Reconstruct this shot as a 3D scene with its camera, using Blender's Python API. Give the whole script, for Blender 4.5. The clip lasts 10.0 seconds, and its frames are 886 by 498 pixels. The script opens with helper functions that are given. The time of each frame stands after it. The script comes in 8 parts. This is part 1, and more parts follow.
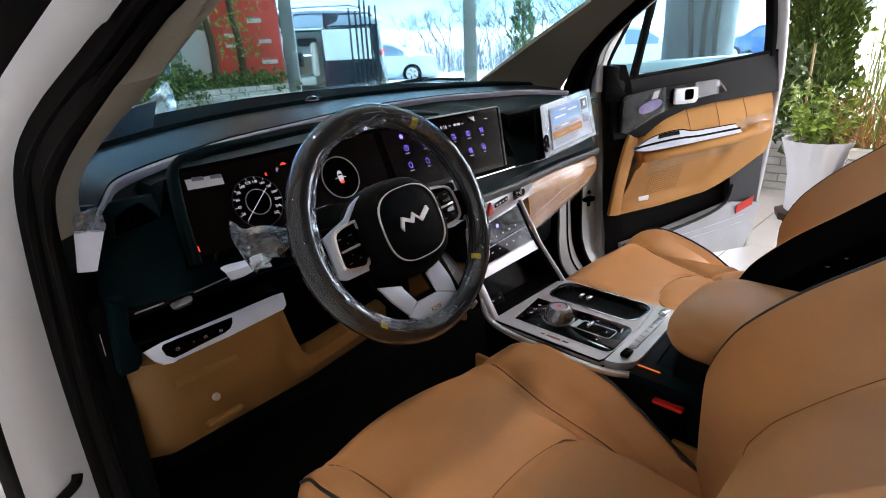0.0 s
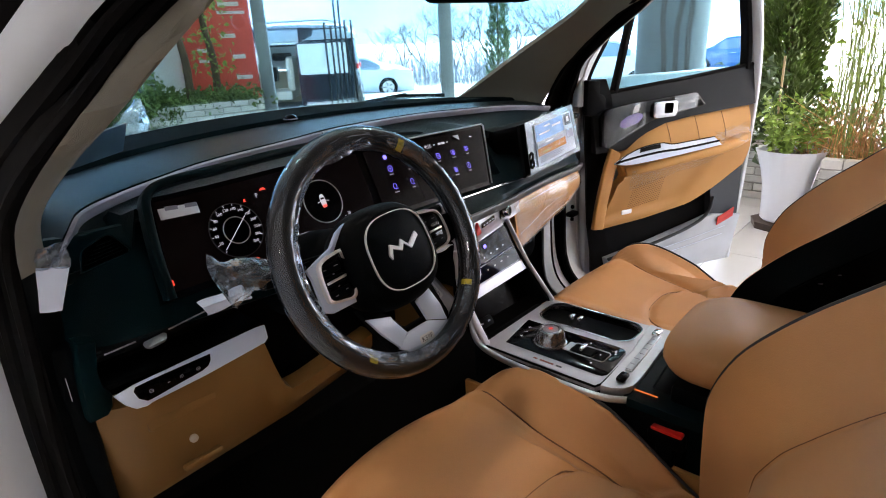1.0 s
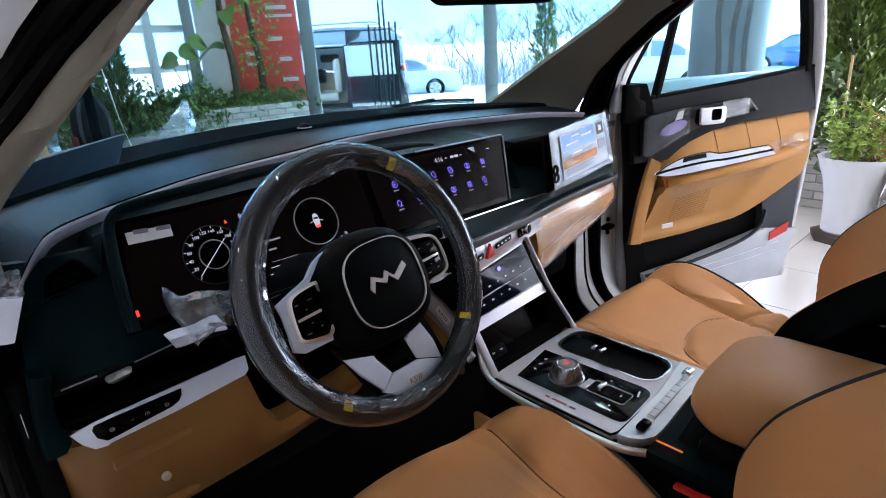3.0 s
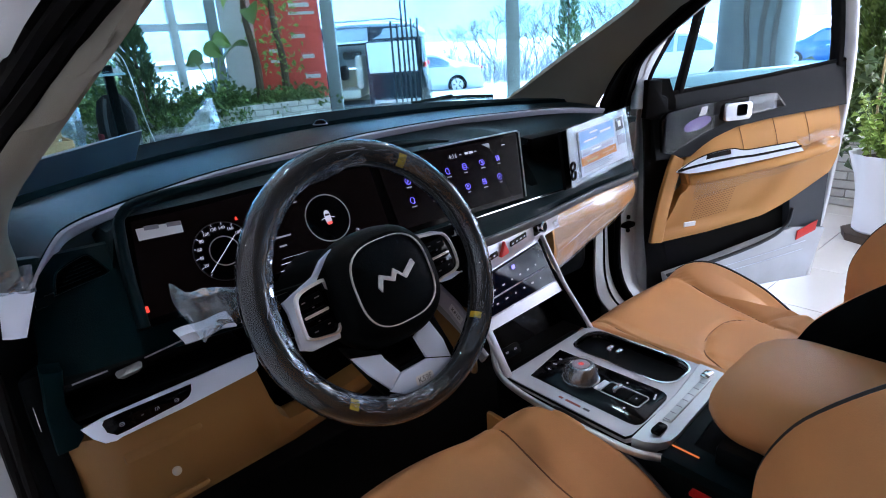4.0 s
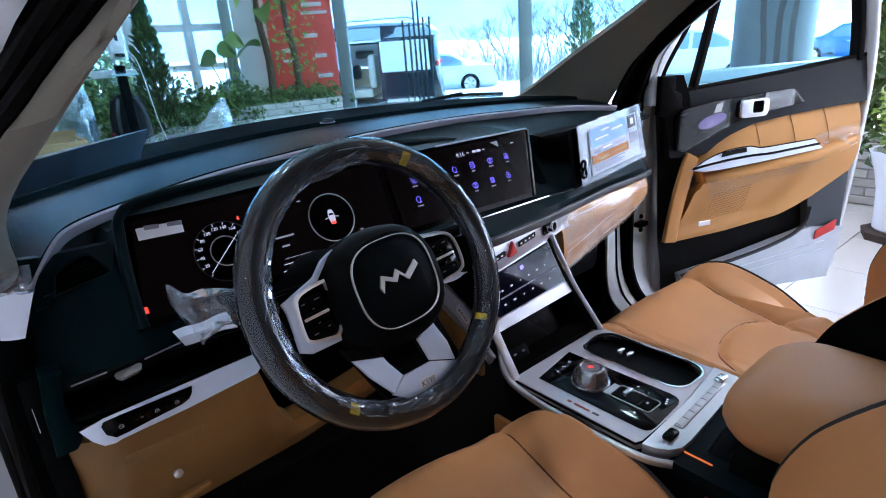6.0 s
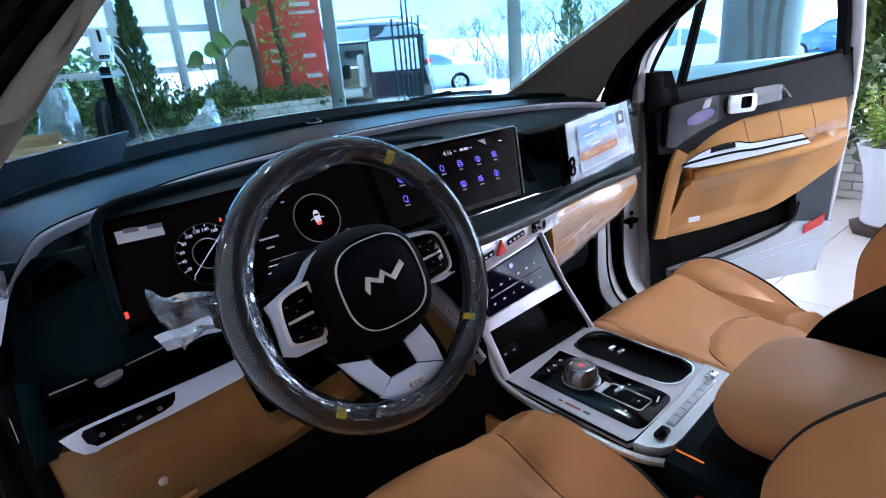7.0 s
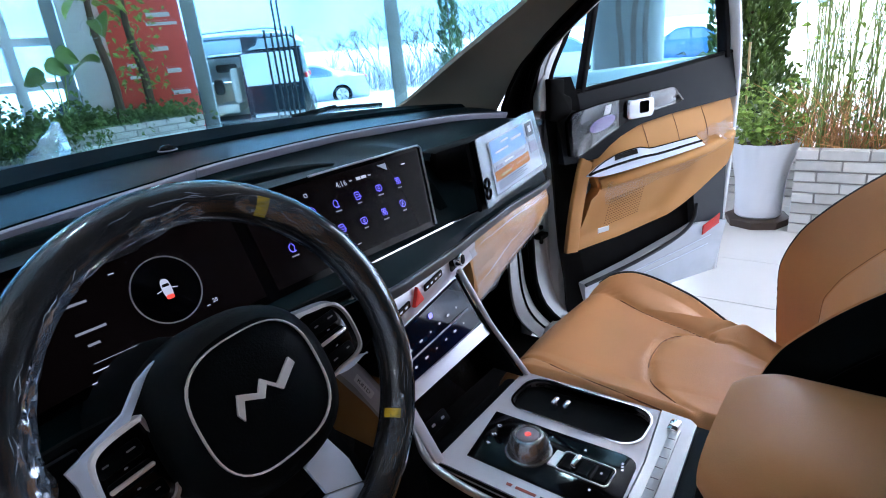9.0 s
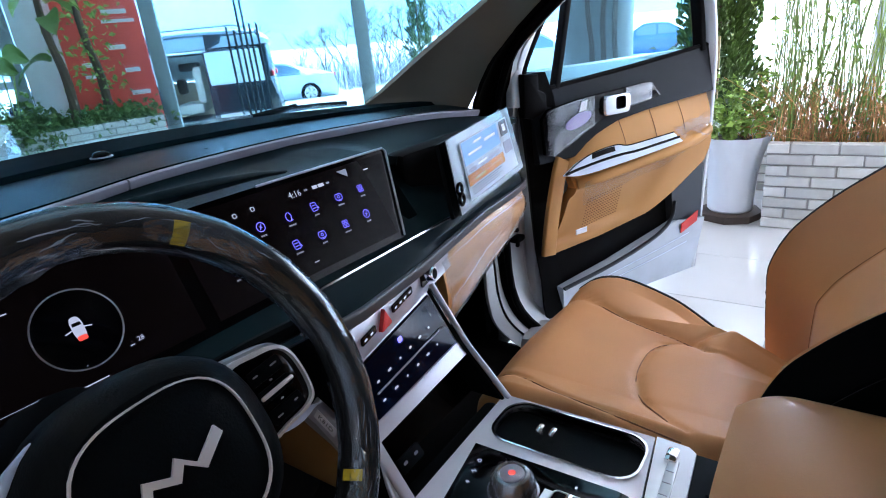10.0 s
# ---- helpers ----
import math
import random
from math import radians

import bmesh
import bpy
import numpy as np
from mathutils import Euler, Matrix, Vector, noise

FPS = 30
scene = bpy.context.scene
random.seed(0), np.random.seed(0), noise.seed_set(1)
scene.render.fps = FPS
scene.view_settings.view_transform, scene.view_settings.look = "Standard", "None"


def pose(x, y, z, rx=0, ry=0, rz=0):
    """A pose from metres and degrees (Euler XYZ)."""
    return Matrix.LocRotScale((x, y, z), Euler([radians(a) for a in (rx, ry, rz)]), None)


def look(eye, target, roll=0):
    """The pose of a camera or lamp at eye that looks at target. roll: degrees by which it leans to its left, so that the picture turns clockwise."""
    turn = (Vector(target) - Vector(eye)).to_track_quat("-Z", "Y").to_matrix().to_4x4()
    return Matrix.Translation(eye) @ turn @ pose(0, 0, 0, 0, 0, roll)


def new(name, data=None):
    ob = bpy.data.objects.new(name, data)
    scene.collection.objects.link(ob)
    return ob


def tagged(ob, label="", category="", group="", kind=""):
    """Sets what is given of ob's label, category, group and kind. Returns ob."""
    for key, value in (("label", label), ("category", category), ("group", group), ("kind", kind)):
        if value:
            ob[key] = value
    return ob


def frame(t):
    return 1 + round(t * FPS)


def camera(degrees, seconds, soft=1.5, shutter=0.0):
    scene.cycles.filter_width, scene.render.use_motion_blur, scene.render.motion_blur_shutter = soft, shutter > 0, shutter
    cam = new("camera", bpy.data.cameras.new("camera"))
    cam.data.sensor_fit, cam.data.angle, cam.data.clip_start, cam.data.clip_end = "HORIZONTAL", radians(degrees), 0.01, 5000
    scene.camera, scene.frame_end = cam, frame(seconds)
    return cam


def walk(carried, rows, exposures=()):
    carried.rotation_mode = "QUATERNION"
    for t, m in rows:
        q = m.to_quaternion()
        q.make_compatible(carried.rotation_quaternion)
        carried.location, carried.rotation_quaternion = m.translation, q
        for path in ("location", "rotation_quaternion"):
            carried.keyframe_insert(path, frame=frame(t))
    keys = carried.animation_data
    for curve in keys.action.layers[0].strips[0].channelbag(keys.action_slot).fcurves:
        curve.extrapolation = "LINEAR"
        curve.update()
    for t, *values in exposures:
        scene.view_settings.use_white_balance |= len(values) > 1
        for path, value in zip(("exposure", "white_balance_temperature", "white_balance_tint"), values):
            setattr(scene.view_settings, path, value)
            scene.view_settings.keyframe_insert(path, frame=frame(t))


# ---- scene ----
# World: metres, x to the car's right, y to its front, z up from the showroom floor; x = 0 is the car's middle.
cam = camera(76.3, 10.0, soft=1.0)
ROWS = [
    (0, -0.9962, -0.6350, 1.3105, 69.41, 2.47, -46.21),
    (0.5, -0.9876, -0.6103, 1.3133, 69.80, 2.43, -47.44),
    (1, -0.9753, -0.5935, 1.3198, 70.49, 2.80, -48.60),
    (1.5, -0.9748, -0.5805, 1.3241, 70.93, 2.97, -49.06),
    (2, -0.9418, -0.5746, 1.3237, 70.92, 2.89, -48.39),
    (2.5, -0.8869, -0.5772, 1.3266, 70.83, 2.99, -45.94),
    (4, -0.8320, -0.5820, 1.3229, 70.58, 3.57, -41.63),
    (4.5, -0.8303, -0.5816, 1.3202, 70.39, 3.57, -41.03),
    (5, -0.8262, -0.5803, 1.3200, 70.31, 3.53, -40.50),
    (6.5, -0.8049, -0.5745, 1.3155, 70.63, 4.11, -40.50),
    (7, -0.7989, -0.5729, 1.3138, 70.41, 4.40, -41.34),
    (7.5, -0.7801, -0.5489, 1.3147, 70.37, 4.70, -44.20),
    (8, -0.7391, -0.4981, 1.3113, 70.41, 5.13, -47.91),
    (8.5, -0.7054, -0.4458, 1.3040, 70.38, 5.15, -50.69),
    (9, -0.6623, -0.4081, 1.3053, 70.45, 5.28, -52.92),
    (9.5, -0.6137, -0.3665, 1.3040, 70.33, 5.39, -54.34),
    (10, -0.5802, -0.3543, 1.2965, 69.92, 5.59, -55.85),
]
EXPOSURES = [(0.0, 2.98, 7250, 22), (2.5, 3.02, 6800, 22), (4.5, 3.06, 5950, 22), (7.0, 3.13, 5880, 22), (10.0, 3.0, 5750, 18)]
walk(cam, [(t, pose(x, y, z, rx, ry, rz)) for t, x, y, z, rx, ry, rz in ROWS], EXPOSURES)

# ---- world, sun, exposure ----
world = bpy.data.worlds.new("sky")
scene.world = world
world.use_nodes = True
_wt = world.node_tree
_bg = _wt.nodes["Background"]
_sky = _wt.nodes.new("ShaderNodeTexSky")
_sky.sky_type = "NISHITA"
_sky.sun_disc = False
_sky.sun_elevation = radians(47)
_sky.sun_rotation = radians(100)
_sky.air_density, _sky.dust_density, _sky.ozone_density = 1.0, 1.2, 1.6
_wt.links.new(_sky.outputs[0], _bg.inputs[0])
_bg.inputs[1].default_value = 0.15
sun = new("sun", bpy.data.lights.new("sun", "SUN"))
sun.data.energy, sun.data.angle, sun.data.color = 4.5, radians(10), (1.0, 0.95, 0.88)
sun.matrix_world = look((20, -3.5, 21.8), (0, 0, 0))
# area lamp added inside the long side window, standing in for its daylight
side_light = new("side_window_light", bpy.data.lights.new("side_window_light", "AREA"))
side_light.data.shape, side_light.data.size, side_light.data.size_y = "RECTANGLE", 9.6, 3.3
side_light.data.energy, side_light.data.color = 76.0, (0.93, 0.97, 1.0)
side_light.matrix_world = look((7.30, -4.1, 1.75), (0, -4.1, 1.75))

# ---- materials ----
MATS = {}


def mat(name, color, rough=0.5, metal=0.0, spec=0.5, var=0.12, scale=6.0, bump=0.0, bscale=300.0, coat=0.0, emit=None, power=1.0, island=False, spread=0.28):
    """A surface with slow colour drift, fine grain and relief."""
    if name in MATS:
        return MATS[name]
    m = bpy.data.materials.new(name)
    m.use_nodes = True
    nt = m.node_tree
    b = nt.nodes["Principled BSDF"]
    b.inputs["Roughness"].default_value = rough
    b.inputs["Metallic"].default_value = metal
    b.inputs["Specular IOR Level"].default_value = spec
    b.inputs["Coat Weight"].default_value = coat
    b.inputs["Coat Roughness"].default_value = 0.08
    tc = nt.nodes.new("ShaderNodeTexCoord")
    if var > 0:
        n1 = nt.nodes.new("ShaderNodeTexNoise")
        n1.inputs["Scale"].default_value = scale
        n1.inputs["Detail"].default_value = 6
        nt.links.new(tc.outputs["Object"], n1.inputs["Vector"])
        mix = nt.nodes.new("ShaderNodeMix")
        mix.data_type = "RGBA"
        mix.inputs[6].default_value = [min(1, c * (1 - var)) for c in color] + [1]
        mix.inputs[7].default_value = [min(1, c * (1 + var)) for c in color] + [1]
        out = mix.outputs[2]
        nt.links.new(n1.outputs["Fac"], mix.inputs[0])
        if island:
            inf = nt.nodes.new("ShaderNodeNewGeometry") if island == "island" else nt.nodes.new("ShaderNodeObjectInfo")
            hsv = nt.nodes.new("ShaderNodeHueSaturation")
            mr = nt.nodes.new("ShaderNodeMapRange")
            mr.inputs[3].default_value, mr.inputs[4].default_value = 1 - spread, 1 + spread
            nt.links.new(inf.outputs["Random Per Island" if island == "island" else "Random"], mr.inputs[0])
            nt.links.new(mr.outputs[0], hsv.inputs["Value"])
            nt.links.new(out, hsv.inputs["Color"])
            out = hsv.outputs[0]
        nt.links.new(out, b.inputs["Base Color"])
        r2 = nt.nodes.new("ShaderNodeMapRange")
        r2.inputs[3].default_value, r2.inputs[4].default_value = max(0.02, rough - 0.07), min(1, rough + 0.07)
        nt.links.new(n1.outputs["Fac"], r2.inputs[0])
        nt.links.new(r2.outputs[0], b.inputs["Roughness"])
    else:
        b.inputs["Base Color"].default_value = (*color, 1)
    if bump > 0:
        n2 = nt.nodes.new("ShaderNodeTexNoise")
        n2.inputs["Scale"].default_value = bscale
        n2.inputs["Detail"].default_value = 3
        nt.links.new(tc.outputs["Object"], n2.inputs["Vector"])
        bp = nt.nodes.new("ShaderNodeBump")
        bp.inputs["Strength"].default_value = bump
        bp.inputs["Distance"].default_value = 0.002
        nt.links.new(n2.outputs["Fac"], bp.inputs["Height"])
        nt.links.new(bp.outputs[0], b.inputs["Normal"])
    if emit:
        b.inputs["Emission Color"].default_value = (*emit, 1)
        b.inputs["Emission Strength"].default_value = power
    MATS[name] = m
    return m


def clear_mat(name, tint, rough=0.03, gloss=1.0, wrinkle=0.0, wscale=60.0, ior=1.45, base=0.0, haze=0.0, milk=0.0):
    """Thin clear sheet: see-through with a Fresnel gloss; wrinkle crumples the gloss, base adds a constant sheen."""
    m = bpy.data.materials.new(name)
    m.use_nodes = True
    nt = m.node_tree
    nt.nodes.clear()
    o = nt.nodes.new("ShaderNodeOutputMaterial")
    tr = nt.nodes.new("ShaderNodeBsdfTransparent")
    tr.inputs[0].default_value = (*tint, 1)
    gl = nt.nodes.new("ShaderNodeBsdfGlossy")
    gl.inputs["Roughness"].default_value = rough
    gl.inputs["Color"].default_value = (0.90, 0.95, 1.0, 1)
    fr = nt.nodes.new("ShaderNodeFresnel")
    fr.inputs[0].default_value = ior
    mul = nt.nodes.new("ShaderNodeMath")
    mul.operation = "MULTIPLY_ADD"
    mul.use_clamp = True
    mul.inputs[1].default_value, mul.inputs[2].default_value = gloss, base
    mx = nt.nodes.new("ShaderNodeMixShader")
    nt.links.new(fr.outputs[0], mul.inputs[0])
    nt.links.new(mul.outputs[0], mx.inputs[0])
    nt.links.new(tr.outputs[0], mx.inputs[1])
    nt.links.new(gl.outputs[0], mx.inputs[2])
    nt.links.new(mx.outputs[0], o.inputs[0])
    if haze + milk > 0:
        df = nt.nodes.new("ShaderNodeBsdfDiffuse")
        df.inputs[0].default_value = (0.62, 0.72, 0.84, 1)
        tc2 = nt.nodes.new("ShaderNodeTexCoord")
        hz_ = nt.nodes.new("ShaderNodeTexNoise")
        hz_.inputs["Scale"].default_value, hz_.inputs["Detail"].default_value, hz_.inputs["Distortion"].default_value = 17.0, 5.0, 4.5
        rg = nt.nodes.new("ShaderNodeMapRange")
        rg.inputs[1].default_value, rg.inputs[2].default_value = 0.54, 0.76
        rg.inputs[3].default_value, rg.inputs[4].default_value = milk, milk + haze
        m2 = nt.nodes.new("ShaderNodeMixShader")
        nt.links.new(tc2.outputs["Object"], hz_.inputs["Vector"])
        nt.links.new(hz_.outputs["Fac"], rg.inputs[0])
        nt.links.new(rg.outputs[0], m2.inputs[0])
        nt.links.new(mx.outputs[0], m2.inputs[1])
        nt.links.new(df.outputs[0], m2.inputs[2])
        nt.links.new(m2.outputs[0], o.inputs[0])
    if wrinkle > 0:
        tc = nt.nodes.new("ShaderNodeTexCoord")
        n = nt.nodes.new("ShaderNodeTexNoise")
        n.inputs["Scale"].default_value = wscale
        n.inputs["Detail"].default_value = 1.5
        n.inputs["Distortion"].default_value = 1.2
        nt.links.new(tc.outputs["Object"], n.inputs["Vector"])
        bp = nt.nodes.new("ShaderNodeBump")
        bp.inputs["Strength"].default_value = wrinkle
        bp.inputs["Distance"].default_value = 0.01
        nt.links.new(n.outputs["Fac"], bp.inputs["Height"])
        nt.links.new(bp.outputs[0], gl.inputs["Normal"])
    MATS[name] = m
    return m


LEATHER = mat("tan_leather", (0.60, 0.287, 0.114), 0.40, spec=0.24, var=0.20, scale=5, bump=0.22, bscale=520)
DOORTAN = mat("door_tan_leather", (0.60, 0.295, 0.088), 0.44, spec=0.18, var=0.16, scale=5, bump=0.2, bscale=520)
TANPLASTIC = mat("tan_plastic", (0.54, 0.262, 0.078), 0.5, spec=0.3, var=0.08, scale=4, bump=0.15, bscale=500)
DARK = mat("black_soft_plastic", (0.0014, 0.0080, 0.0105), 0.46, spec=0.05, var=0.15, scale=5, bump=0.3, bscale=600)
DARKER = mat("black_plastic", (0.0022, 0.0033, 0.004), 0.5, spec=0.03, var=0.15, scale=5, bump=0.2, bscale=500)
# black pad; the blue in its base stands for the windscreen's sheen
PADTOP = mat("blue_sheen_plastic", (0.0003, 0.0045, 0.0075), 0.30, spec=0.022, var=0.12, scale=5, bump=0.3, bscale=700)
GLOSSBLACK = mat("piano_black", (0.0015, 0.0015, 0.002), 0.08, spec=0.14, var=0.1, scale=3)
SILVER = mat("satin_silver", (0.62, 0.62, 0.64), 0.32, metal=0.85, var=0.05, scale=8)
SILVERPAINT = mat("silver_paint", (0.53, 0.52, 0.57), 0.33, metal=0.35, var=0.05, scale=8)
GREYTRIM = mat("grey_trim", (0.26, 0.25, 0.30), 0.46, metal=0.10, spec=0.3, var=0.08, scale=10)
CHROME = mat("chrome", (0.85, 0.85, 0.87), 0.08, metal=1.0, var=0.04, scale=8)
WHITEFILM = mat("white_film", (0.66, 0.75, 0.90), 0.30, var=0.06, scale=14, coat=0.3)
WHITEPAINT = mat("white_car_paint", (0.62, 0.66, 0.70), 0.25, var=0.03, scale=3, coat=0.6)
RUBBER = mat("black_rubber", (0.002, 0.002, 0.0022), 0.65, spec=0.06, var=0.15, scale=20)
BEIGE = mat("beige_pillar_fabric", (0.180, 0.170, 0.138), 0.85, spec=0.2, var=0.08, scale=12, bump=0.4, bscale=900)
CARPET = mat("black_carpet", (0.0035, 0.003, 0.003), 0.95, spec=0.1, var=0.3, scale=60, bump=0.6, bscale=900)
SEAM = mat("seam_thread", (0.19, 0.078, 0.026), 0.7, var=0.1, scale=100)
PIPING = mat("black_piping", (0.012, 0.011, 0.012), 0.5, var=0.1, scale=40)
REDPLASTIC = mat("red_plastic", (0.62, 0.02, 0.015), 0.3, var=0.05, scale=10)
YELLOWTAPE = mat("yellow_tape", (0.42, 0.31, 0.012), 0.4, var=0.08, scale=40)
PAPER = mat("white_paper", (0.78, 0.78, 0.80), 0.6, var=0.04, scale=20)
INK = mat("dark_ink", (0.05, 0.05, 0.06), 0.6, var=0.1, scale=30)
FILM = clear_mat("clear_film", (0.95, 0.95, 0.95), 0.12, 0.16, wrinkle=0.30, wscale=24, base=0.002)
GLOVEFILM = clear_mat("glovebox_film", (0.98, 0.97, 0.96), 0.14, 0.42, wrinkle=0.10, wscale=9, base=0.006)
SLEEVE = clear_mat("clear_sleeve", (0.95, 0.96, 0.97), 0.04, 0.04, wrinkle=0.03, wscale=14, base=0.002)
CRUMPLE = clear_mat("crumpled_film", (0.84, 0.87, 0.90), 0.10, 1.3, wrinkle=0.4, wscale=26, base=0.04, haze=0.30, milk=0.05)
WHEELFILM = clear_mat("wheel_film", (0.82, 0.86, 0.90), 0.07, 1.0, wrinkle=0.12, wscale=14, base=0.035, haze=0.020, milk=0.009)
FLAPFILM = clear_mat("loose_wheel_film", (0.86, 0.89, 0.92), 0.08, 1.0, wrinkle=0.4, wscale=26, base=0.02, haze=0.10, milk=0.012)
GLASS = clear_mat("window_glass", (0.90, 0.97, 0.98), 0.0, 0.9)
WINDSHIELD = clear_mat("windshield_glass", (0.74, 0.95, 1.0), 0.0, 0.35)

# ---- mesh helpers ----


def spline(pts, n):
    """n points along a smooth curve through pts."""
    p = [np.array(q, float) for q in pts]
    p = [2 * p[0] - p[1]] + p + [2 * p[-1] - p[-2]]
    out = []
    k = len(p) - 3
    for i in range(n):
        s = i / (n - 1) * k
        j = min(int(s), k - 1)
        t = s - j
        a, b, c, d = p[j : j + 4]
        out.append(0.5 * (2 * b + (c - a) * t + (2 * a - 5 * b + 4 * c - d) * t * t + (3 * b - a - 3 * c + d) * t**3))
    return [tuple(q) for q in out]


def b_box(c, s, bevel=0.0, seg=2, m=None):
    bm = bmesh.new()
    bmesh.ops.create_cube(bm, size=1)
    for v in bm.verts:
        v.co = Vector((v.co.x * s[0], v.co.y * s[1], v.co.z * s[2]))
    if bevel > 0:
        bmesh.ops.bevel(bm, geom=bm.edges[:], offset=bevel, segments=seg, profile=0.5, affect="EDGES")
    bmesh.ops.translate(bm, verts=bm.verts, vec=Vector(c))
    if m is not None:
        bm.transform(m)
    return bm


def b_loft(rings, closed=True, caps=True, loop=False):
    """Skin over rings of equal length; closed: each ring is a loop; loop: the last ring joins the first."""
    bm = bmesh.new()
    vs = [[bm.verts.new(p) for p in r] for r in rings]
    k = len(rings[0])
    for i in range(len(rings) if loop else len(rings) - 1):
        a, b = vs[i], vs[(i + 1) % len(vs)]
        for j in range(k if closed else k - 1):
            q = (a[j], a[(j + 1) % k], b[(j + 1) % k], b[j])
            bm.faces.new(q)
    if caps and closed and not loop:
        bm.faces.new(list(reversed(vs[0])))
        bm.faces.new(vs[-1])
    bmesh.ops.recalc_face_normals(bm, faces=bm.faces[:])
    return bm


def b_sheet(rows, thick, direction=None):
    """A sheet through a grid of points, thickened along direction or its own normals."""
    g = np.array(rows, float)
    du = np.gradient(g, axis=0)
    dv = np.gradient(g, axis=1)
    n = np.cross(du, dv)
    n /= np.maximum(np.linalg.norm(n, axis=2, keepdims=True), 1e-9)
    if direction is not None:
        n = np.broadcast_to(np.array(direction, float), g.shape)
    h = g + n * thick
    bm = bmesh.new()
    R, C = g.shape[:2]
    top = [[bm.verts.new(g[i, j]) for j in range(C)] for i in range(R)]
    bot = [[bm.verts.new(h[i, j]) for j in range(C)] for i in range(R)]
    for i in range(R - 1):
        for j in range(C - 1):
            bm.faces.new((top[i][j], top[i][j + 1], top[i + 1][j + 1], top[i + 1][j]))
            bm.faces.new((bot[i][j], bot[i + 1][j], bot[i + 1][j + 1], bot[i][j + 1]))
    for i in range(R - 1):
        for j in (0, C - 1):
            bm.faces.new((top[i][j], top[i + 1][j], bot[i + 1][j], bot[i][j]))
    for j in range(C - 1):
        for i in (0, R - 1):
            bm.faces.new((top[i][j], bot[i][j], bot[i][j + 1], top[i][j + 1]))
    bmesh.ops.recalc_face_normals(bm, faces=bm.faces[:])
    return bm


def frames(pts, up, loop=False):
    p = [Vector(q) for q in pts]
    out = []
    for i in range(len(p)):
        a = p[i - 1] if (i > 0 or loop) else p[i]
        b = p[(i + 1) % len(p)] if (i < len(p) - 1 or loop) else p[i]
        t = (b - a).normalized()
        u = Vector(up[i] if isinstance(up, list) else up)
        s = t.cross(u).normalized()
        out.append((p[i], t, s, s.cross(t).normalized()))
    return out


def b_sweep(profile, pts, up=(0, 0, 1), loop=False, scale=None):
    """Sweeps a closed profile of (side, up) offsets along pts."""
    rings = []
    for i, (p, t, s, u) in enumerate(frames(pts, up, loop)):
        k = scale[i] if scale else 1
        rings.append([p + s * (a * k) + u * (b * k) for a, b in profile])
    return b_loft(rings, True, True, loop)


def circle(r, n=10, ry=None):
    return [(r * math.cos(2 * math.pi * i / n), (ry or r) * math.sin(2 * math.pi * i / n)) for i in range(n)]


def b_tube(pts, r, n=8, loop=False, up=(0.13, 0.07, 1)):
    return b_sweep(circle(1, n), pts, up, loop, [r] * len(pts) if not isinstance(r, list) else r)


def rrect(w, h, r, n=4):
    """A rounded rectangle's outline, anticlockwise round the origin."""
    out = []
    for cx, cy, a0 in ((w / 2 - r, h / 2 - r, 0), (-w / 2 + r, h / 2 - r, 90), (-w / 2 + r, -h / 2 + r, 180), (w / 2 - r, -h / 2 + r, 270)):
        for i in range(n + 1):
            a = radians(a0 + 90 * i / n)
            out.append((cx + r * math.cos(a), cy + r * math.sin(a)))
    return out


def squircle(w, h, p=3.0, n=40):
    out = []
    for i in range(n):
        a = 2 * math.pi * i / n
        c, s = math.cos(a), math.sin(a)
        k = (abs(c) ** p + abs(s) ** p) ** (-1 / p)
        out.append((w / 2 * k * c, h / 2 * k * s))
    return out


def b_plate(outline, z0, z1, bevel=0.0, m=None, seg=2):
    """A flat outline raised from z0 to z1, its rim rounded."""
    bm = bmesh.new()
    rings = []
    if bevel > 0:
        o = np.array(outline)
        c = o.mean(0)
        nx = np.roll(o, -1, 0) - np.roll(o, 1, 0)
        nrm = np.stack([nx[:, 1], -nx[:, 0]], 1)
        nrm /= np.maximum(np.linalg.norm(nrm, axis=1, keepdims=True), 1e-9)
        area = 0.5 * np.sum(o[:, 0] * np.roll(o[:, 1], -1) - np.roll(o[:, 0], -1) * o[:, 1])
        nrm *= 1 if area > 0 else -1
        rings.append([(x, y, z0) for x, y in o])
        for i in range(seg + 1):
            a = math.pi / 2 * i / seg
            q = o - nrm * bevel * (1 - math.cos(a))
            rings.append([(x, y, z1 - bevel + bevel * math.sin(a)) for x, y in q])
    else:
        rings = [[(x, y, z0) for x, y in outline], [(x, y, z1) for x, y in outline]]
    bm.free()
    bm = b_loft(rings)
    if m is not None:
        bm.transform(m)
    return bm


def b_ring(outer, inner, z0, z1, m=None):
    """A flat frame between two outlines of equal length."""
    r = [[(x, y, z) for x, y in o] for o, z in ((outer, z0), (outer, z1), (inner, z1), (inner, z0))]
    bm = b_loft(r, True, False, True)
    if m is not None:
        bm.transform(m)
    return bm


def b_lathe(profile, n=24, m=None):
    rings = [[(r * math.cos(2 * math.pi * i / n), r * math.sin(2 * math.pi * i / n), z) for i in range(n)] for r, z in profile]
    bm = b_loft(rings)
    if m is not None:
        bm.transform(m)
    return bm


def join(*bms):
    out = bmesh.new()
    for b in bms:
        me = bpy.data.meshes.new("tmp")
        b.to_mesh(me)
        b.free()
        out.from_mesh(me)
        bpy.data.meshes.remove(me)
    return out


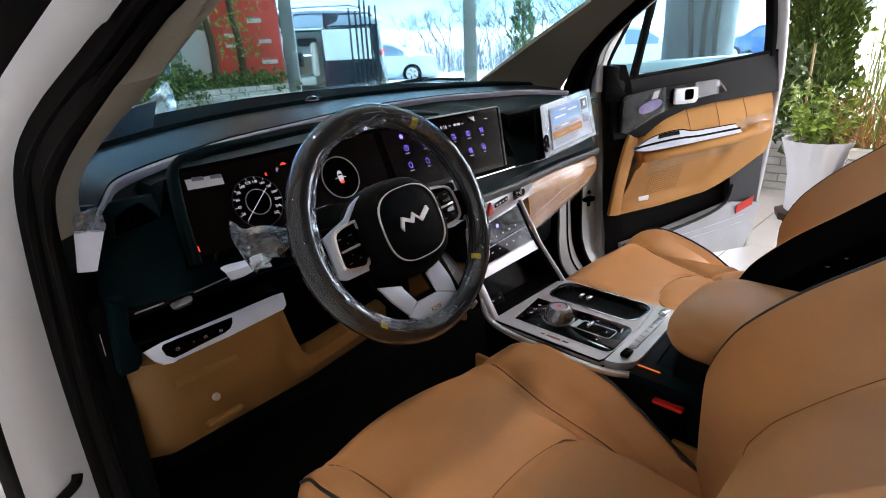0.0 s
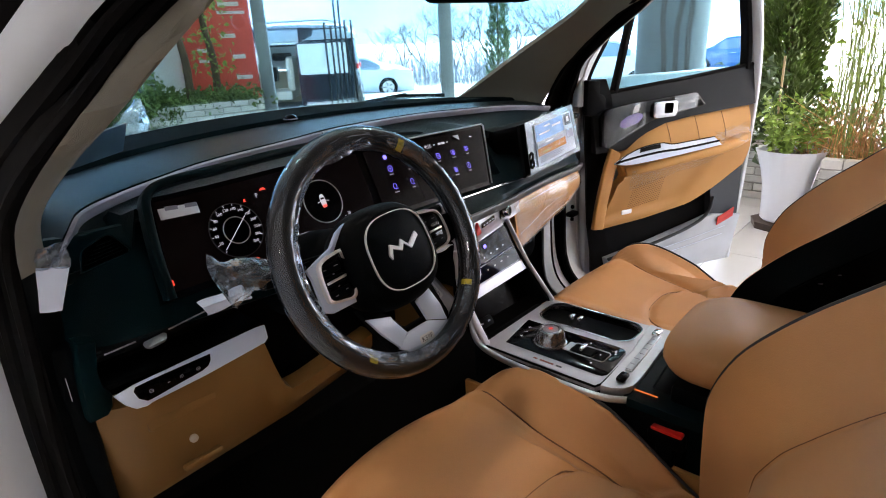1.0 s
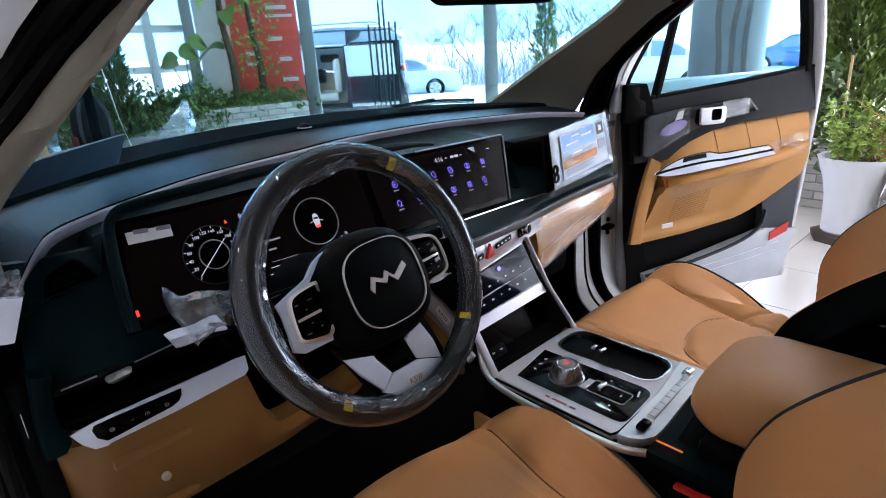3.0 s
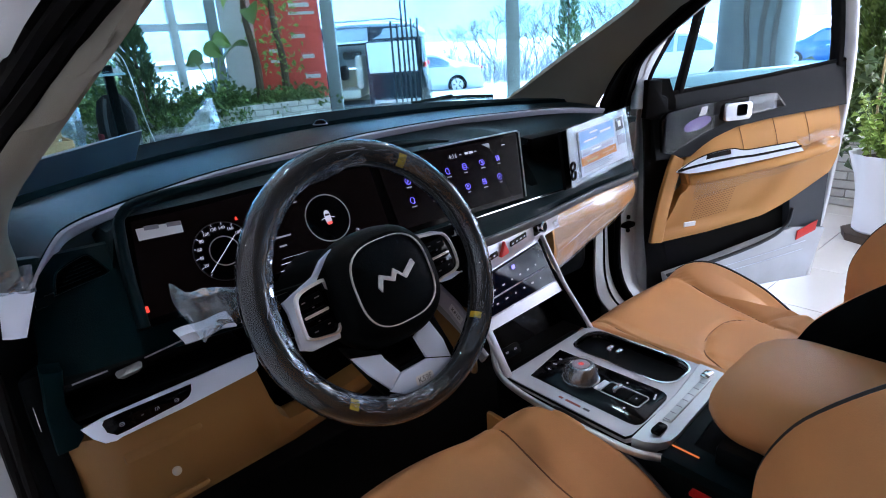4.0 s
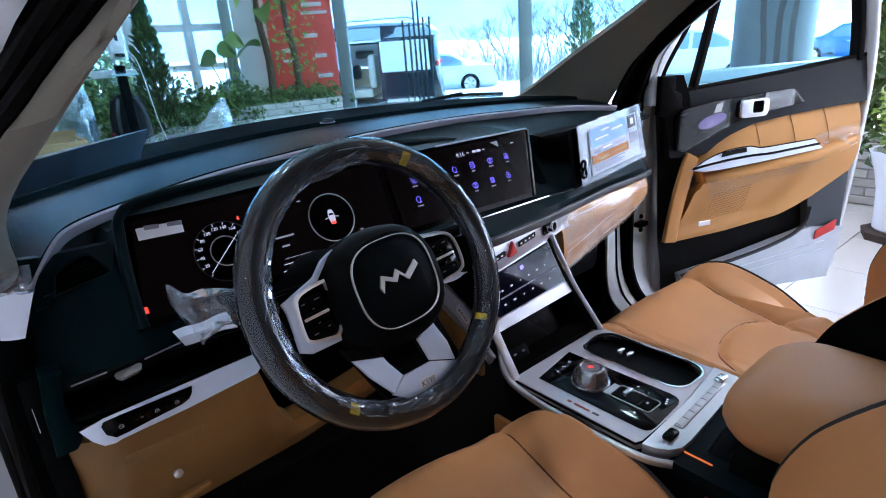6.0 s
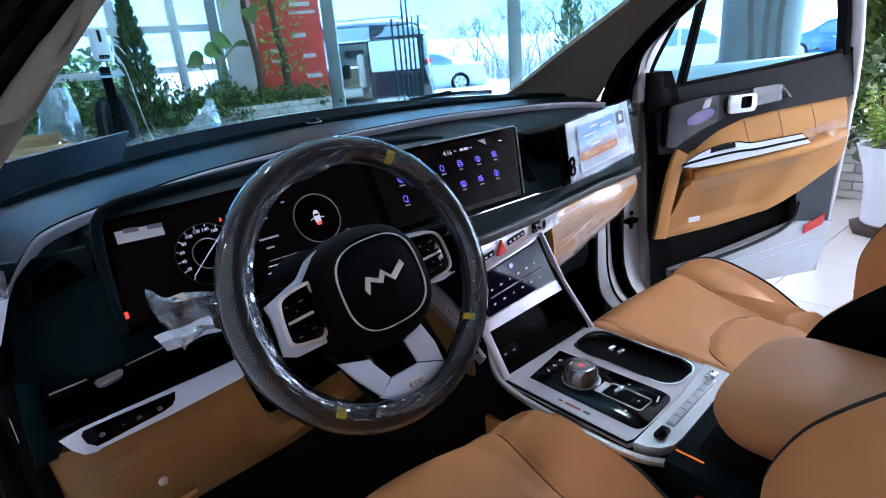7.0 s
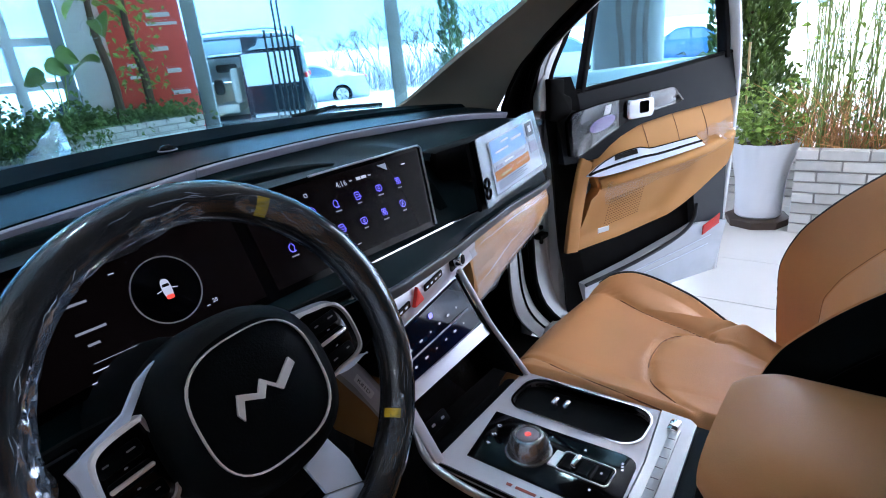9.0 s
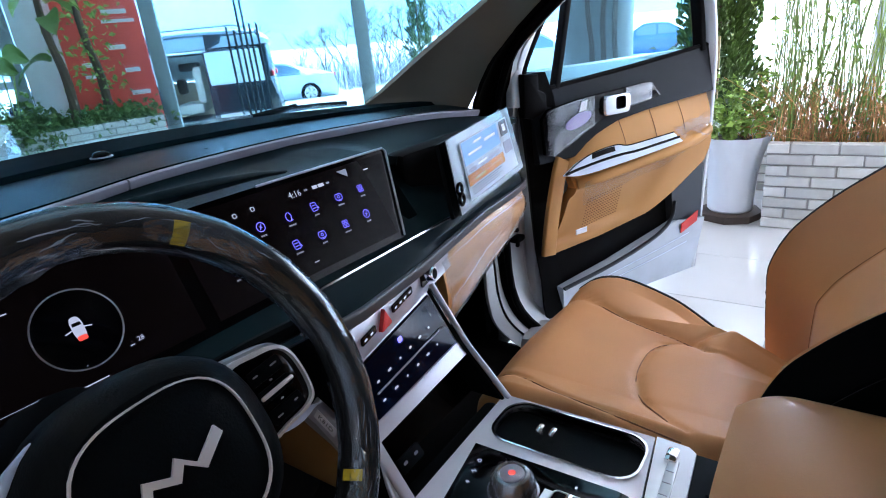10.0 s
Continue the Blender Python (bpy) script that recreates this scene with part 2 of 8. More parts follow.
def frame_at(o, x, y):
    """A pose with origin o whose x and y axes lie along the given ways."""
    x = Vector(x).normalized()
    z = x.cross(Vector(y)).normalized()
    y = z.cross(x)
    m = Matrix((x, y, z)).transposed().to_4x4()
    m.translation = o
    return m


def root_of(ob):
    while ob.parent:
        ob = ob.parent
    return ob


def to_mesh(name, bm, material, angle=35):
    me = bpy.data.meshes.new(name)
    bm.to_mesh(me)
    bm.free()
    me.materials.append(material)
    me.polygons.foreach_set("use_smooth", [True] * len(me.polygons))
    me.set_sharp_from_angle(angle=radians(angle))
    return me


def part(name, bm, material, parent, label="", local=False, angle=35):
    """One mesh under a thing or a part. World coordinates unless local."""
    if not local:
        bm.transform(root_of(parent).matrix_basis.inverted())
    ob = new(name, to_mesh(name, bm, material, angle))
    ob.parent = parent
    return tagged(ob, label)


def thing(name, label, category, at=(0, 0, 0), group="", kind=""):
    ob = new(name)
    ob.matrix_basis = at if isinstance(at, Matrix) else Matrix.Translation(at)
    return tagged(ob, label, category, group, kind)


def solid(name, bm, material, label="", category="", group="", kind="", angle=35):
    """A top-level thing of a single mesh."""
    return tagged(new(name, to_mesh(name, bm, material, angle)), label, category, group, kind)


def writing(name, text, size, m, material, parent, depth=0.0003, align="CENTER"):
    """Built-in lettering as a mesh under a thing; m is local to the thing's root."""
    cu = bpy.data.curves.new(name, "FONT")
    cu.body, cu.size, cu.extrude, cu.align_x, cu.align_y = text, size, depth, align, "CENTER"
    cu.resolution_u = 2
    tmp = bpy.data.objects.new("tmp_text", cu)
    me = bpy.data.meshes.new_from_object(tmp)
    bpy.data.objects.remove(tmp)
    bpy.data.curves.remove(cu)
    me.transform(m)
    me.materials.clear()
    me.materials.append(material)
    ob = new(name, me)
    ob.parent = parent
    return ob

# ---- showroom structure ----
TILE = mat("floor_tile", (0.62, 0.61, 0.59), 0.16, var=0.06, scale=2.5, bump=0.03, bscale=20)
GROUT = mat("grout", (0.40, 0.39, 0.37), 0.8, var=0.1, scale=30)
PLASTER = mat("white_plaster", (0.62, 0.63, 0.64), 0.8, var=0.05, scale=2, bump=0.1, bscale=80)
STEEL = mat("mullion_steel", (0.30, 0.34, 0.35), 0.4, metal=0.5, var=0.06, scale=5)
WHITEFRAME = mat("white_frame", (0.62, 0.66, 0.70), 0.4, var=0.05, scale=5)
ASPHALT = mat("outdoor_ground", (0.20, 0.21, 0.22), 0.85, var=0.25, scale=0.6, bump=0.3, bscale=40)
SNOW = mat("snow", (0.66, 0.70, 0.76), 0.8, var=0.06, scale=0.1, bump=0.3, bscale=2)

tagged(solid("floor", b_box((0, 0, -0.06), (40, 40, 0.1)), GROUT, kind="structure"), "pale grey grout bed under large tiles", "floor")
tagged(solid("ground", b_box((0, 0, -0.27), (1200, 1200, 0.2)), ASPHALT, kind="structure"), "grey asphalt and bare earth outside the showroom", "ground")
tagged(solid("ceiling", b_box((0, -1.0, 3.65), (17, 17, 0.12)), PLASTER, kind="structure"), "plain white showroom ceiling", "ceiling")
tagged(solid("wall_back", b_box((-0.3, -9.0, 1.75), (15.6, 0.2, 3.7)), PLASTER, kind="structure"), "plain white wall behind the car", "wall")
tagged(solid("wall_left", b_box((-8.0, -1.0, 1.75), (0.2, 16, 3.7)), PLASTER, kind="structure"), "plain white wall beside the car", "wall")


def wall_frame(a, b):
    """A pose whose x axis runs along the floor from a to b."""
    d = Vector((b[0] - a[0], b[1] - a[1], 0))
    return frame_at((a[0], a[1], 0), d, (0, 0, 1)), d.length


def post(name, x, y, w, d, turn, h=3.6, material=None):
    bm = b_box((0, 0, h / 2 - 0.01), (w, d, h), 0.008)
    ob = solid(name, bm, material or STEEL, "upright metal mullion post of the glass front", "post", "glass front posts", "structure")
    ob.matrix_basis = pose(x, y, 0, 0, 0, turn)
    return ob


PL, PR = (3.31, 6.29), (5.16, 4.76)
WALL_TURN = math.degrees(math.atan2(PR[1] - PL[1], PR[0] - PL[0]))
post("mullion_post", *PL, 0.16, 0.10, WALL_TURN)
post("mullion_post", *PR, 0.17, 0.10, WALL_TURN)
P3 = (PR[0] + 2.2, PR[1] - 1.82)
post("mullion_post", *P3, 0.16, 0.10, WALL_TURN)


def glass_pane(name, a, b, h=3.5, z=0.05, material=None):
    m, L = wall_frame(a, b)
    bm = b_box((L / 2, z + h / 2, 0), (L, h, 0.012))
    bm.transform(m)
    ob = solid(name, bm, material or GLASS, "clear glass pane of the showroom front", "window pane", "glass front panes", "structure")
    ob.visible_shadow = False
    return ob


glass_pane("window_1", PL, PR)
glass_pane("window_2", PR, P3)
RW = (7.4, 2.9)
RW2 = (7.4, -9.0)
glass_pane("window_3", RW, RW2)
post("mullion_post", 2.22, 7.36, 0.13, 0.13, -25)
for y in (-0.6, -4.2):
    post("mullion_post", 7.4, y, 0.12, 0.1, 90)

# white wall panel and mullioned window bay beside the red sign
bm = b_box((0, 0, 1.75), (0.42, 0.12, 3.6), 0.006)
ob = solid("wall_panel", bm, PLASTER, "white painted wall panel beside the red sign", "wall", kind="structure")
ob.matrix_basis = pose(2.47, 7.2, 0, 0, 0, -25)

win = thing("window_bay", "white-framed window grid with pale daylight behind", "window", pose(-2.7, 7.5, 0, 0, 0, 0), kind="structure")
WX = [0.0, 1.05, 2.1, 2.95, 3.75, 4.45, 4.95]
for x in WX:
    part("upright", b_box((x, 0, 1.75), (0.10, 0.10, 3.5), 0.006), WHITEFRAME, win, local=True)
for z in (0.35, 1.32, 1.81, 2.6):
    part("crossbar", b_box((2.47, 0, z), (4.95, 0.085, 0.09), 0.006), WHITEFRAME, win, local=True)
for i in range(6):
    pane = part("pane", b_box(((WX[i] + WX[i + 1]) / 2, 0.02, 1.75), (WX[i + 1] - WX[i] - 0.1, 0.008, 3.4)), GLASS, win, local=True)
    pane.visible_shadow = False
tagged(solid("wall_front_left", b_box((-5.85, 7.6, 1.75), (6.2, 0.2, 3.6)), PLASTER, kind="structure"), "plain white wall beside the window bay", "wall")

# ---- car shell ----
shell = thing("car_shell", "white car body shell with black seals and beige pillar trim", "car body")


# driver's side: trim, seal and painted frame run side by side up the pillar
def between(a, b, n=30, m=7, bulge=(0, 0, 0)):
    """Rows of points from curve a to curve b, bulged in the middle."""
    return [[np.array(p) * (1 - t) + np.array(q) * t + np.array(bulge) * math.sin(math.pi * t) for t in np.linspace(0, 1, m)] for p, q in zip(spline(a, n), spline(b, n))]


L_IN = [(-0.80, 0.33, 0.60), (-0.80, 0.34, 0.78), (-0.797, 0.345, 0.93), (-0.798, 0.335, 1.05), (-0.802, 0.30, 1.14), (-0.783, 0.215, 1.205), (-0.742, 0.10, 1.272), (-0.663, -0.048, 1.392), (-0.60, -0.20, 1.48), (-0.54, -0.6, 1.56)]
L_SEAL = [(-0.855, 0.18, 0.36), (-0.855, 0.19, 0.67), (-0.855, 0.209, 0.896), (-0.852, 0.197, 1.05), (-0.85, 0.180, 1.128), (-0.843, 0.126, 1.184), (-0.80, 0.075, 1.255), (-0.695, 0.045, 1.366), (-0.61, -0.12, 1.46), (-0.55, -0.6, 1.57)]
L_PAINT = [(-0.882, 0.29, 0.32), (-0.882, 0.29, 0.63), (-0.882, 0.30, 0.873), (-0.880, 0.27, 1.06), (-0.868, 0.243, 1.175), (-0.835, 0.205, 1.246), (-0.777, 0.125, 1.324), (-0.742, 0.06, 1.378), (-0.665, -0.12, 1.475), (-0.57, -0.6, 1.60)]
L_OUT = [(-0.978, 0.28, 0.32), (-0.972, 0.28, 0.70), (-0.965, 0.287, 0.88), (-0.95, 0.28, 1.07), (-0.912, 0.26, 1.20), (-0.872, 0.225, 1.270), (-0.812, 0.140, 1.358), (-0.772, 0.075, 1.410), (-0.685, -0.11, 1.50), (-0.585, -0.6, 1.62)]
L_EDGE = [(-0.99, 0.33, 0.32), (-0.985, 0.33, 0.70), (-0.98, 0.33, 0.89), (-0.965, 0.32, 1.09), (-0.925, 0.30, 1.225), (-0.882, 0.26, 1.305), (-0.824, 0.17, 1.392), (-0.784, 0.10, 1.442), (-0.695, -0.10, 1.53), (-0.595, -0.6, 1.65)]
trim_rows = between(L_IN, L_SEAL, bulge=(0.012, -0.02, 0))
low_end = next(i for i, r in enumerate(trim_rows) if r[3][2] > 1.07)
part("pillar_trim", b_sheet(trim_rows[low_end:], 0.012, (-0.5, 0.8, 0.2)), BEIGE, shell, "beige fabric windscreen pillar trim")
part("lower_pillar_trim", b_sheet(trim_rows[: low_end + 1], 0.012, (-0.5, 0.8, 0.2)), DARKER, shell, "black lower pillar trim")
part("door_seal", b_sheet(between(L_SEAL, L_PAINT, bulge=(-0.004, 0.01, 0)), 0.012, (-0.5, 0.8, 0.2)), RUBBER, shell, "black rubber door seal")
for k in (0.18, 0.62):
    lip = [tuple(np.array(p) * (1 - k) + np.array(q) * k + (0.0, -0.002, 0)) for p, q in zip(spline(L_SEAL, 30), spline(L_PAINT, 30))]
    part("seal_lip", b_tube(lip, 0.010, 8), RUBBER, shell)
part("door_frame", b_sheet(between(L_PAINT, L_OUT, bulge=(0, -0.008, 0)), 0.012, (-0.2, 1, 0.1)), WHITEPAINT, shell, "white painted door opening frame")
part("outer_seal", b_sheet(between(L_OUT, L_EDGE), 0.012, (-0.5, 0.8, 0.2)), RUBBER, shell, "black windscreen moulding")
part("latch", b_tube(spline([(-0.945, 0.275, 0.665), (-0.928, 0.262, 0.685), (-0.912, 0.256, 0.70), (-0.906, 0.262, 0.71)], 8), 0.008, 8), RUBBER, shell, "black door check latch")
part("fender", b_box((-0.955, 0.72, 0.78), (0.05, 0.75, 0.85), 0.02), WHITEPAINT, shell, "white front wing")
part("sill", b_box((-0.86, -0.6, 0.36), (0.14, 2.2, 0.12), 0.03), WHITEPAINT, shell, "white door sill")
part("kick_panel", b_box((-0.83, 0.42, 0.66), (0.03, 0.42, 0.64), 0.01), DARKER, shell)

# passenger's side
bm = b_sheet([[np.array(a) * (1 - t) + np.array(b) * t + np.array((0, -0.02, 0.02)) * math.sin(math.pi * t) for t in np.linspace(0, 1, 6)] for a, b in zip(spline([(0.70, 0.86, 1.13), (0.715, 0.775, 1.168), (0.71, 0.56, 1.285), (0.705, 0.36, 1.39), (0.67, 0.15, 1.50), (0.6, -0.4, 1.60)], 20), spline([(0.83, 0.56, 1.08), (0.825, 0.50, 1.16), (0.80, 0.415, 1.255), (0.765, 0.29, 1.345), (0.72, 0.155, 1.42), (0.63, -0.3, 1.56)], 20))], 0.02)
part("pillar_trim", bm, BEIGE, shell, "beige fabric windscreen pillar trim")
R_TRIM = [(0.868, 0.28, 0.36), (0.866, 0.41, 0.42), (0.864, 0.475, 0.52), (0.862, 0.49, 0.72), (0.845, 0.50, 0.98), (0.83, 0.515, 1.10), (0.80, 0.415, 1.25), (0.765, 0.29, 1.338), (0.72, 0.155, 1.42), (0.66, 0.0, 1.50), (0.59, -0.5, 1.56)]
R_PAINT = [(0.888, 0.26, 0.36), (0.887, 0.39, 0.43), (0.886, 0.45, 0.53), (0.885, 0.46, 0.72), (0.90, 0.46, 0.95), (0.915, 0.455, 1.10), (0.872, 0.40, 1.24), (0.80, 0.30, 1.315), (0.755, 0.15, 1.41), (0.69, -0.02, 1.51), (0.61, -0.5, 1.58)]
R_OUT = [(1.14, 0.40, 0.32), (1.14, 0.455, 0.40), (1.125, 0.47, 0.51), (1.075, 0.47, 0.70), (1.03, 0.47, 0.95), (1.0, 0.465, 1.10), (0.938, 0.41, 1.248), (0.872, 0.31, 1.33), (0.815, 0.14, 1.43), (0.75, -0.03, 1.53), (0.66, -0.5, 1.62)]
part("door_seal", b_sheet(between(R_TRIM, R_PAINT, bulge=(0, 0.02, 0)), 0.012, (0, 1, 0.2)), RUBBER, shell, "black rubber door seal")
part("seal_lip", b_tube([tuple(np.array(p) * 0.35 + np.array(q) * 0.65 + (0, -0.006, 0)) for p, q in zip(spline(R_TRIM, 30), spline(R_PAINT, 30))], 0.012, 8), RUBBER, shell)
part("door_frame", b_sheet(between(R_PAINT, R_OUT, bulge=(0, -0.008, 0)), 0.012, (0, 1, 0.2)), WHITEPAINT, shell, "white painted door opening frame")
part("frame_crease", b_tube([tuple(np.array(p) * 0.6 + np.array(q) * 0.4 + (0, -0.008, 0)) for p, q in zip(spline(R_PAINT, 30), spline(R_OUT, 30))], 0.004, 6), WHITEPAINT, shell)
for z in (0.670, 0.720):
    part("hinge_bolt", b_lathe([(0.008, 0), (0.008, 0.008), (0.004, 0.010)], 6, frame_at((0.925, 0.455, z), (1, 0, 0), (0, 0, 1))), DARKER, shell, "dark hinge bolt")
FL_IN = [(0.795, 0.50, 0.90), (0.798, 0.50, 0.65), (0.800, 0.495, 0.50), (0.800, 0.46, 0.42), (0.80, 0.34, 0.35)]
FL_OUT = [(0.848, 0.502, 0.90), (0.862, 0.493, 0.65), (0.864, 0.475, 0.51), (0.866, 0.415, 0.42), (0.868, 0.28, 0.36)]
part("inner_flange", b_sheet(between(FL_IN, FL_OUT, bulge=(0, -0.006, 0)), 0.010, (0, 1, 0.2)), WHITEPAINT, shell, "pale painted inner flange")
part("flange_seal", b_tube([tuple(np.array(p) * 0.45 + np.array(q) * 0.55 + (0, -0.007, 0)) for p, q in zip(spline(FL_IN, 24), spline(FL_OUT, 24))], 0.004, 6), RUBBER, shell)
part("striker", b_box((0.915, 0.445, 0.695), (0.05, 0.03, 0.018), 0.005), DARKER, shell)
part("fender", b_box((0.965, 1.0, 0.66), (0.05, 1.0, 0.72), 0.02), WHITEPAINT, shell, "white front wing")
part("cowl_side", b_box((0.90, 0.90, 0.65), (0.10, 0.80, 0.70), 0.02), DARKER, shell)
part("cowl_side", b_box((-0.88, 0.86, 0.65), (0.08, 0.80, 0.70), 0.02), DARKER, shell)
part("sill", b_box((0.87, -0.6, 0.36), (0.16, 2.0, 0.12), 0.03), WHITEPAINT, shell, "white door sill")
part("kick_panel", b_box((0.845, 0.74, 0.70), (0.04, 0.42, 0.66), 0.01), DARKER, shell)
part("carpet", b_box((0, -0.3, 0.33), (1.7, 2.6, 0.05), 0.01), CARPET, shell, "black floor carpet")
part("bulkhead", b_box((0, 0.93, 0.72), (1.68, 0.04, 0.80), 0.01), CARPET, shell)
roof = b_sheet([[(x, y, 1.63 - 0.05 * (x / 0.7) ** 2 - 0.09 * max(0, (y + 0.3)) ** 2) for x in np.linspace(-0.66, 0.66, 9)] for y in np.linspace(-2.6, 0.02, 12)], 0.03)
part("headliner", roof, BEIGE, shell, "beige fabric headliner")
part("roof_skin", b_sheet([[(x, y, 1.675 - 0.06 * (x / 0.75) ** 2 - 0.09 * max(0, (y + 0.3)) ** 2) for x in np.linspace(-0.75, 0.75, 9)] for y in np.linspace(-2.72, 0.02, 12)], 0.02), WHITEPAINT, shell, "white painted roof")
for sg in (-1, 1):
    part("outer_side", b_box((sg * 0.925, -1.95, 0.70), (0.04, 1.5, 0.78), 0.02), WHITEPAINT, shell, "white painted rear side")
part("tailgate", b_box((0, -2.755, 0.98), (1.8, 0.04, 1.3), 0.02), WHITEPAINT, shell, "white painted tailgate")
# windscreen
ws = b_sheet([[(x * (0.86 - 0.13 * t), 1.01 - 0.22 * (x**2) - t * 0.94, 1.148 + 0.585 * t - 0.09 * t * t - 0.015 * x**2) for x in np.linspace(-1, 1, 13)] for t in np.linspace(0, 1, 8)], 0.004)
g = part("windscreen", ws, WINDSHIELD, shell, "tinted windscreen glass")
g.visible_shadow = False
wip = [(0.42, 1.000, 1.150), (0.58, 0.965, 1.158), (0.73, 0.915, 1.150)]
wiper = thing("wiper", "black wiper blade resting at the foot of the windscreen", "wiper", wip[1])
part("blade", b_sweep(rrect(0.008, 0.016, 0.003, 2), spline(wip, 16), (0, 0, 1)), RUBBER, wiper)
part("arm", b_tube(spline([(0.20, 1.03, 1.140), (0.38, 1.015, 1.152), (0.58, 0.972, 1.167)], 12), 0.006, 6), RUBBER, wiper)
part("bonnet", b_sheet([[(x, y, 1.10 - 0.22 * ((y - 1.0) / 0.9) ** 2 - 0.10 * x**2) for x in np.linspace(-0.9, 0.9, 9)] for y in np.linspace(1.02, 1.85, 8)], 0.02), WHITEPAINT, shell, "white bonnet")
part("rear_wall", b_box((0, -2.7, 0.95), (1.7, 0.05, 1.3), 0.01), DARKER, shell)

# closed rear of the cabin
TINT = clear_mat("privacy_glass", (0.34, 0.36, 0.38), 0.02, 0.6)
for sg in (-1, 1):
    part("side_panel", b_box((sg * 0.87, -1.95, 0.70), (0.06, 1.5, 0.76), 0.02), DARKER, shell)
    part("pillar", b_box((sg * 0.80, -1.12, 1.10), (0.06, 0.16, 1.40), 0.03, 3, Matrix.Translation((0, 0, 0))), BEIGE, shell, "beige centre pillar trim")
    part("roof_rail", b_box((sg * 0.69, -1.35, 1.565), (0.10, 2.6, 0.07), 0.02), BEIGE, shell)
    q = part("side_glass", b_sheet([[(sg * (0.86 - 0.16 * k), y, 1.08 + 0.47 * k) for k in (0, 0.5, 1)] for y in (-2.68, -1.9, -1.2)], 0.005, (-sg, 0, 0)), TINT, shell, "dark privacy glass")
part("rear_glass", b_box((0, -2.70, 1.59), (1.4, 0.02, 0.04)), RUBBER, shell)
part("tan_rear_trim", b_box((0, -2.66, 0.85), (1.5, 0.03, 0.9), 0.01), TANPLASTIC, shell)

# ---- dashboard ----
dash = thing("dashboard", "black soft-touch dashboard with a grey metal trim line", "dashboard", (0, 0.5, 0.8))
TRIM = [(-0.80, 0.275, 1.065), (-0.765, 0.30, 1.101), (-0.737, 0.33, 1.116), (-0.677, 0.37, 1.122), (-0.58, 0.42, 1.127), (-0.468, 0.46, 1.133), (-0.264, 0.49, 1.141), (-0.12, 0.498, 1.149), (0.127, 0.50, 1.150), (0.335, 0.50, 1.142), (0.571, 0.49, 1.130), (0.77, 0.47, 1.108)]
TR = spline(TRIM, 61)


def at_x(curve, x):
    a = np.array(curve)
    return np.array([x, np.interp(x, a[:, 0], a[:, 1]), np.interp(x, a[:, 0], a[:, 2])])


def base_y(x):
    return 0.97 - 0.40 * x * x


# top pad: from the trim up to a soft step, then flat to the glass
rows = []
for p in TR:
    x = p[0]
    s = np.array(p) + (0, 0.004, 0.010)
    zb = 1.160 - 0.04 * x * x
    yb = max(base_y(x), s[1] + 0.25)
    ys = s[1] + (yb - s[1]) * 0.52
    row = [s]
    for k in (0.12, 0.35, 0.6, 0.85, 1.0):
        row.append(np.array([x, s[1] + (ys - s[1]) * k, s[2] + (zb - 0.004 - s[2]) * math.sin(k * math.pi / 2)]))
    row.append(np.array([x, ys + 0.012, zb + 0.006]))
    for k in (0.4, 1.0):
        row.append(np.array([x, ys + (yb - ys) * k + 0.01, zb + 0.008]))
    rows.append(row)
part("top_pad", b_sheet([r[:6] for r in rows], 0.02, (0, 0, -1)), PADTOP, dash, "black grained dashboard top pad")
part("rear_deck", b_sheet([r[5:] for r in rows], 0.02, (0, 0, -1)), mat("deck_black", (0.0010, 0.0045, 0.0062), 0.75, spec=0.008, var=0.15, scale=5, bump=0.3, bscale=500), dash, "matt black deck below the windscreen")
gap = 36
for a, b in ((0, gap), (gap, 60)):
    pts = [tuple(np.array(q) + (0, -0.002, 0)) for q in TR[a : b + 1]]
    if a:
        pts[0] = tuple(np.array(pts[0]) + (0.003, 0, 0))
    part("trim_strip", b_sweep(rrect(0.008, 0.018, 0.003, 2), pts, (0, -0.5, 1), scale=None if a else [min(1, 0.45 + 0.09 * i) for i in range(len(pts))]), GREYTRIM, dash, "satin grey metal trim strip")
# hood between trim and display, and the passenger fascia
DISP_R = 0.135
DN = Vector((0, -math.cos(radians(25)), math.sin(radians(25))))
DU = Vector((0, math.sin(radians(25)), math.cos(radians(25))))


def disp(x, v, out=0.0):
    """A point of the display plane: across x, v up from its middle, out towards the driver."""
    bow = float(np.interp(x, [-0.70, -0.58, -0.46, -0.36, -0.1, 0.14], [-0.038, -0.030, -0.010, 0.0, 0.004, 0.0]))
    p = Vector((x, 0.236 + bow, 1.082)) + DU * v + DN * out
    return p


rows = []
for p in TR:
    x = p[0]
    a = np.array(p) + (0, 0.006, -0.003)
    if x < DISP_R + 0.02:
        d = np.array(disp(max(x, -0.79), 0.062, -0.02))
        d[0] = x
        if x < -0.70:
            d = np.array([x, 0.262 + (x + 0.72) * 0.1, 1.06])
    else:
        k = min(1, (x - DISP_R - 0.02) / 0.10)
        d = np.array([x, 0.26 + 0.08 * k + 0.02 * max(0, x - 0.3), 1.125 - 0.03 * k])
    mid = (a + d) / 2 + (0, 0, -0.012 if x < DISP_R else 0.0)
    rows.append([a, a * 0.8 + mid * 0.2 + (0, 0, -0.006), mid, d])
part("hood_panel", b_sheet(rows, 0.015, (0, 0.3, -1)), DARK, dash, "black dashboard fascia behind the screens")
